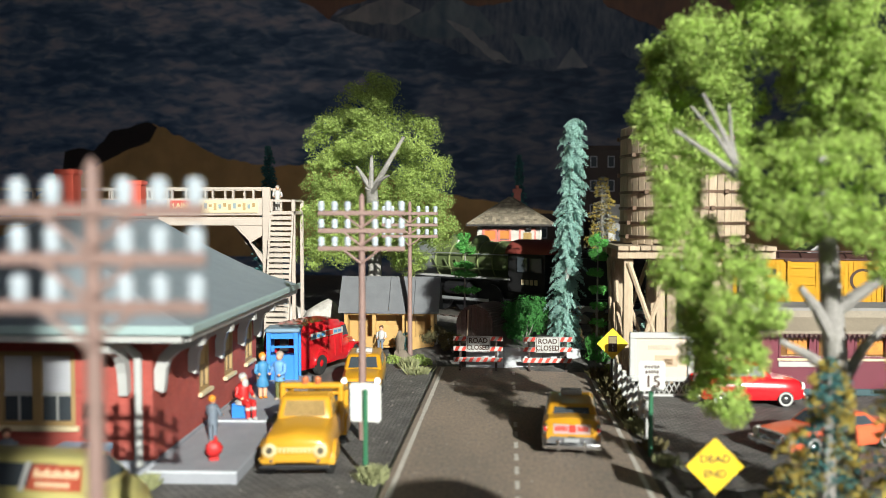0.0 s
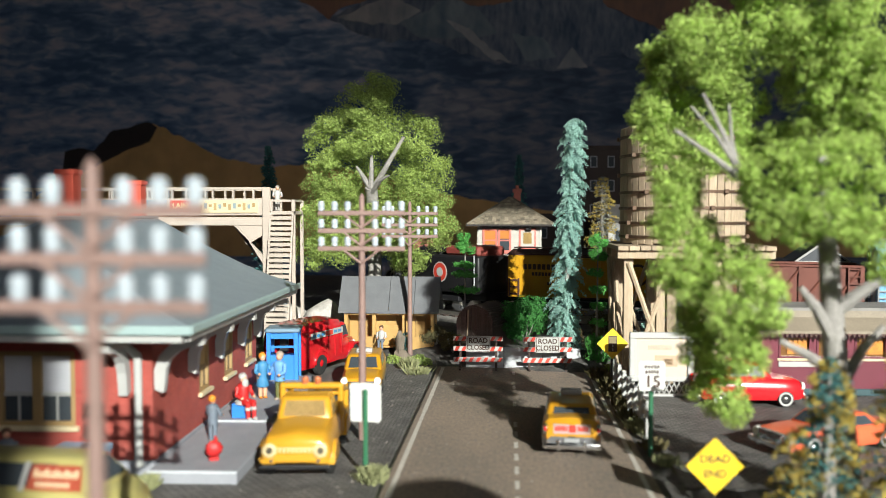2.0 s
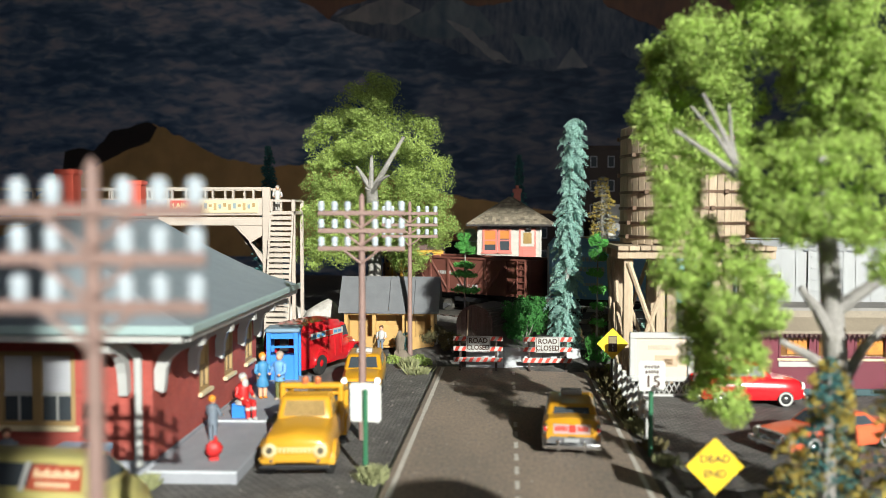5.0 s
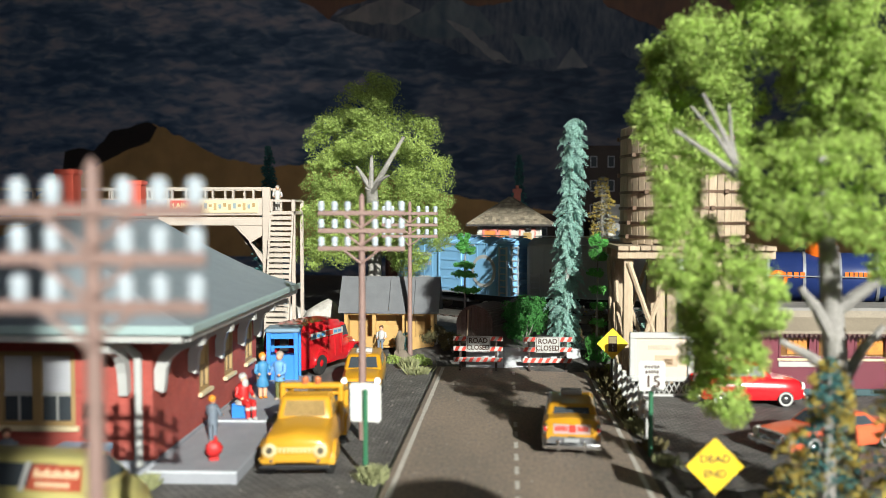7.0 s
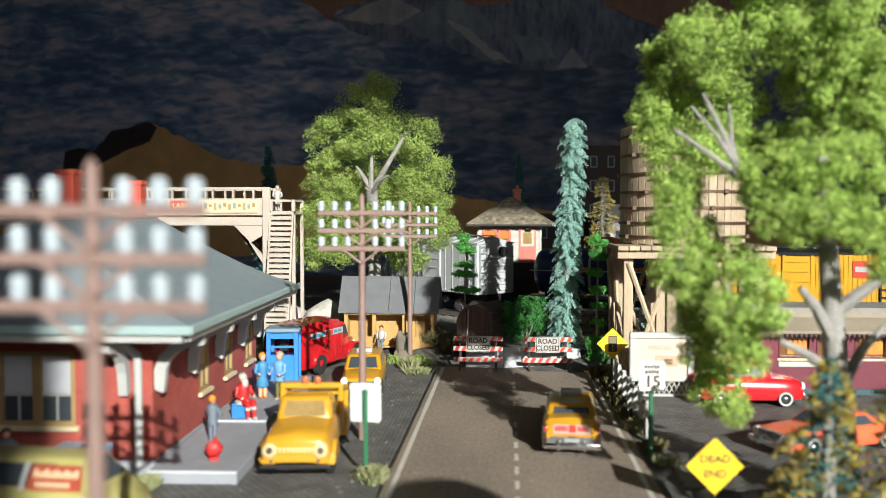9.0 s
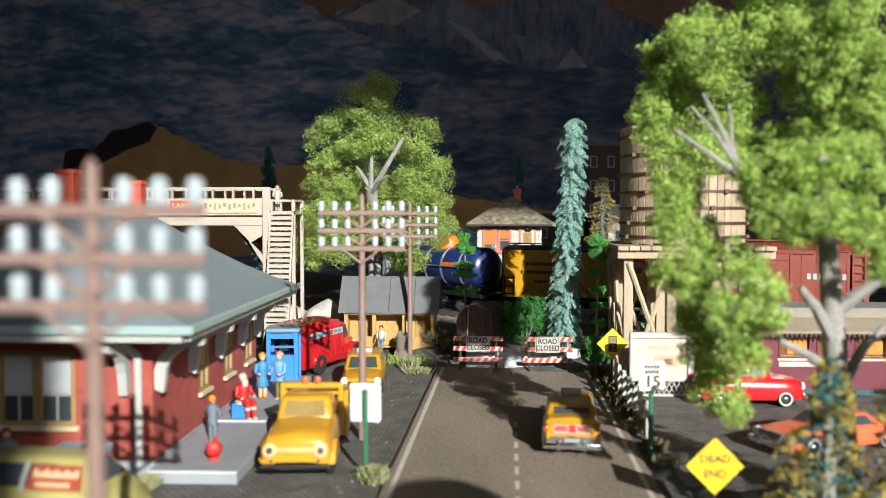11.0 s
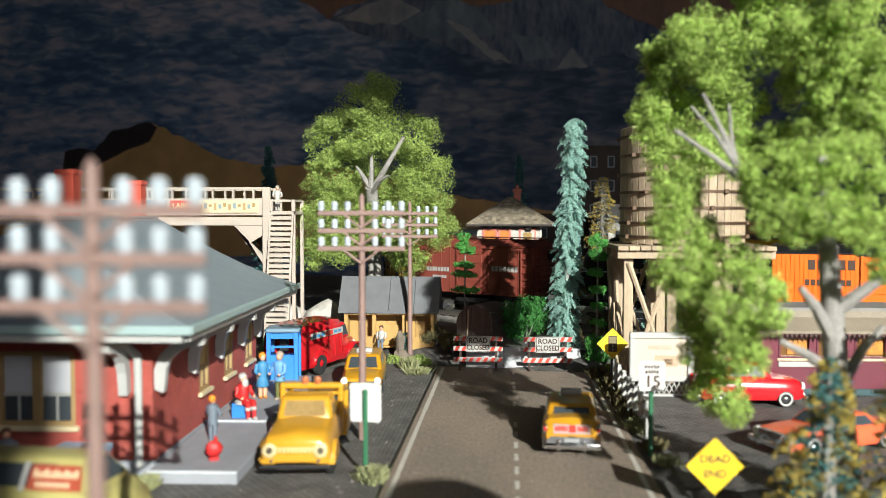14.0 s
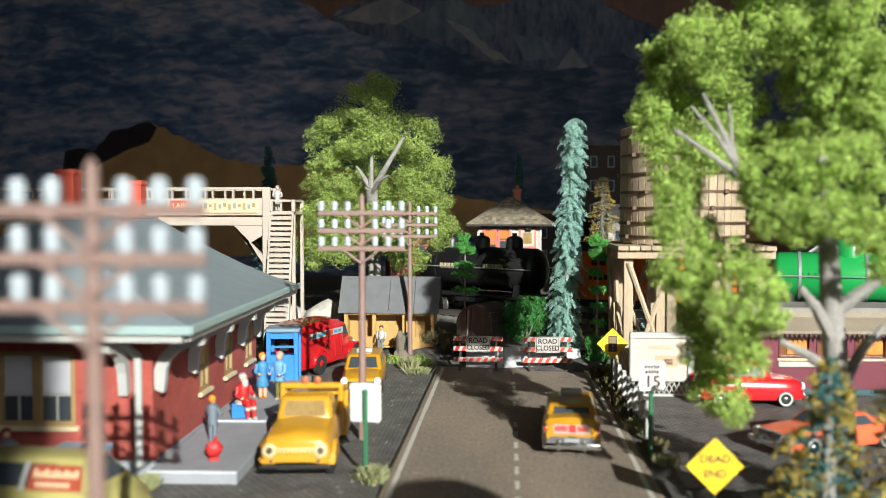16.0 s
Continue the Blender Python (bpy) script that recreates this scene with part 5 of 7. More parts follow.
def tow_truck():
    c = thing("tow_truck", P(-13.1, 54.7, 0, -85), "yellow tow truck with tubular rear frame", "truck")
    bm = M()
    loft(bm, [outline(x, w, zb, zt, 0.4, cr) for x, w, zb, zt, cr in ((5.64, 1.72, 1.25, 2.35, 0.1), (5.52, 1.95, 1.15, 2.62, 0.16), (5.1, 2.02, 1.1, 2.8, 0.2), (4.0, 2.05, 1.1, 2.92, 0.2), (2.2, 2.05, 1.1, 3.02, 0.16), (-0.8, 2.02, 1.0, 3.0, 0.1))])
    part("body", bm, SCHOOL, c, smooth=45)
    for y in (-1.5, 1.5):
        bm = M()
        loft(bm, [[(x, y + w * math.cos(a), zc + hh * math.sin(a)) for a in [2 * math.pi * i / 14 for i in range(14)]] for x, w, zc, hh in ((5.68, 0.3, 1.75, 0.35), (5.6, 0.5, 1.75, 0.62), (5.3, 0.6, 1.75, 0.78), (4.2, 0.64, 1.8, 0.84), (3.0, 0.6, 1.75, 0.8), (2.4, 0.5, 1.6, 0.6))])
        part("front_wing", bm, SCHOOL, c, smooth=50)
    cabin(c, -0.9, -0.5, 1.3, 2.1, 1.82, 1.55, 2.85, 4.3, SCHOOL, PALEGLASS)
    bm = M()
    box(bm, -5.4, -0.9, -2.1, 2.1, 1.1, 2.5, bev=0.15)
    part("bed", bm, SCHOOL, c)
    bm = M()
    for y in (-1.95, 1.95):
        tube(bm, (-1.3, y, 2.3), (-1.3, y, 4.45), 0.22, n=10)
        tube(bm, (-4.6, y, 2.3), (-4.6, y, 3.6), 0.2, n=10)
        tube(bm, (-1.3, y, 4.45), (-4.6, y, 3.6), 0.2, n=10)
        ball(bm, (-1.3, y, 4.45), 0.23, 1)
    tube(bm, (-1.3, -1.95, 4.45), (-1.3, 1.95, 4.45), 0.24, n=10)
    tube(bm, (-1.3, -1.95, 3.95), (-1.3, 1.95, 3.95), 0.14, n=10)
    part("tow_frame", bm, SCHOOL, c, smooth=50)
    for y in (-0.42, 0.42):
        bm = M()
        tube(bm, (-1.3, y, 4.6), (-1.3, y, 4.72), 0.26, n=12)
        ball(bm, (-1.3, y, 4.88), 0.24, 2)
        part("beacon", bm, mat("amber_beacon", (0.5, 0.15, 0.06), 0.25, coat=0.4), c, smooth=60)
    bm = M()
    box(bm, 5.6, 5.85, -2.1, 2.1, 0.86, 1.14, bev=0.09, seg=2)
    for y in (-0.9, 0.9):
        box(bm, 5.3, 5.62, y - 0.12, y + 0.12, 0.9, 1.1)
    part("bumper", bm, IRON, c)
    cream = mat("cream_grille", (0.56, 0.46, 0.26), 0.4)
    bm = M()
    box(bm, 5.5, 5.74, -1.3, 1.3, 1.82, 2.14, bev=0.07, seg=2)
    part("grille", bm, cream, c)
    for i in range(9):
        part("grille_bar", box(M(), 5.72, 5.78, -1.0 + i * 0.25 - 0.05, -1.0 + i * 0.25 + 0.05, 1.86, 2.1), SCHOOL, c)
    for y in (-1.52, 1.52):
        bm = M()
        lathe(bm, [(0.3, -0.2), (0.42, 0.0), (0.42, 0.1), (0.3, 0.16), (0.26, 0.08)], 20, (5.66, y, 1.98), Matrix.Rotation(math.pi / 2, 4, 'Y'))
        part("headlight_ring", bm, cream, c, smooth=40)
    bm = M()
    box(bm, 5.5, 5.7, -1.2, 1.2, 1.25, 1.6, bev=0.08, seg=2)
    part("lower_grille", bm, SCHOOL, c)
    for y in (-1.6, 1.6):
        part("front_panel", box(M(), 5.45, 5.62, y - 0.45, y + 0.45, 1.12, 1.45, bev=0.08), SCHOOL, c)
    for y in (-1.55, 1.55):
        lamp(c, "headlight", (5.72, y * 0.98, 1.98), 0.22, mat("dim_headlight", (0.09, 0.08, 0.06), 0.2) if y < 0 else bpy.data.materials["dim_headlight"])
        lamp(c, "marker_light", (5.62, y * 0.9, 1.36), 0.12, CHROME)
        for x in (3.6, -3.2):
            wheel(c, x, y * 1.22, 0.9, SCHOOL)
            bm = M()
            prism(bm, [(x + 1.25 * math.cos(a), 0.9 + 1.25 * math.sin(a)) for a in [math.pi * i / 10 for i in range(11)]], 'y', y * 1.25 - 0.35, y * 1.25 + 0.35)
            part("mudguard", bm, SCHOOL, c, smooth=40)


tow_truck()


def fire_engine():
    c = thing("delivery_truck", P(-19.6, 86.4, 0, 72), "glossy red tanker truck with white side banner", "truck")
    bm = M()
    loft(bm, [outline(x, w, zb, zt, 0.7, 0.25) for x, w, zb, zt in ((-7.4, 1.7, 1.2, 4.2), (-7.0, 2.0, 1.0, 4.9), (-4.5, 2.05, 0.9, 5.3), (-0.6, 2.05, 0.9, 5.3), (1.2, 2.0, 0.9, 5.1), (1.6, 1.95, 0.9, 4.7))])
    part("tank_body", bm, RED, c, smooth=40)
    bm = M()
    loft(bm, [outline(x, w, zb, zt, 0.4, 0.15) for x, w, zb, zt in ((1.5, 1.9, 0.8, 3.2), (3.0, 1.85, 0.8, 3.1), (3.7, 1.6, 0.9, 2.9), (5.2, 1.3, 0.9, 2.7), (5.7, 1.1, 1.0, 2.4))])
    part("bonnet", bm, RED, c, smooth=40)
    cabin(c, 1.4, 1.6, 2.7, 3.3, 1.85, 1.6, 3.0, 4.7, RED)
    for y in (-2.12, 2.12):
        s = 1 if y > 0 else -1
        bm = M()
        box(bm, -5.0, 1.2, y - 0.05, y + 0.05, 3.75, 4.35)
        ban = part("banner", bm, WHITE, c, "white side banner with blue and red bars")
        bm = M()
        for i in range(7):
            if i not in (3, 4):
                box(bm, -4.8 + i * 0.84, -4.2 + i * 0.84, y - 0.08, y + 0.08, 3.92, 4.18)
        part("lettering", bm, FBLUE, ban)
        bm = M()
        box(bm, -2.3, -0.9, y - 0.08, y + 0.08, 3.82, 4.28)
        part("emblem", bm, SIGNRED, ban)
        for x in (-1.8, -0.2, 1.0):
            bm = M()
            box(bm, x - 0.06, x + 0.06, y * 0.985 - 0.05, y * 0.985 + 0.05, 1.6, 4.0)
            part("panel_seam", bm, RED, c)
        for x, r in ((-2.9, 1.15), (4.2, 1.05)):
            wheel(c, x, y * 0.86, r, RED)
            bm = M()
            ring = [(x + (r + 0.28) * math.cos(a), r + (r + 0.28) * math.sin(a)) for a in [math.pi * i / 12 for i in range(13)]] + [(x + (r + 0.08) * math.cos(a), r + (r + 0.08) * math.sin(a)) for a in [math.pi * (12 - i) / 12 for i in range(13)]]
            prism(bm, ring, 'y', y * 0.86 - 0.4, y * 0.86 + 0.4)
            part("mudguard", bm, RED, c, smooth=40)
        lamp(c, "headlight", (5.3, y * 0.5, 2.1), 0.38, LENS)
    bm = M()
    box(bm, 5.6, 5.9, -1.6, 1.6, 0.9, 1.3, bev=0.08)
    part("bumper", bm, CHROME, c)


fire_engine()


def van():
    m = mat("pale_yellow_van_paint", (0.38, 0.335, 0.125), 0.3, var=0.06, coat=0.4)
    c = thing("delivery_van", P(-22.8, 38.6, 0, -3), "pale yellow delivery van with a red sign panel", "van")
    bm = M()
    loft(bm, [outline(x, w, zb, zt, 0.5, 0.1) for x, w, zb, zt in ((-6.5, 1.8, 0.8, 3.1), (-6.2, 2.0, 0.7, 3.4), (3.4, 2.05, 0.7, 3.45), (4.3, 1.95, 0.7, 3.2), (5.1, 1.8, 0.75, 2.8), (5.5, 1.5, 0.85, 2.2))])
    part("body", bm, m, c, smooth=35)
    cabin(c, -6.4, -6.1, 3.2, 4.3, 1.9, 0.95, 3.2, 4.7, m)
    for y in (-1, 1):
        def side(x, z, out):
            return (x, y * (1.9 - 0.95 * (z - 3.2) / 1.5 + out), z)
        bm = M()
        loft(bm, [[side(x, z, o) for x, z in ((0.9, 3.42), (3.6, 3.42), (3.3, 4.4), (0.9, 4.4))] for o in (0.0, 0.1)])
        sg = part("sign_panel", bm, mat("brick_red_sign", (0.33, 0.06, 0.03), 0.5) if y < 0 else bpy.data.materials["brick_red_sign"], c, "red sign panel with cream bars")
        bm = M()
        for i in range(9):
            z1 = 4.24 - 0.1 * (i % 2)
            loft(bm, [[side(x, z, o) for x, z in ((1.1 + i * 0.25, 3.92), (1.27 + i * 0.25, 3.92), (1.27 + i * 0.25, z1), (1.1 + i * 0.25, z1))] for o in (0.05, 0.13)])
        for i in range(7):
            loft(bm, [[side(x, z, o) for x, z in ((1.3 + i * 0.25, 3.56), (1.47 + i * 0.25, 3.56), (1.47 + i * 0.25, 3.74), (1.3 + i * 0.25, 3.74))] for o in (0.05, 0.13)])
        part("lettering", bm, CREAM, sg)
        part("pillar", loft(M(), [[side(x, z, o) for x, z in ((0.5, 3.35), (0.75, 3.35), (0.75, 4.5), (0.5, 4.5))] for o in (0.0, 0.08)]), WHITE, c)
    for y in (-2.16, 2.16):
        for x in (-4, 3.3):
            wheel(c, x, y * 0.86, 0.95, CHROME)
        lamp(c, "headlight", (5.35, y * 0.6, 1.8), 0.34, LENS)
    bm = M()
    box(bm, 5.4, 5.65, -1.8, 1.8, 0.8, 1.2, bev=0.1)
    part("bumper", bm, CHROME, c)


van()


# ---- trees: trunk, limbs and thousands of small leaves ----
def leaf_cloud(name, spots, size, material, parent, label="", long=1.0, up=None, face=None):
    """Many small leaves, one to a spot; up gives each leaf's long direction where it has one, face the side that it turns outwards."""
    p = np.asarray(spots, dtype=float)
    n = len(p)
    if face is not None:
        w = np.asarray(face, dtype=float) + np.random.normal(size=(n, 3)) * 0.42
        w /= np.linalg.norm(w, axis=1)[:, None]
        a = np.cross(w, np.random.normal(size=(n, 3)))
        a /= np.linalg.norm(a, axis=1)[:, None]
        b = np.cross(w, a)
    else:
        a = np.random.normal(size=(n, 3)) if up is None else np.asarray(up, dtype=float) + np.random.normal(size=(n, 3)) * 0.35
        a /= np.linalg.norm(a, axis=1)[:, None]
        b = np.cross(a, np.random.normal(size=(n, 3)))
        b /= np.linalg.norm(b, axis=1)[:, None]
    s = (size * np.random.uniform(0.6, 1.3, n))[:, None]
    fold = np.cross(a, b) * s * 0.3
    v = np.empty((n * 4, 3))
    v[0::4] = p - a * s * long
    v[1::4] = p + b * s * 0.6 + fold
    v[2::4] = p + a * s * long
    v[3::4] = p - b * s * 0.6 + fold
    me = bpy.data.meshes.new(name)
    i = np.arange(n) * 4
    me.from_pydata((v * C).tolist(), [], np.stack([i, i + 1, i + 2, i + 3], 1).tolist())
    me.materials.append(material)
    ob = new(name, me)
    ob.parent = parent
    if label:
        tagged(ob, label)
    return ob


def clump_spots(clumps, per, lumps=0, loose=0.16):
    """Spots in uneven clumps (x, y, z, rx, ry, rz), each broken into small tufts, and the way each spot faces."""
    spots, faces = [], []
    for x, y, z, rx, ry, rz in clumps:
        n = int(per * (rx * ry + ry * rz + rx * rz) / 3)
        k = lumps or 9
        cen, rad = np.array((x, y, z)), np.array((rx, ry, rz))
        w = np.random.normal(size=(k, 3))
        w /= np.linalg.norm(w, axis=1)[:, None]
        seed = w * rad * np.random.uniform(0.45, 1.0, (k, 1))
        big = np.random.uniform(0.2, 0.42, k) * rad.mean()
        pick = np.random.randint(0, k, n)
        d = np.random.normal(size=(n, 3))
        d /= np.linalg.norm(d, axis=1)[:, None]
        wob = 1 + 0.3 * np.sin(d[:, :1] * 5 + pick[:, None]) * np.cos(d[:, 2:] * 6 + x)
        q = (1 - 0.45 * np.random.random((n, 1)) ** 2) * wob
        p = seed[pick] + d * big[pick][:, None] * q * (1, 1, 0.8)
        out = d + 0.5 * w[pick]
        stray = np.random.random(n) < loose
        p[stray] = d[stray] * rad * (1.05 - 0.5 * np.random.random((int(stray.sum()), 1)))
        out[stray] = d[stray]
        spots.append(p + cen)
        faces.append(out / (np.linalg.norm(out, axis=1)[:, None] + 1e-6))
    return np.concatenate(spots), np.concatenate(faces)


def foliage(name, clumps, per, size, material, parent, lumps=0, loose=0.16):
    p, w = clump_spots(clumps, per, lumps, loose)
    return leaf_cloud(name, p, size, material, parent, face=w)


LEAF = mat("yellow_green_foliage", (0.33, 0.43, 0.125), 0.85, spec=0.15, var=0.25, coarse=35, island=0.35, through_light=0.35, bump=0)
LEAFNEAR = mat("fresh_green_foliage", (0.45, 0.59, 0.17), 0.85, spec=0.15, var=0.25, coarse=30, island=0.4, through_light=0.45, bump=0)
SPRUCE = mat("pale_blue_spruce", (0.37, 0.57, 0.52), 0.85, spec=0.1, var=0.1, island=0.16, through_light=0.45, bump=0)
VIVID = mat("vivid_green_foliage", (0.1, 0.36, 0.075), 0.65, var=0.2, island=0.35, through_light=0.3, bump=0)
DEEP = mat("deep_green_foliage", (0.045, 0.2, 0.04), 0.7, var=0.25, island=0.4, through_light=0.2, bump=0)
OCHRE = mat("ochre_tips", (0.4, 0.3, 0.06), 0.7, var=0.2, island=0.3, through_light=0.2, bump=0)
FROST = mat("dusty_grey_needles", (0.2, 0.2, 0.17), 0.8, var=0.3, island=0.4, bump=0)
SCRUB = mat("dark_olive_scrub", (0.075, 0.08, 0.03), 0.85, var=0.3, island=0.5, bump=0, col2=(0.14, 0.1, 0.045))
TEAL = mat("teal_needles", (0.05, 0.16, 0.16), 0.7, var=0.2, island=0.4, through_light=0.2, bump=0)


def limb(bm, pts, r0, r1, n=9):
    for i in range(len(pts) - 1):
        a = r0 + (r1 - r0) * i / (len(pts) - 1)
        b = r0 + (r1 - r0) * (i + 1) / (len(pts) - 1)
        tube(bm, pts[i], pts[i + 1], a, b, n)
        if i:
            ball(bm, pts[i], a, 1)


def oak():
    """The tall tree behind the shed."""
    e = thing("broadleaf_tree", P(-16.6, 104, 3.0), "tall broadleaf tree with yellow-green foliage", "tree")
    bm = M()
    limb(bm, [(0, 0, -2.4), (0.1, 0, 7), (0, -0.4, 13.5), (0, -2.0, 16.3)], 0.95, 0.75)
    part("trunk", bm, BARK, e, smooth=40)
    for pts, r in (([(0, -1.8, 15.6), (2.2, -3.2, 19), (4.2, -3.6, 22.2)], 0.45), ([(0, -1.8, 16), (-1.0, -2.6, 17.8), (-1.7, -2.6, 18.8)], 0.38), ([(0, -2.2, 16.2), (0.2, -2.8, 18.6), (0.1, -2.2, 20.5)], 0.38), ([(0, -2, 15.5), (1.3, -4.0, 17.0), (2.6, -4.8, 17.6)], 0.3)):
        bm = M()
        limb(bm, pts, r, r * 0.4, 7)
        part("limb", bm, BARK, e, smooth=40)
    crown = [(0.4, 0.2, 28.4, 2.8, 2.6, 2.2), (-0.4, 0.2, 26.2, 4.2, 4.2, 3.6), (-4.6, 0, 22.6, 3.8, 4.0, 3.6), (4.4, 0.2, 22.4, 3.8, 3.8, 3.4), (0, -0.6, 21.8, 4.0, 3.0, 2.8),
             (-5.0, 0, 17.2, 3.6, 4.2, 3.8), (6.0, 0.4, 16.4, 3.8, 4.2, 4.4), (-6.6, 0, 12.0, 3.6, 4.2, 4.0), (-2.2, 1.2, 11.6, 3.6, 3.2, 3.2),
             (7.6, 0.8, 11.6, 2.6, 3.2, 3.4), (3.6, 0.2, 12.2, 3.4, 3.4, 3.2), (-8.0, 0.4, 8.4, 2.2, 3, 2.4), (-4.0, 0, 8.6, 2.6, 2.6, 2.0), (0, 2.4, 17.2, 5.4, 2.2, 5.0), (3.2, -1.2, 9.0, 2.8, 2.4, 1.8), (0.2, -2.2, 13.2, 2.2, 1.6, 1.6), (0.4, -2.4, 10.0, 2.4, 1.6, 1.8), (4.8, -1.0, 7.4, 2.4, 2.0, 1.7)]
    foliage("crown", crown, 560, 0.13, LEAF, e, 34, 0.1)


def near_tree():
    """The large tree by the car park."""
    e = thing("broadleaf_tree", P(17.6, 46, 0), "large broadleaf tree with fresh green foliage", "tree")
    bm = M()
    limb(bm, [(0.5, 0, -0.1), (0.1, 0, 4.4), (-0.4, 0, 9), (-0.8, 0, 14.2), (-1.0, 0.6, 17.5), (-0.6, 1.6, 20.5)], 0.82, 0.3)
    part("trunk", bm, BARK, e, smooth=40)
    for pts, r in (([(-0.3, 0, 11.0), (1.4, -0.3, 12.4), (2.8, -0.5, 13.2)], 0.42), ([(-0.2, 0, 8.8), (-1.6, -0.6, 11.2), (-2.4, -0.6, 12.2)], 0.4), ([(0.2, 0, 7.0), (-1.8, -0.5, 8.6), (-3.4, -0.6, 9.4)], 0.36),
                   ([(0, 0, 7.0), (0.9, -0.4, 9.0), (1.9, -0.5, 10.2)], 0.36), ([(-0.8, 0, 14.4), (-2.9, 0.2, 16.4), (-5.3, 0, 17.9)], 0.3), ([(-5.2, 0, 17.8), (-6.7, 0, 19.0), (-8.8, 0, 20.5)], 0.2), ([(-5.3, 0, 18.0), (-6.3, 0, 20.3), (-7.3, 0.2, 22.4)], 0.2),
                   ([(-5.5, 0, 18.4), (-6.7, -0.2, 20.2), (-8.0, -0.2, 21.7)], 0.15), ([(-5.4, 0, 18.0), (-5.7, 0.6, 20.0), (-5.6, 1.6, 22.0)], 0.15), ([(-0.8, 0, 18), (1.2, 0.4, 21), (1.8, 1.6, 24)], 0.3)):
        bm = M()
        limb(bm, pts, r, r * 0.45, 7)
        part("limb", bm, BARK, e, smooth=40)
    top = [(-6.3, 5, 26.1, 2.4, 2.0, 2.0), (-7.3, 9, 24.9, 2.1, 1.9, 2.1), (-8.1, 9, 21.9, 1.8, 1.8, 2.1), (-7.9, 7, 19.1, 1.6, 1.5, 1.7), (-5.3, 6, 24.4, 2.1, 1.8, 1.8), (-3.2, 5, 26.5, 2.2, 1.9, 2.0), (-0.7, 4, 26.3, 2.3, 2.1, 2.3), (0.9, 1.5, 25.4, 1.9, 2.0, 2.4), (-4.2, 7, 20.8, 1.9, 1.6, 1.6), (-5.5, 7.5, 22.1, 2.0, 1.8, 2.0), (0.1, 2, 22.6, 1.8, 1.6, 1.8), (1.1, 0, 21.3, 1.4, 1.6, 2.0), (-1.8, 4, 29.1, 3.1, 2.0, 1.4), (1.1, 1.5, 28.7, 1.9, 1.7, 1.8)]
    inner = [(-2.7, 6, 19.9, 1.4, 1.2, 1.3), (-2.9, 7, 22.8, 0.9, 1.1, 1.5), (-0.8, 2.5, 20.9, 1.4, 1.1, 1.1), (-6.3, 5, 19.5, 1.6, 1.3, 1.4), (-4.4, 5, 19.1, 1.4, 1.1, 1.0), (-7.3, 2.5, 17.4, 0.8, 1.0, 1.4), (-8.4, 2.5, 16.2, 1.4, 1.4, 1.6), (-1.8, 4, 20.7, 1.3, 0.9, 0.8), (-0.6, 7, 23.8, 1.0, 1.2, 1.7), (-0.6, 2.5, 23.8, 1.1, 1.1, 1.3), (0.3, 0.5, 20.4, 1.3, 1.0, 1.0), (1.8, 0, 23.5, 1.0, 1.2, 1.6), (-1.7, 5, 25.3, 1.4, 1.1, 1.0), (0.4, 1, 23.8, 1.2, 1.1, 1.2), (-8.8, 8, 22.3, 1.2, 1.5, 2.1), (-8.2, 8, 25.7, 1.3, 1.3, 1.6), (-7.2, 7, 27.0, 1.2, 1.1, 1.2)]
    near = [(-4.2, -2, 18.3, 1.9, 1.5, 1.4), (-2.2, -2.5, 18.7, 2.0, 1.6, 1.6), (-0.0, -2.5, 18.2, 1.6, 1.5, 1.8), (-3.9, -2, 16.0, 1.6, 1.3, 1.3), (-2.2, -3, 16.0, 1.6, 1.3, 1.2), (-0.2, -3, 15.4, 1.3, 1.2, 1.4), (-4.9, -1, 17.0, 0.9, 1.0, 1.2), (0.7, -3, 13.5, 0.7, 0.8, 1.0), (-2.9, -2, 14.9, 1.1, 0.8, 0.7)]
    low = [(-8.4, 2, 17.4, 1.3, 1.3, 1.5), (-8.1, 1.5, 15.4, 1.5, 1.3, 1.5), (-6.5, 2, 14.9, 0.9, 0.9, 1.1), (-7.9, 1, 13.2, 1.7, 1.6, 1.8), (-5.9, 0, 13.6, 1.8, 1.4, 1.3), (-5.4, -4, 12.7, 1.3, 1.1, 1.2), (-7.5, 0.5, 11.1, 1.8, 1.6, 1.8), (-6.2, -3.5, 11.0, 1.8, 1.5, 1.6), (-5.0, -4.5, 11.0, 0.9, 0.9, 1.0), (-6.7, 0, 8.8, 1.7, 1.5, 1.6), (-5.9, -3.5, 9.0, 1.1, 1.1, 1.3), (-6.7, -0.5, 6.7, 1.3, 1.2, 1.4), (-6.1, -2, 6.0, 1.0, 0.9, 0.9)]
    for bough in (top, inner, near, low):
        foliage("crown", bough, 1150, 0.105, LEAFNEAR, e, 24, 0.2)


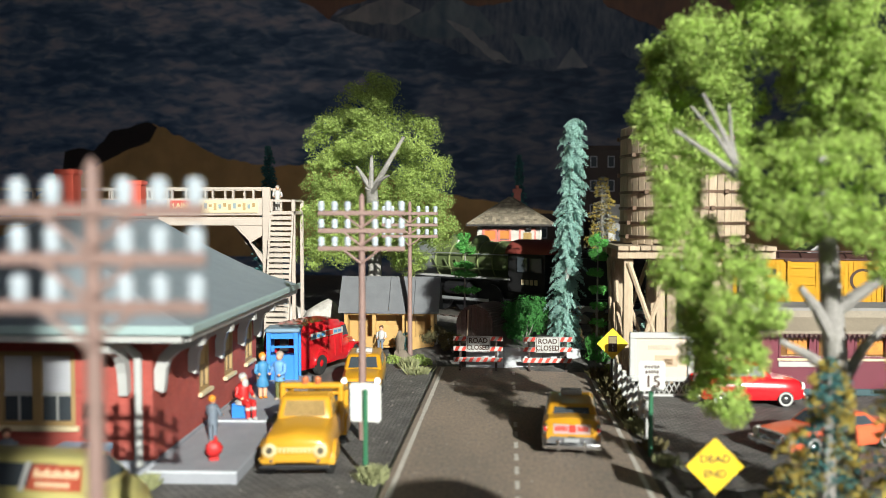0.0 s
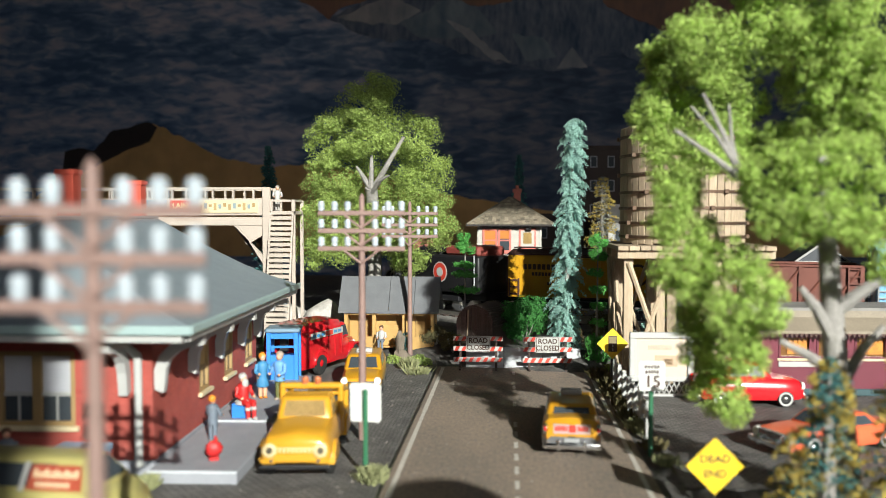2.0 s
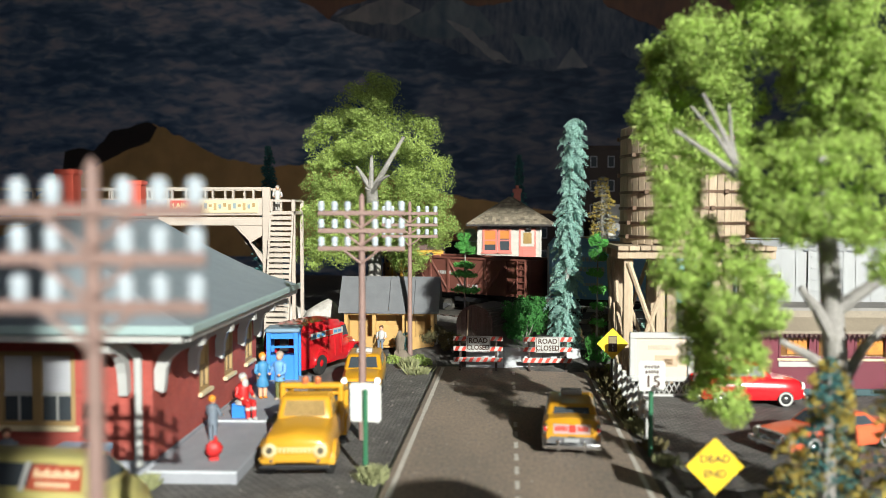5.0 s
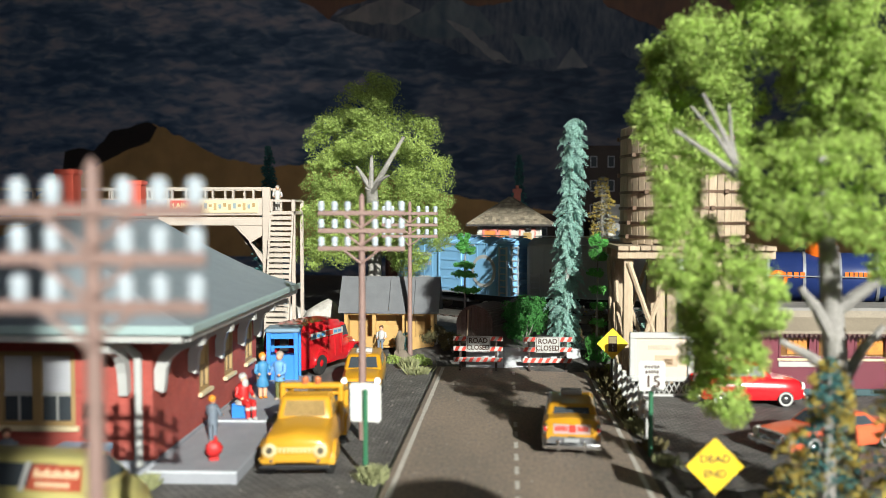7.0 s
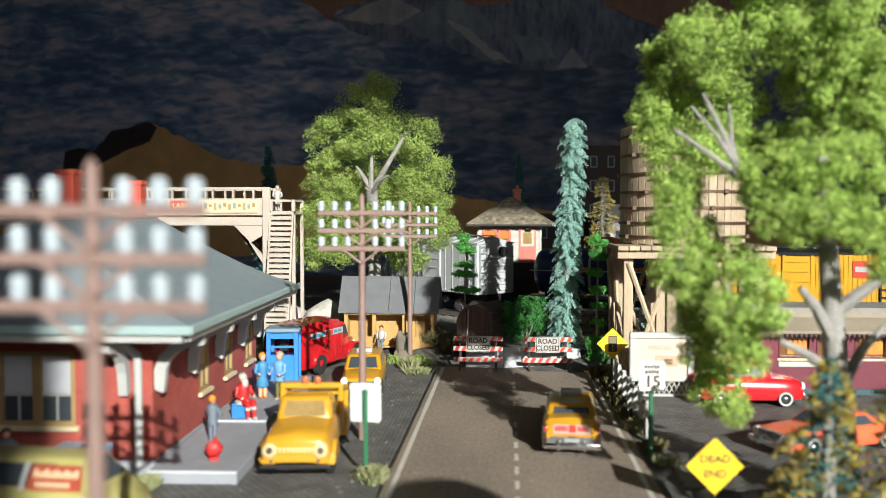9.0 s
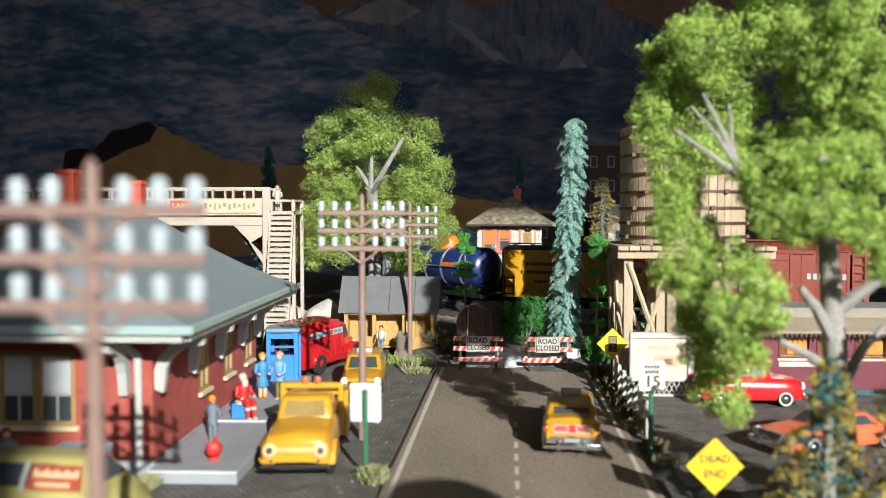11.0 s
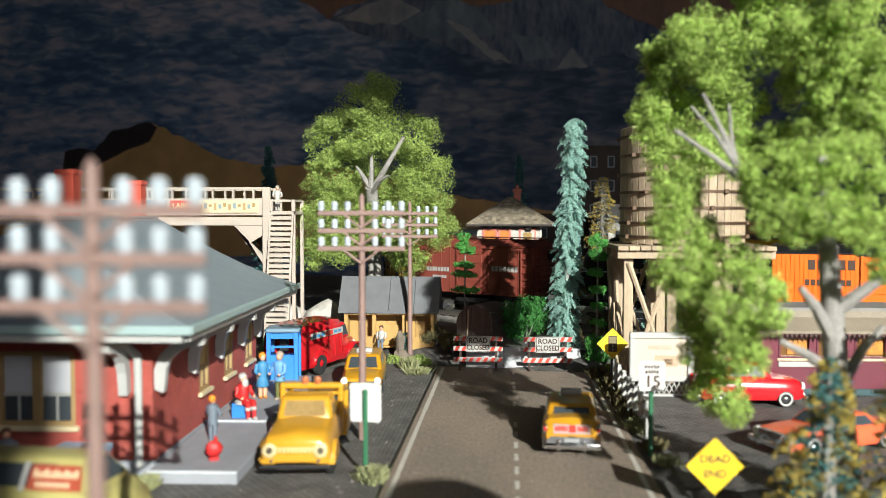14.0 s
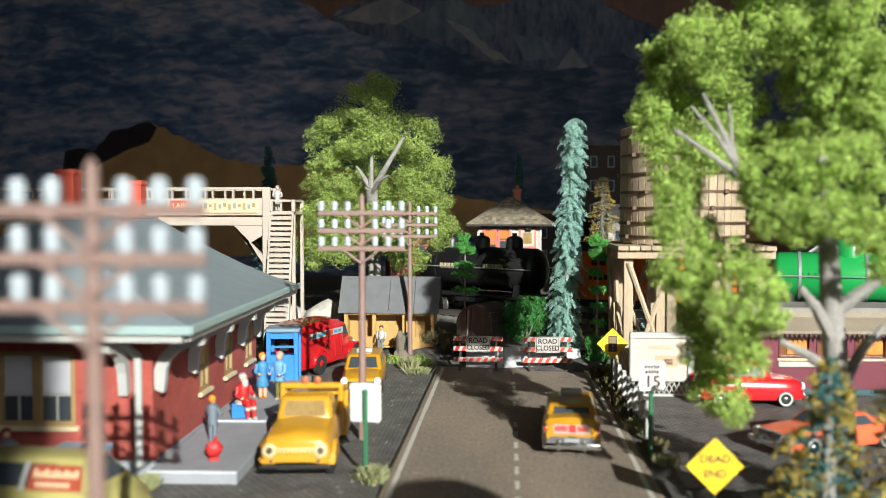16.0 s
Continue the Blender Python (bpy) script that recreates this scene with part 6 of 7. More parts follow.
def conifer(name, x, y, z, height, radius, material, label, rings=30, bend=0.0, dens=26, size=0.2, gap=0.0, top=0.25, second=None, droop=0.25, outward=False):
    """A trunk with whorls of branches that carry needles."""
    e = thing(name, P(x, y, z), label, "tree")
    bm = M()
    tube(bm, (0, 0, 0), (bend, 0, height * 0.97), 0.3 * radius ** 0.5, 0.06, 7)
    part("trunk", bm, BARK, e)
    spots, ups, spots2, ups2 = [], [], [], []
    for k in range(rings):
        f = k / (rings - 1)
        zz = height * (0.04 + 0.95 * f)
        r = radius * (top + (1 - top) * (1 - f) ** 0.8) * (0.8 + 0.4 * random.random())
        if gap and (k % 3 == 2):
            r *= 1 - gap
        for j in range(7):
            ang = random.random() * 2 * math.pi
            ln = r * random.uniform(0.65, 1.12)
            for q in range(dens):
                u = random.random() ** 0.6
                wob = random.gauss(0, 0.12) * radius * 0.5
                px = bend * f + math.cos(ang) * ln * u - math.sin(ang) * wob
                py = math.sin(ang) * ln * u + math.cos(ang) * wob
                pz = zz - droop * ln * u * u + random.gauss(0, 0.1) + 0.1
                tgt = (spots2, ups2) if second and u > 0.55 and random.random() < 0.85 else (spots, ups)
                tgt[0].append((px, py, pz))
                tgt[1].append((math.cos(ang) * 0.8, math.sin(ang) * 0.8, 0.35))
    leaf_cloud("foliage", spots, size, material, e, long=1.3, up=ups, face=[(a, b, 0.5) for a, b, c in ups] if outward else None)
    if second:
        leaf_cloud("tip_foliage", spots2, size, second, e, "ochre branch tips", long=1.2, up=ups2)
    return e


def tiered(x, y, z, height, tiers, material, label):
    """A thin trunk with separate flat tufts of foliage."""
    e = thing("small_tree", P(x, y, z), label, "tree")
    bm = M()
    tube(bm, (0, 0, 0), (0.1, 0, height * 0.95), 0.16, 0.05, 7)
    part("trunk", bm, BARK, e)
    for f, r, h in tiers:
        off = random.uniform(-0.25, 0.25)
        foliage("tuft", [(off, 0, height * f, r, r, h), (off + r * 0.4, -0.1, height * f - h * 0.3, r * 0.6, r * 0.7, h * 0.7), (off - r * 0.5, 0.1, height * f + h * 0.2, r * 0.6, r * 0.6, h * 0.7)], 900, 0.1, material, e, 12)
    return e


def bush(x, y, z, w, h, material, label, size=0.15, dens=350):
    e = thing("bush", P(x, y, z), label, "bush")
    bm = M()
    for k in range(5):
        a = k * 1.256
        tube(bm, (0, 0, -0.1), (w * 0.3 * math.cos(a), w * 0.3 * math.sin(a), h * 0.6), 0.1, 0.04, 5)
    part("stem_cluster", bm, BARK, e)
    cl = [(0, 0, h * 0.45, w * 0.5, w * 0.5, h * 0.5)] + [(w * 0.3 * math.cos(k * 1.9), w * 0.3 * math.sin(k * 1.9), h * random.uniform(0.3, 0.7), w * 0.28, w * 0.28, h * 0.3) for k in range(6)]
    foliage("foliage", cl, dens * 1.4, size * 0.85, material, e, 14)
    return e


def tuft(x, y, z, r, h, material, label):
    """Blades of model grass."""
    n = 240
    p = [(random.gauss(0, r * 0.4), random.gauss(0, r * 0.4), h * random.uniform(0.2, 0.55)) for k in range(n)]
    u = [(a * 0.7, b * 0.7, 1.2) for a, b, c in p]
    e = thing("grass_tuft", P(x, y, z), label, "grass tuft", "grass tufts")
    tagged(leaf_cloud("grass", p, h * 0.13, material, e, long=3.2, up=u), kind="stuff")


oak()
near_tree()
conifer("spruce", 5.9, 91, 1.2, 24.9, 2.0, SPRUCE, "slender pale blue-green spruce with ragged branches", 74, 1.1, 80, 0.1, 0.12, 0.72, droop=0.55, outward=True)
conifer("conifer", 13.3, 122, 1.6, 19.6, 4.8, FROST, "dusky conifer with ochre needles and pale tips", 34, 0, 34, 0.12, 0.2, 0.16, OCHRE)
conifer("conifer", -43.0, 150, 1.6, 26.6, 3.6, TEAL, "dark green conifer before the backdrop", 44, 0, 40, 0.2, 0.2, 0.15)
conifer("conifer", -31.6, 112, 1.6, 9.6, 2.4, TEAL, "small dark teal conifer behind the footbridge", 16, 0, 12, 0.25)
conifer("conifer", 15.5, 42, 0, 8.8, 4.0, TEAL, "bushy teal conifer with ochre branch tips", 17, 0, 40, 0.13, 0.15, 0.1, OCHRE, 0.4)
conifer("conifer", 19.7, 42, 0, 11.6, 4.2, TEAL, "bushy teal conifer with ochre branch tips", 22, 0, 36, 0.14, 0.1, 0.12, OCHRE, 0.4)
conifer("conifer", 17.9, 104, 1.6, 19.0, 2.2, SPRUCE, "pale blue-green spruce behind the water tower", 24, 0, 14, 0.2, 0.15, 0.3)
conifer("conifer", 2.0, 158, 1.6, 25.3, 2.6, TEAL, "dark green conifer before the backdrop", 40, 0, 36, 0.2, 0.2, 0.15)
tiered(-4.9, 95, 1.5, 12.8, [(0.93, 0.75, 0.7), (0.84, 1.1, 0.75), (0.69, 1.25, 0.38), (0.61, 1.5, 0.36), (0.47, 1.6, 0.32)], VIVID, "slim bright green tree in flat tufts")
tiered(9.05, 87.4, 0.1, 14.2, [(0.93, 0.95, 0.7), (0.83, 0.95, 0.7), (0.7, 0.9, 0.45), (0.58, 0.9, 0.45), (0.46, 0.85, 0.42), (0.34, 0.85, 0.42), (0.22, 0.95, 0.45), (0.09, 1.0, 0.5)], VIVID, "tall slim green tree in small tufts")
bush(1.9, 92.5, 2.0, 4.6, 5.6, DEEP, "dense deep green bush behind the barrier", 0.14, 420)
for bx, by, bw, bh, bm_, lb in ((-9.2, 89.4, 2.2, 1.2, LEAF, "low yellow-green shrub by the roadside"), (-12.4, 90.0, 2.0, 1.0, LEAF, "low yellow-green shrub by the roadside"), (-11.9, 93.6, 1.6, 2.8, TEAL, "small blue-green shrub beside the shed"),
                                (-8.0, 94.0, 3.2, 2.2, SCRUB, "dark green shrub on the bank"), (-6.0, 92.0, 2.4, 2.4, SCRUB, "dark green shrub on the bank"), (9.4, 87.6, 2.8, 2.6, VIVID, "leafy green shrub beside the road's end"), (10.6, 84.6, 2.0, 1.6, LEAF, "yellow-green shrub beside the sign"),
                                (6.6, 93.4, 3.0, 3.0, SCRUB, "dark green shrub on the bank"), (-24.5, 97, 2.4, 2.0, SCRUB, "dark shrub behind the shed"), (-26.5, 93, 2.2, 3.0, VIVID, "green shrub beside the footbridge stair"), (10.4, 94.0, 2.6, 4.2, SCRUB, "dark shrub below the water tower"), (10.2, 79.5, 1.2, 1.0, OCHRE, "dry ochre shrub by the fence")):
    bush(bx, by, bed_height(bx, by) - 0.1, bw, bh, bm_, lb, 0.13, 300)
DRY = mat("pale_dry_grass", (0.24, 0.25, 0.12), 0.8, var=0.2, island=0.3, bump=0)
for gx, gy, gr, gh, gm in ((-8.0, 49.4, 0.9, 1.2, DRY), (-9.0, 84.0, 1.4, 0.9, DRY), (-10.2, 86.8, 1.1, 1.4, DRY), (9.6, 63.0, 0.9, 1.1, DRY), (9.5, 70.0, 1.0, 1.2, SCRUB), (9.3, 74.5, 1.2, 1.1, SCRUB), (9.6, 66.5, 1.2, 1.0, SCRUB), (9.9, 58.0, 1.0, 0.9, SCRUB), (10.0, 54.5, 0.9, 0.8, DRY), (-20.9, 47.4, 0.7, 1.0, DRY), (9.4, 78.5, 1.2, 1.3, SCRUB), (8.9, 82.5, 1.4, 1.3, SCRUB)):
    tuft(gx, gy, 0, gr, gh, gm, "low tuft of model grass at the roadside")


# ---- paved yards beside the road ----
def paver_paint():
    m = bpy.data.materials.new("dark_grey_pavers")
    m.use_nodes = True
    nt = m.node_tree
    b = nt.nodes["Principled BSDF"]
    tc = nt.nodes.new("ShaderNodeTexCoord")
    br = nt.nodes.new("ShaderNodeTexBrick")
    br.inputs["Scale"].default_value = 1.0
    br.inputs["Brick Width"].default_value, br.inputs["Row Height"].default_value, br.inputs["Mortar Size"].default_value = 0.0062, 0.0036, 0.0006
    br.inputs["Color1"].default_value, br.inputs["Color2"].default_value, br.inputs["Mortar"].default_value = (0.13, 0.125, 0.12, 1), (0.19, 0.18, 0.17, 1), (0.05, 0.047, 0.045, 1)
    nt.links.new(tc.outputs["Object"], br.inputs["Vector"])
    n = nt.nodes.new("ShaderNodeTexNoise")
    n.inputs["Scale"].default_value, n.inputs["Detail"].default_value = 45, 5
    nt.links.new(tc.outputs["Object"], n.inputs["Vector"])
    mix = nt.nodes.new("ShaderNodeMix")
    mix.data_type, mix.blend_type = 'RGBA', 'MULTIPLY'
    mix.inputs[0].default_value = 0.7
    ramp = nt.nodes.new("ShaderNodeMapRange")
    ramp.inputs[1].default_value, ramp.inputs[2].default_value, ramp.inputs[3].default_value, ramp.inputs[4].default_value = 0.3, 0.7, 0.5, 1.3
    nt.links.new(n.outputs[0], ramp.inputs[0])
    nt.links.new(br.outputs[0], mix.inputs[6])
    nt.links.new(ramp.outputs[0], mix.inputs[7])
    nt.links.new(mix.outputs[2], b.inputs["Base Color"])
    b.inputs["Roughness"].default_value = 0.75
    bp = nt.nodes.new("ShaderNodeBump")
    bp.inputs["Strength"].default_value, bp.inputs["Distance"].default_value = 0.8, 0.0006
    nt.links.new(br.outputs[0], bp.inputs["Height"])
    nt.links.new(bp.outputs[0], b.inputs["Normal"])
    return m


PAVER = paver_paint()
for a in ((-30, -7.55, 40, 92.5), (10.4, 46, 50, 86)):
    bm = M()
    box(bm, *a, -0.5, -0.02, bev=0.05)
    put("pavement", bm, PAVER, P(0, 0), "dark grey small paved yard", "pavement", kind="structure")


# ---- signs ----
def post_sign(name, x, y, rz, h, label, face, postm=GREENPOST, post_r=0.16, side=-1):
    """A post with a plate; face(parent) builds the plate in front of it, towards -y."""
    s = thing(name, P(x, y, 0, rz), label, "road sign")
    bm = M()
    tube(bm, (0, 0.0, -0.3), (0, 0.0, h), post_r, n=10)
    part("post", bm, postm, s)
    face(s)
    return s


def plate(pts, y0, y1, m, s, label=""):
    bm = M()
    prism(bm, pts, 'y', y0, y1)
    return part("plate", bm, m, s, label)


def rounded(x0, x1, z0, z1, r):
    out = []
    for cx, cz, a0 in ((x1 - r, z1 - r, 0), (x0 + r, z1 - r, 90), (x0 + r, z0 + r, 180), (x1 - r, z0 + r, 270)):
        for i in range(4):
            a = radians(a0 + i * 30)
            out.append((cx + r * math.cos(a), cz + r * math.sin(a)))
    return out


def back_sign(s):
    plate(rounded(-0.98, 0.92, 3.4, 5.75, 0.18), 0.18, 0.26, PLATEWHITE, s, "blank white back of the plate")


post_sign("road_sign", -8.6, 50.4, -3, 5.4, "white road sign seen from behind on green post", back_sign)


def speed_face(s):
    p = plate(rounded(-0.85, 0.85, 4.35, 6.3, 0.15), -0.26, -0.18, PLATEWHITE, s, "white speed limit plate")
    words("15", 0.78, "number", DARKINK, p, pose(0.0003, -0.0027, 0.0492, 90, 0, 0))
    for z, w in ((5.95, 0.5), (5.6, 0.45)):
        bm = M()
        for i in range(5):
            box(bm, -w + i * w * 0.42, -w + i * w * 0.42 + w * 0.28, -0.29, -0.255, z - 0.11, z + 0.11)
        part("small_lettering", bm, DARKINK, p)


post_sign("road_sign", 9.5, 56.8, 4, 6.0, "white speed limit sign on green post", speed_face)


def diamond(s, cz, r, text):
    p = plate([(0, cz - r), (r, cz), (0, cz + r), (-r, cz)], -0.26, -0.18, SIGNYEL, s, "yellow diamond plate")
    if text:
        for i, w in enumerate(text):
            words(w, 0.44, "lettering", DARKINK, p, pose(0, -0.0027, (cz + 0.38 - 0.8 * i) * C, 90, 0, 0))
    else:
        q = part("pictogram", box(M(), -0.4, 0.4, -0.29, -0.25, cz - 0.75, cz + 0.75), DARKINK, p)
        part("pictogram", box(M(), -0.33, 0.33, -0.31, -0.28, cz + 0.05, cz + 0.65), mat("pictogram_grey", (0.2, 0.16, 0.08), 0.6), p)
        for z in (-0.2, -0.55):
            part("pictogram", box(M(), -0.05, 0.05, -0.31, -0.28, cz + z - 0.1, cz + z + 0.1), WHITE, p)


post_sign("road_sign", 9.7, 79.6, 3, 4.6, "yellow diamond warning sign with dark pictogram", lambda s: diamond(s, 4.0, 1.46, None), IRON, 0.12)
post_sign("road_sign", 10.8, 45, 3, 3.2, "yellow diamond dead end sign", lambda s: diamond(s, 2.85, 1.5, ("DEAD", "END")), IRON, 0.1)


# ---- barricades and barriers at the road's end ----
RUSTY = mat("dark_rusty_steel", (0.05, 0.03, 0.025), 0.6, 0.3, var=0.3)


def barricade(x):
    b = thing("barricade", P(x, 87, 0), "red and white striped road closed barricade", "barricade", "barricades")
    for u in (-1.85, 1.85):
        bm = M()
        box(bm, u - 0.12, u + 0.12, 0.0, 0.22, 0.12, 3.46, bev=0.02)
        box(bm, u - 0.12, u + 0.12, -0.7, 0.9, 0, 0.18, bev=0.02)
        part("upright", bm, RUSTY, b)
    for z in (2.98, 1.93, 0.8):
        bm = M()
        box(bm, -2.55, 2.55, -0.12, 0.0, z, z + 0.48, bev=0.02)
        bd = part("board", bm, WHITE, b)
        for i in range(7):
            u = -2.5 + i * 0.74
            bm = M()
            prism(bm, [(u, z + 0.01), (u + 0.36, z + 0.01), (min(2.54, u + 0.62), z + 0.47), (min(2.5, u + 0.26), z + 0.47)], 'y', -0.135, -0.11)
            part("stripe", bm, SIGNRED, bd)
    bm = M()
    prism(bm, rounded(-1.25, 1.25, 1.85, 3.5, 0.15), 'y', -0.24, -0.14)
    s = part("sign", bm, WHITE, b, "white road closed sign")
    bm = M()
    for a in ((-1.15, 1.15, 3.38, 3.43), (-1.15, 1.15, 1.92, 1.97), (-1.16, -1.11, 1.95, 3.4), (1.11, 1.16, 1.95, 3.4)):
        box(bm, a[0], a[1], -0.26, -0.23, a[2], a[3])
    part("sign_border", bm, DARKINK, s)
    words("ROAD", 0.52, "lettering", DARKINK, s, pose(0, -0.0025, 0.0302, 90, 0, 0), squeeze=0.95)
    words("CLOSED", 0.52, "lettering", DARKINK, s, pose(0, -0.0025, 0.0232, 90, 0, 0), squeeze=0.88)
    return b


B1 = barricade(-3.05)
copy_thing(B1, P(4.05, 87, 0, 1.5))
JW = mat("chalky_barrier", (0.42, 0.43, 0.45), 0.8, var=0.1)
for i, x in enumerate((-4.4, -0.4, 3.6)):
    bm = M()
    prism(bm, [(-0.85, 0), (0.85, 0), (0.85, 0.3), (0.4, 0.8), (0.25, 2.0), (-0.25, 2.0), (-0.4, 0.8), (-0.85, 0.3)], 'x', 0.02, 3.96)
    put("road_barrier", bm, JW, P(x, 89.0, 0, random.uniform(-0.6, 0.6)), "chalky white concrete road barrier", "road barrier", "road barriers")


def quonset():
    m = mat("rusty_corrugated_iron", (0.11, 0.085, 0.075), 0.5, 0.4, var=0.4, coarse=120)
    e = thing("corrugated_shed", P(-3.6, 91.4, 1.3, -24), "dark rusty corrugated iron shed with arched roof", "shed")
    bm = M()
    L = 5.2
    outer = []
    for i in range(49):
        a = math.pi * i / 48
        r = 2.25 + 0.06 * (1 if i % 2 else -1)
        outer.append((r * math.cos(a), 2.6 + r * math.sin(a)))
    prism(bm, [(2.2, 0)] + outer + [(-2.2, 0)], 'y', 0, L)
    part("arched_shell", bm, m, e)
    for i in range(14):
        u = -2.0 + i * 0.31
        zt = 2.6 + math.sqrt(max(0.0, 2.1 ** 2 - u * u))
        bm = M()
        box(bm, u - 0.13, u + 0.13, -0.1 - 0.05 * (i % 2), 0.05, 0, zt - 0.05)
        part("front_plank", bm, m, e)
    bm = M()
    tube(bm, (-0.8, -0.3, 0), (-0.6, -0.3, 4.4), 0.09, n=6)
    part("prop", bm, PLANK, e)


quonset()


# ---- waiting shed ----
def shed():
    e = thing("waiting_shed", P(-13.3, 94, 0, -1), "open golden timber shed with grey panel roof", "shed")
    m = mat("grey_panel_roof", (0.125, 0.13, 0.14), 0.6, var=0.15, coarse=80)
    for i in range(9):
        bm = M()
        x = -5.0 + i * 1.11
        box(bm, x, x + 1.08, 1.9, 2.1, 0, 5.4)
        part("back_plank", bm, SHEDWOOD, e)
    for x in (-5.0, 4.8):
        for j in range(4):
            bm = M()
            box(bm, x, x + 0.2, -0.0 + j * 0.92, 0.9 + j * 0.92, 0, 5.2 + min(j, 3 - j) * 0.9)
            part("side_plank", bm, SHEDWOOD, e)
    for x in (-4.9, -1.7, 1.7, 4.9):
        bm = M()
        box(bm, x - 0.2, x + 0.2, -0.2, 0.2, 0, 5.1, bev=0.03)
        part("post", bm, SHEDWOOD, e)
    for a in ((-4.7, -1.9), (1.9, 4.7)):
        bm = M()
        box(bm, *a, -0.1, 0.1, 0, 2.3)
        part("front_panel", bm, SHEDWOOD, e)
    bm = M()
    box(bm, -1.9, 1.9, 0.5, 1.5, 0.95, 1.15, bev=0.03)
    box(bm, -1.9, 1.9, 1.3, 1.45, 1.15, 3.4)
    part("bench", bm, SHEDWOOD, e)
    bm = M()
    box(bm, -5, 5, -0.2, 0.2, 4.75, 5.1)
    part("beam", bm, SHEDWOOD, e)
    for i in range(4):
        x0 = -5.7 + i * 2.85
        bm = M()
        prism(bm, [(-0.55, 4.95), (1.8, 8.75), (1.8, 8.95), (-0.55, 5.2)], 'x', x0, x0 + 2.8)
        part("roof_panel", bm, m, e)
        bm = M()
        prism(bm, [(4.6, 4.95), (1.8, 8.75), (1.8, 8.95), (4.6, 5.2)], 'x', x0, x0 + 2.8)
        part("roof_panel", bm, m, e)
    bm = M()
    prism(bm, [(0, 5.0), (3.7, 5.0), (1.8, 8.6)], 'x', 4.7, 4.95)
    prism(bm, [(0, 5.0), (3.7, 5.0), (1.8, 8.6)], 'x', -4.95, -4.7)
    part("gable", bm, SHEDWOOD, e)


shed()
bm = M()
ball(bm, (0, 0, 0.4), (1.0, 0.6, 0.8), 2, 0, 0.5)
ball(bm, (-0.1, 0, 1.6), (0.5, 0.4, 1.7), 2, 0, 0.55)
put("stone", bm, mat("mottled_brown_stone", (0.16, 0.13, 0.1), 0.85, var=0.35, bump=0.6), P(-11.7, 92.2, 0), "small rough brown standing stone beside the shed", "stone", smooth=60)


def boulder(x, y, z, r, seed, m):
    bm = M()
    made = bmesh.ops.create_icosphere(bm, subdivisions=3, radius=1.0)
    for v in made['verts']:
        k = 1 + 0.2 * noise.noise(v.co * 1.3 + Vector((seed, 0, 0))) + 0.1 * noise.noise(v.co * 4 + Vector((0, seed, 0)))
        v.co = Vector((v.co.x * r[0] * k, v.co.y * r[1] * k, max(-0.3, v.co.z) * r[2] * k))
    put("boulder", bm, m, P(x, y, z), "pale weathered boulder on the bank", "boulder", smooth=35)


ROCK = mat("pale_rock", (0.42, 0.4, 0.37), 0.85, var=0.25, fine=300, bump=0.8)
boulder(-21.9, 100, 1.2, (3.1, 2.4, 4.4), 3, ROCK)
boulder(-28.0, 108, 1.4, (2.6, 2.2, 3.0), 9, ROCK)
boulder(-33.5, 104, 1.4, (2.4, 2.2, 2.6), 5, ROCK)


# ---- signal house ----
DKBASE = mat("dark_stone_base", (0.03, 0.026, 0.024), 0.85, var=0.4)


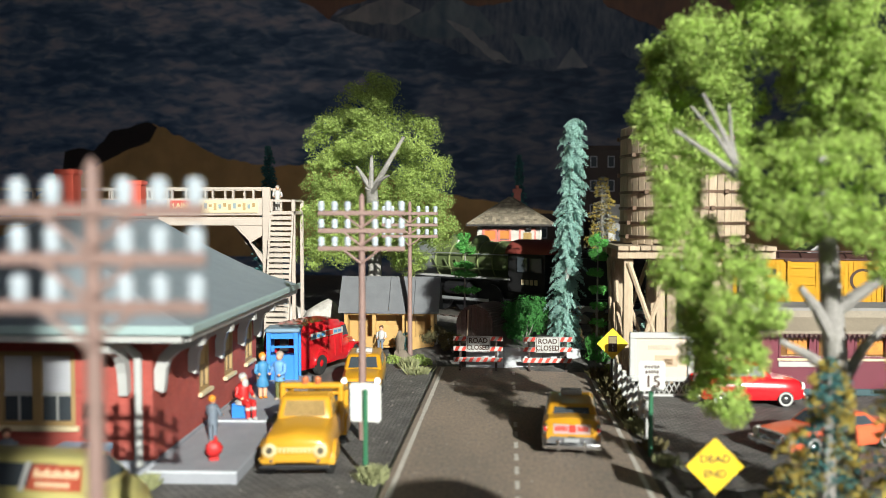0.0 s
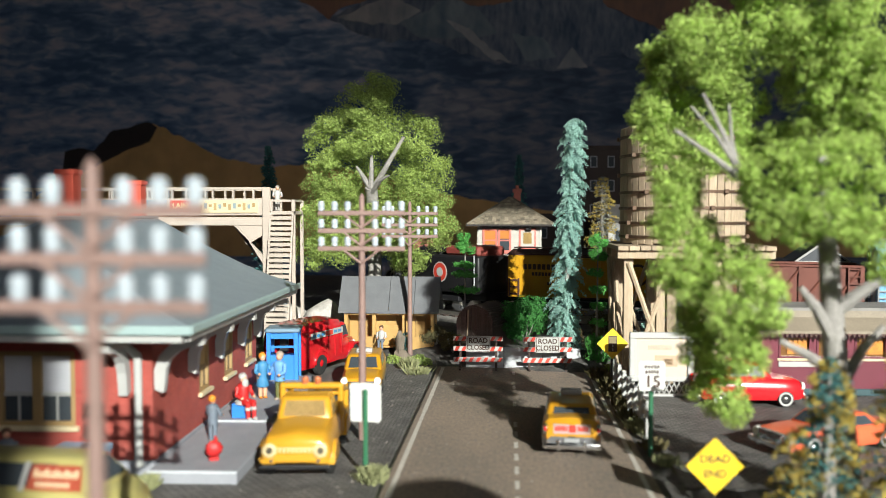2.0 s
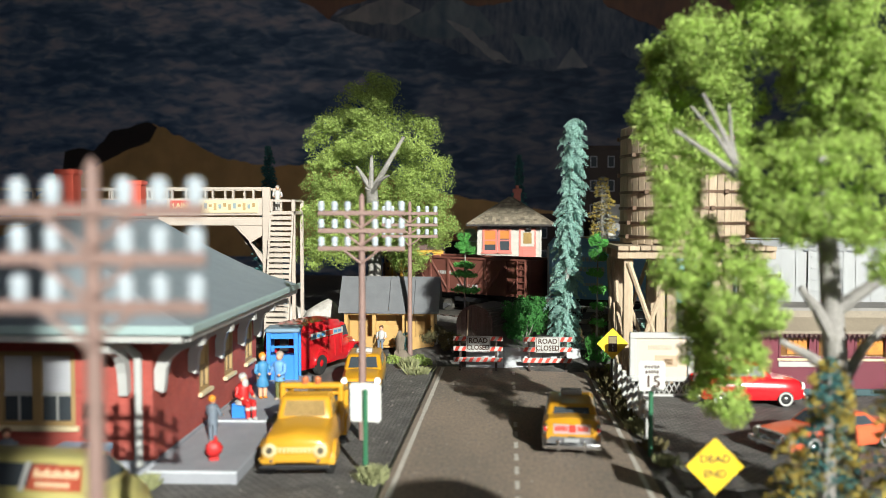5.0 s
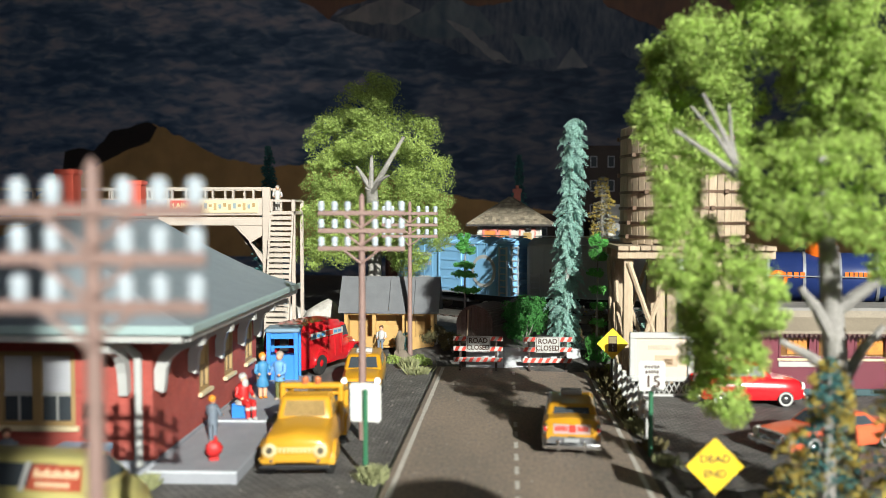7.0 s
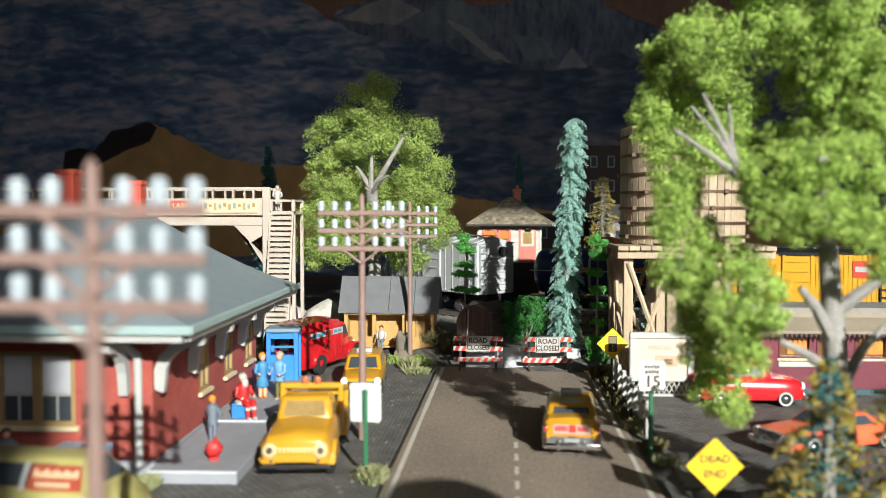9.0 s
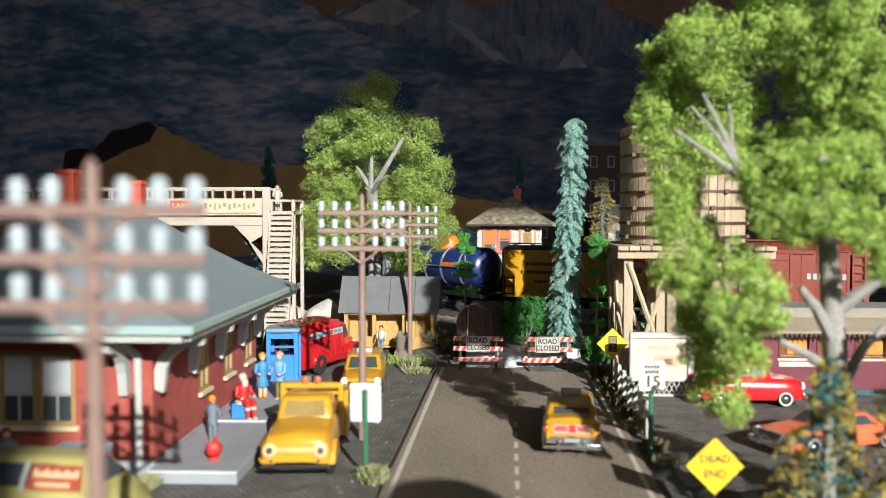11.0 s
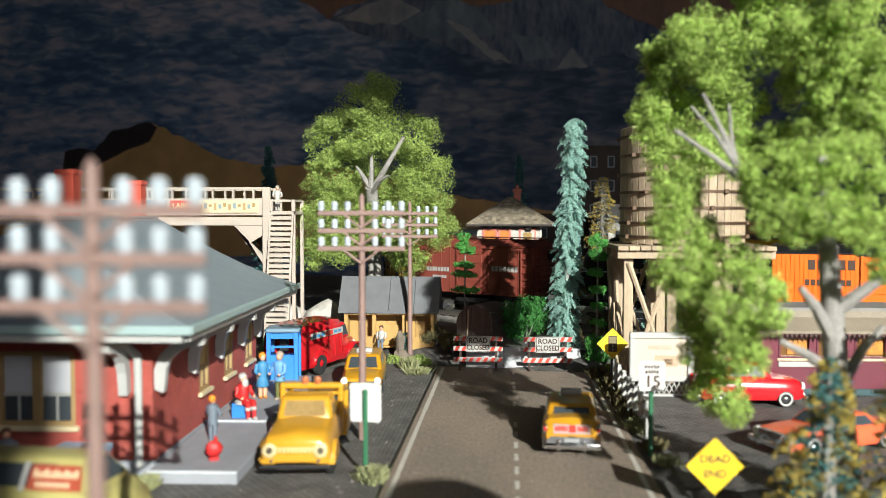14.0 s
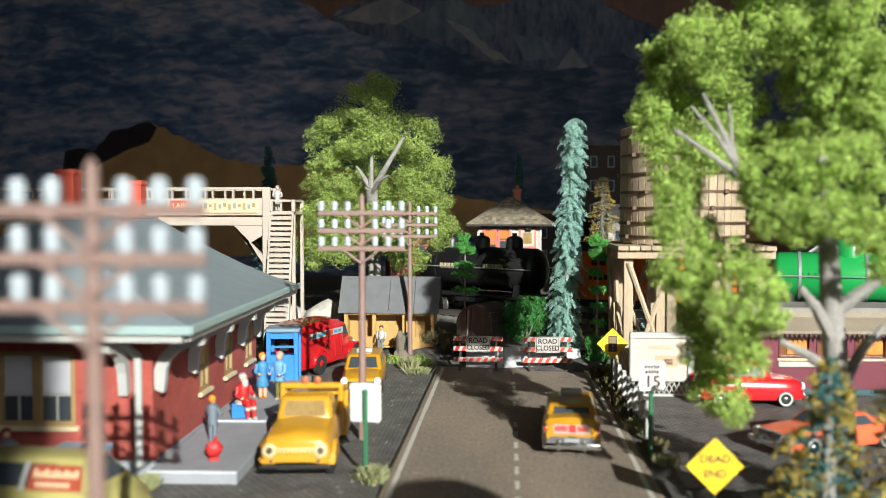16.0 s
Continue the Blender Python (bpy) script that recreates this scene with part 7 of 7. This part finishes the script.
def house():
    e = thing("signal_house", P(0.34, 128, 2.5) @ Matrix.Scale(1.06, 4), "white clapboard house with grey hipped shingle roof", "house")
    sid = mat("white_clapboard", (0.42, 0.4, 0.36), 0.6, var=0.08, obj=0.05)
    bm = M()
    box(bm, -4.5, 4.2, 0.1, 8, 6.0, 11.0)
    part("wall", bm, sid, e)
    bm = M()
    box(bm, -4.4, 4.1, 0.2, 7.9, -1.0, 6.0)
    part("foundation", bm, DKBASE, e)
    for i in range(14, 26):
        part("clapboard", prism(M(), [(0.08, i * 0.42 + 0.02), (-0.1, i * 0.42 + 0.02), (-0.02, i * 0.42 + 0.41), (0.08, i * 0.42 + 0.41)], 'x', -4.55, 4.25), sid, e)
    for x in (-4.6, 4.2):
        part("corner_board", box(M(), x - 0.12, x + 0.18, -0.12, 0.2, 6.0, 11.0), sid, e)
    shingle = mat("weathered_shingles", (0.12, 0.1, 0.075), 0.75, island=0.45, col2=(0.26, 0.22, 0.16), coarse=90)
    bm = M()
    hips = [(-6.2, -1.3), (6.2, -1.3), (6.2, 10.0), (-6.2, 10.0)]
    lo = [bm.verts.new((x, y, 11.3)) for x, y in hips]
    a, b = bm.verts.new((-0.4, 4, 15.2)), bm.verts.new((0.0, 4, 15.2))
    bm.faces.new((lo[0], lo[1], b, a))
    bm.faces.new((lo[1], lo[2], b))
    bm.faces.new((lo[2], lo[3], a, b))
    bm.faces.new((lo[3], lo[0], a))
    bm.faces.new(lo[::-1])
    part("roof", bm, shingle, e)
    bm = M()
    rows = 17
    for r in range(rows):
        f0, f1 = r / rows, (r + 1.15) / rows
        h0, h1 = 6.2 - 6.0 * f0, max(0.15, 6.2 - 6.0 * f1)
        n = max(2, int(h0 * 2 / 0.56))
        off = 0.5 * (r % 2)
        for i in range(-1, n + 1):
            u0, u1 = -h0 + (i + off + 0.04) * 2 * h0 / n, -h0 + (i + off + 0.96) * 2 * h0 / n
            q = [(max(-h0, min(h0, u0)), f0), (max(-h0, min(h0, u1)), f0), (max(-h1, min(h1, u1)), f1), (max(-h1, min(h1, u0)), f1)]
            if q[1][0] - q[0][0] < 0.08:
                continue
            lift = random.uniform(0.05, 0.13)
            loft(bm, [[(x, -1.3 + 5.3 * f, 11.3 + 3.9 * f + up) for x, f in q] for up in (0.0, lift)])
    tagged(part("shingles", bm, shingle, e), kind="stuff")
    for s in (-1, 1):
        part("hip_cap", tube(M(), (s * 6.2, -1.3, 11.35), (s * 0.2, 4, 15.25), 0.14, n=6), shingle, e)
    part("fascia", box(M(), -6.25, 6.25, -1.42, -1.25, 11.1, 11.36), DKBASE, e)
    for i in range(7):
        part("rafter_end", box(M(), -4.3 + i * 1.4, -4.15 + i * 1.4, -1.2, 0.0, 10.85, 11.1), DKBASE, e)
    shut = mat("orange_shade", (0.46, 0.15, 0.015), 0.55, var=0.1)
    pink = mat("faded_red_trim", (0.52, 0.15, 0.12), 0.6, var=0.1)
    for x0, x1, drop in ((-3.95, -1.85, 0.72), (-1.75, 0.1, 0.42)):
        z0, z1, f = 7.4, 10.75, 0.28
        bm = M()
        for q in ((x0, x0 + f, z0, z1), (x1 - f, x1, z0, z1), (x0 + f, x1 - f, z0, z0 + f), (x0 + f, x1 - f, z1 - f, z1)):
            box(bm, q[0], q[1], -0.24, 0.0, q[2], q[3])
        w = part("window", bm, pink, e)
        cutz = z1 - f - (z1 - z0 - 2 * f) * drop
        part("shade", box(M(), x0 + f, x1 - f, -0.14, -0.1, cutz, z1 - f), shut, w, "drawn orange window shade")
        part("pane", box(M(), x0 + f, x1 - f, -0.14, -0.1, z0 + f, cutz), DARKGLASS, w)
        part("sash_bar", box(M(), x0 + f, x1 - f, -0.2, -0.14, (z0 + z1) / 2 - 0.1, (z0 + z1) / 2 + 0.1), pink, w)
        part("sill", box(M(), x0 - 0.15, x1 + 0.15, -0.34, -0.02, z0 - 0.22, z0), pink, w)
    dr = part("door", box(M(), 1.2, 3.6, -0.16, 0.0, 5.9, 10.8, bev=0.03), pink, e, "faded red door with a small window")
    part("door_frame", box(M(), 1.45, 3.35, -0.22, -0.15, 8.2, 10.5, bev=0.03), sid, dr)
    part("pane", box(M(), 1.8, 3.0, -0.26, -0.2, 8.6, 10.2), PALEGLASS, dr)
    part("door_panel", box(M(), 1.7, 3.1, -0.22, -0.15, 6.3, 7.8, bev=0.05), pink, dr)
    bm = M()
    tube(bm, (2.2, -0.4, 10.7), (2.9, -0.4, 10.7), 0.35, n=12)
    part("wall_lamp", bm, IRON, e)
    bm = M()
    box(bm, 0.5, 1.5, 4.5, 5.5, 13.2, 16.4, bev=0.05)
    box(bm, 0.35, 1.65, 4.35, 5.65, 16.0, 16.5, bev=0.05)
    tube(bm, (1.0, 5, 16.4), (1.0, 5, 17.0), 0.25, n=10)
    part("chimney", bm, mat("pink_chimney_brick", (0.5, 0.16, 0.12), 0.7), e)


house()


# ---- water tower ----
def water_tower():
    e = thing("water_tower", P(17.4, 87.0, -0.47) @ Matrix.Scale(1.0296, 4), "weathered tan wooden water tower on a timber trestle", "water tower")
    R = 5.7
    n = 44
    bm = M()
    w = 2 * math.pi * R / n
    box(bm, -w * 0.48, w * 0.48, -0.2, 0.2, 13.2, 24.3, bev=0.05)
    first = part("stave", bm, PLANK, e)
    for i in range(n):
        o = first if i == 0 else first.copy()
        if i:
            scene.collection.objects.link(o)
        a = 2 * math.pi * i / n
        o.matrix_basis = P(R * math.sin(a), -R * math.cos(a), random.uniform(-0.12, 0.12), math.degrees(a))
    bm = M()
    tube(bm, (0, 0, 13.3), (0, 0, 24.0), R - 0.15, n=44)
    part("tank_core", bm, PLANK, e)
    hoop = mat("rusty_hoop", (0.12, 0.075, 0.05), 0.6, 0.6, var=0.25)
    for z in (13.9, 15.2, 16.6, 18.1, 19.8, 21.6, 23.4):
        bm = M()
        lathe(bm, [(R + 0.15, z - 0.13), (R + 0.33, z - 0.13), (R + 0.33, z + 0.13), (R + 0.15, z + 0.13)], 44)
        part("hoop", bm, hoop, e)
        for k in range(5):
            a = k * 1.26 + z
            bm = M()
            box(bm, (R + 0.35) * math.sin(a) - 0.2, (R + 0.35) * math.sin(a) + 0.2, -(R + 0.35) * math.cos(a) - 0.2, -(R + 0.35) * math.cos(a) + 0.2, z - 0.2, z + 0.2, bev=0.04)
            part("hoop_clamp", bm, hoop, e)
    bm = M()
    lathe(bm, [(R - 0.25, 24.0), (R - 0.3, 24.2), (0.2, 25.6)], 30)
    part("roof", bm, ROOFBROWN, e)
    for i in range(14):
        x = -7.0 + i * 1.0
        bm = M()
        box(bm, x, x + 0.93, -7.2, 7.2, 12.75, 13.15, bev=0.03)
        part("platform_plank", bm, PLANK, e)
    for y in (-6.4, -2.2, 2.2, 6.4):
        bm = M()
        box(bm, -7.0, 7.0, y - 0.35, y + 0.35, 12.0, 12.75, bev=0.04)
        part("beam", bm, PLANK, e)
    for x in (-5.9, -2.0, 2.0, 5.9):
        for y in (-5.6, 0.0, 5.6):
            bm = M()
            box(bm, x - 0.42, x + 0.42, y - 0.42, y + 0.42, -0.2, 12.0, bev=0.05)
            part("leg", bm, PLANK, e)
    for y in (-6.1, 6.1):
        for x0, x1 in ((-5.9, -2.0), (-2.0, -5.9), (2.0, 5.9), (5.9, 2.0)):
            bm = M()
            tube(bm, (x0, y, 0.6), (x1, y, 11.6), 0.24, n=6)
            part("brace", bm, PLANK, e)
    for y0, y1 in ((-5.6, 0), (0, 5.6)):
        bm = M()
        tube(bm, (-6.35, y0, 0.8), (-6.35, y1, 11.4), 0.24, n=6)
        part("brace", bm, PLANK, e)


water_tower()


# ---- billboard with lattice ----
def billboard():
    e = thing("billboard", P(13.5, 75.6, 0, 2), "white framed billboard with cream panel and lattice base", "billboard")
    for a in ((-2.8, 2.8, 5.1, 5.65), (-2.8, 2.8, 1.3, 1.75), (-2.8, -2.25, 1.75, 5.1), (2.25, 2.8, 1.75, 5.1)):
        bm = M()
        box(bm, a[0], a[1], -0.3, 0.1, a[2], a[3], bev=0.06)
        part("frame", bm, WHITE, e)
    bm = M()
    box(bm, -2.25, 2.25, -0.12, 0.05, 1.75, 5.1)
    pn = part("panel", bm, mat("faded_cream_poster", (0.62, 0.5, 0.36), 0.7, col2=(0.5, 0.42, 0.36), coarse=120, fine=400), e, "faded cream poster")
    for x0, x1, z0, z1, m in ((-0.6, 1.4, 2.6, 3.6, mat("poster_tan", (0.45, 0.32, 0.22), 0.7)), (-1.2, 0.9, 4.1, 4.5, mat("poster_rose", (0.55, 0.36, 0.28), 0.7)), (0.2, 1.0, 2.8, 3.3, TAN)):
        part("poster_mark", box(M(), x0, x1, -0.15, -0.11, z0, z1), m, pn)
    for i in range(12):
        for s in (-1, 1):
            u = -2.6 + i * 0.44
            bm = M()
            tube(bm, (u - s * 0.28, -0.05 - 0.05 * s, 0.1), (u + s * 0.28, -0.05 - 0.05 * s, 1.25), 0.06, n=4)
            part("lattice_slat", bm, WHITE, e)
    bm = M()
    box(bm, -2.9, 2.9, -0.3, 0.2, 0, 0.18)
    part("base_rail", bm, WHITE, e)
    for x in (-2.6, 2.6):
        part("leg", box(M(), x - 0.15, x + 0.15, 0.1, 0.4, 0, 5.3), WHITE, e)


billboard()


# ---- white fence along the road ----
def fence():
    e = thing("fence", P(9.9, 60.5, 0, 90.5), "white painted post-and-rail fence along the road", "fence")
    n = 7
    for i in range(n):
        bm = M()
        x = i * 2.9
        box(bm, x - 0.2, x + 0.2, -0.16, 0.16, -0.1, 2.85, bev=0.04)
        part("post", bm, WHITE, e)
    for i in range(n - 1):
        for z in (0.55, 1.3, 2.05):
            bm = M()
            w = 0.05 * random.uniform(-1, 1)
            box(bm, i * 2.9 + 0.1, (i + 1) * 2.9 - 0.1, -0.24, -0.12, z + w, z + 0.38 + w, bev=0.02)
            part("rail", bm, WHITE, e)


fence()


# ---- diner ----
def diner():
    e = thing("diner", P(22.4, 76.6, 0, 2), "maroon railway-car diner with lit orange windows", "diner")
    mar = mat("maroon_enamel", (0.14, 0.024, 0.04), 0.35, var=0.1, coat=0.3)
    glowm = mat("lit_amber_interior", (0.5, 0.19, 0.018), 0.5, emit=0.06, coarse=160, var=0.35)
    tanr = mat("tan_grey_roof", (0.24, 0.2, 0.15), 0.7, var=0.2)
    W, D = 22.0, 6.4
    bm = M()
    wins = [(1.5 + i * 3.3, 4.3 + i * 3.3, 3.3, 5.3) for i in range(6)]
    wall_x(bm, 0, W, 0, 0.3, 0.6, 5.9, wins)
    part("front_wall", bm, mar, e)
    bm = M()
    box(bm, 0, W, D - 0.3, D, 0.6, 5.9)
    box(bm, 0, 0.3, 0.3, D - 0.3, 0.6, 5.9)
    box(bm, W - 0.3, W, 0.3, D - 0.3, 0.6, 5.9)
    part("rear_wall", bm, mar, e)
    for a0, a1, b0, b1 in wins:
        bm = M()
        f = 0.16
        box(bm, a0, a0 + f, -0.08, 0.2, b0, b1)
        box(bm, a1 - f, a1, -0.08, 0.2, b0, b1)
        box(bm, a0 + f, a1 - f, -0.08, 0.2, b0, b0 + f)
        box(bm, a0 + f, a1 - f, -0.08, 0.2, b1 - f, b1)
        w = part("window", bm, mar, e)
        part("pane", box(M(), a0 + f, a1 - f, 0.2, 0.26, b0 + f, b1 - f), mat("amber_pane", (0.16, 0.07, 0.015), 0.15, coat=0.4, var=0.4, coarse=150, emit=0.03) if a0 < 2 else bpy.data.materials["amber_pane"], w)
        part("lit_shape", box(M(), a0 + 0.8, a1 - 0.3, 0.12, 0.19, b0 + 0.35, b1 - 0.45), glowm, w)
        part("sill", box(M(), a0 - 0.1, a1 + 0.1, -0.15, 0.0, b0 - 0.2, b0), CREAM, w)
    bm = M()
    box(bm, -0.1, W + 0.1, -0.1, D + 0.1, 0, 0.6, bev=0.05)
    part("base", bm, mat("dark_teal_base", (0.03, 0.07, 0.08), 0.5), e)
    bm = M()
    prism(bm, [(-1.4, 5.65), (-1.4, 5.9), (0.4, 6.9), (0.6, 7.7), (D - 0.6, 7.7), (D - 0.4, 6.9), (D + 0.6, 5.9), (D + 0.6, 5.65)], 'x', -0.6, W + 0.6)
    part("roof", bm, tanr, e)
    bm = M()
    prism(bm, [(0.45, 6.88), (0.58, 7.72), (D - 0.58, 7.72), (D - 0.45, 6.88)], 'x', -0.65, W + 0.65)
    part("roof_crown", bm, mat("grey_roof_felt", (0.22, 0.21, 0.2), 0.8), e)
    for i in range(56):
        bm = M()
        x = -0.5 + i * 0.41
        prism(bm, [(x, 5.68), (x + 0.36, 5.68), (x + 0.18, 5.3)], 'y', -1.42, -1.36)
        part("scallop", bm, ROOFBROWN, e)
    bm = M()
    box(bm, 1.5, 5.2, -0.12, -0.02, 2.55, 3.0)
    part("name_strip", bm, WHITE, e)


diner()


# ---- dark buildings and sheds further back ----
def far_building(x, y, w, h, label, m):
    e = thing("building", P(x, y, 1.6), label, "building")
    part("wall", box(M(), -w / 2, w / 2, 0, 8, 0, h), m, e)
    part("parapet", box(M(), -w / 2 - 0.3, w / 2 + 0.3, -0.3, 8.3, h, h + 0.6), m, e)
    for i in range(max(1, int(w / 3))):
        for j in range(int(h / 4.2)):
            x0 = -w / 2 + 1.0 + i * 3.0
            z0 = 1.6 + j * 4.2
            wd = part("window", box(M(), x0, x0 + 1.2, -0.12, 0.0, z0, z0 + 2.0), CONCRETE, e)
            part("pane", box(M(), x0 + 0.15, x0 + 1.05, -0.16, -0.1, z0 + 0.15, z0 + 1.85), DARKGLASS, wd)


DKBRICK = mat("sooty_brown_brick", (0.035, 0.024, 0.02), 0.8, var=0.3)
far_building(17.5, 150, 8.5, 25.8, "tall sooty brown brick building at the back", DKBRICK)
PALECLAP = mat("pale_clapboard", (0.5, 0.5, 0.49), 0.6, var=0.1)
far_building(18.6, 136, 5.6, 15.4, "pale clapboard building behind a conifer", PALECLAP)
far_building(6.5, 158, 9.0, 14.0, "low sooty brown brick building at the back", DKBRICK)


def crossing_house():
    e = thing("shelter", P(38, 106.5, 1.5) @ Matrix.Scale(1.08, 4), "dark shelter with white-trimmed gable roof", "shelter")
    part("wall", box(M(), -2.2, 2.2, 0, 4, 0, 8.2), mat("dark_slate_wall", (0.05, 0.055, 0.07), 0.6), e)
    part("roof", prism(M(), [(-2.8, 8.2), (0, 10.2), (2.8, 8.2)], 'y', -0.5, 4.5), mat("dark_slate_roof", (0.04, 0.045, 0.055), 0.6), e)
    for s in (-1, 1):
        part("bargeboard", tube(M(), (s * 3.0, -0.6, 8.1), (-s * 0.5, -0.6, 10.6), 0.13, n=6), WHITE, e)
    part("trim", box(M(), -2.9, 2.9, -0.6, -0.45, 8.0, 8.2), WHITE, e)


crossing_house()
# unseen block behind the camera, added for the rounded shadow on the road
bm = M()
prism(bm, rounded(-3.6, 3.6, 0, 24.5, 2.6), 'y', -0.6, 0.6)
put("equipment_case", bm, BLACK, P(18.7, -6.0, 0, 22), "rounded black block out of view, added to cast a shadow on the road", "case")

motions()
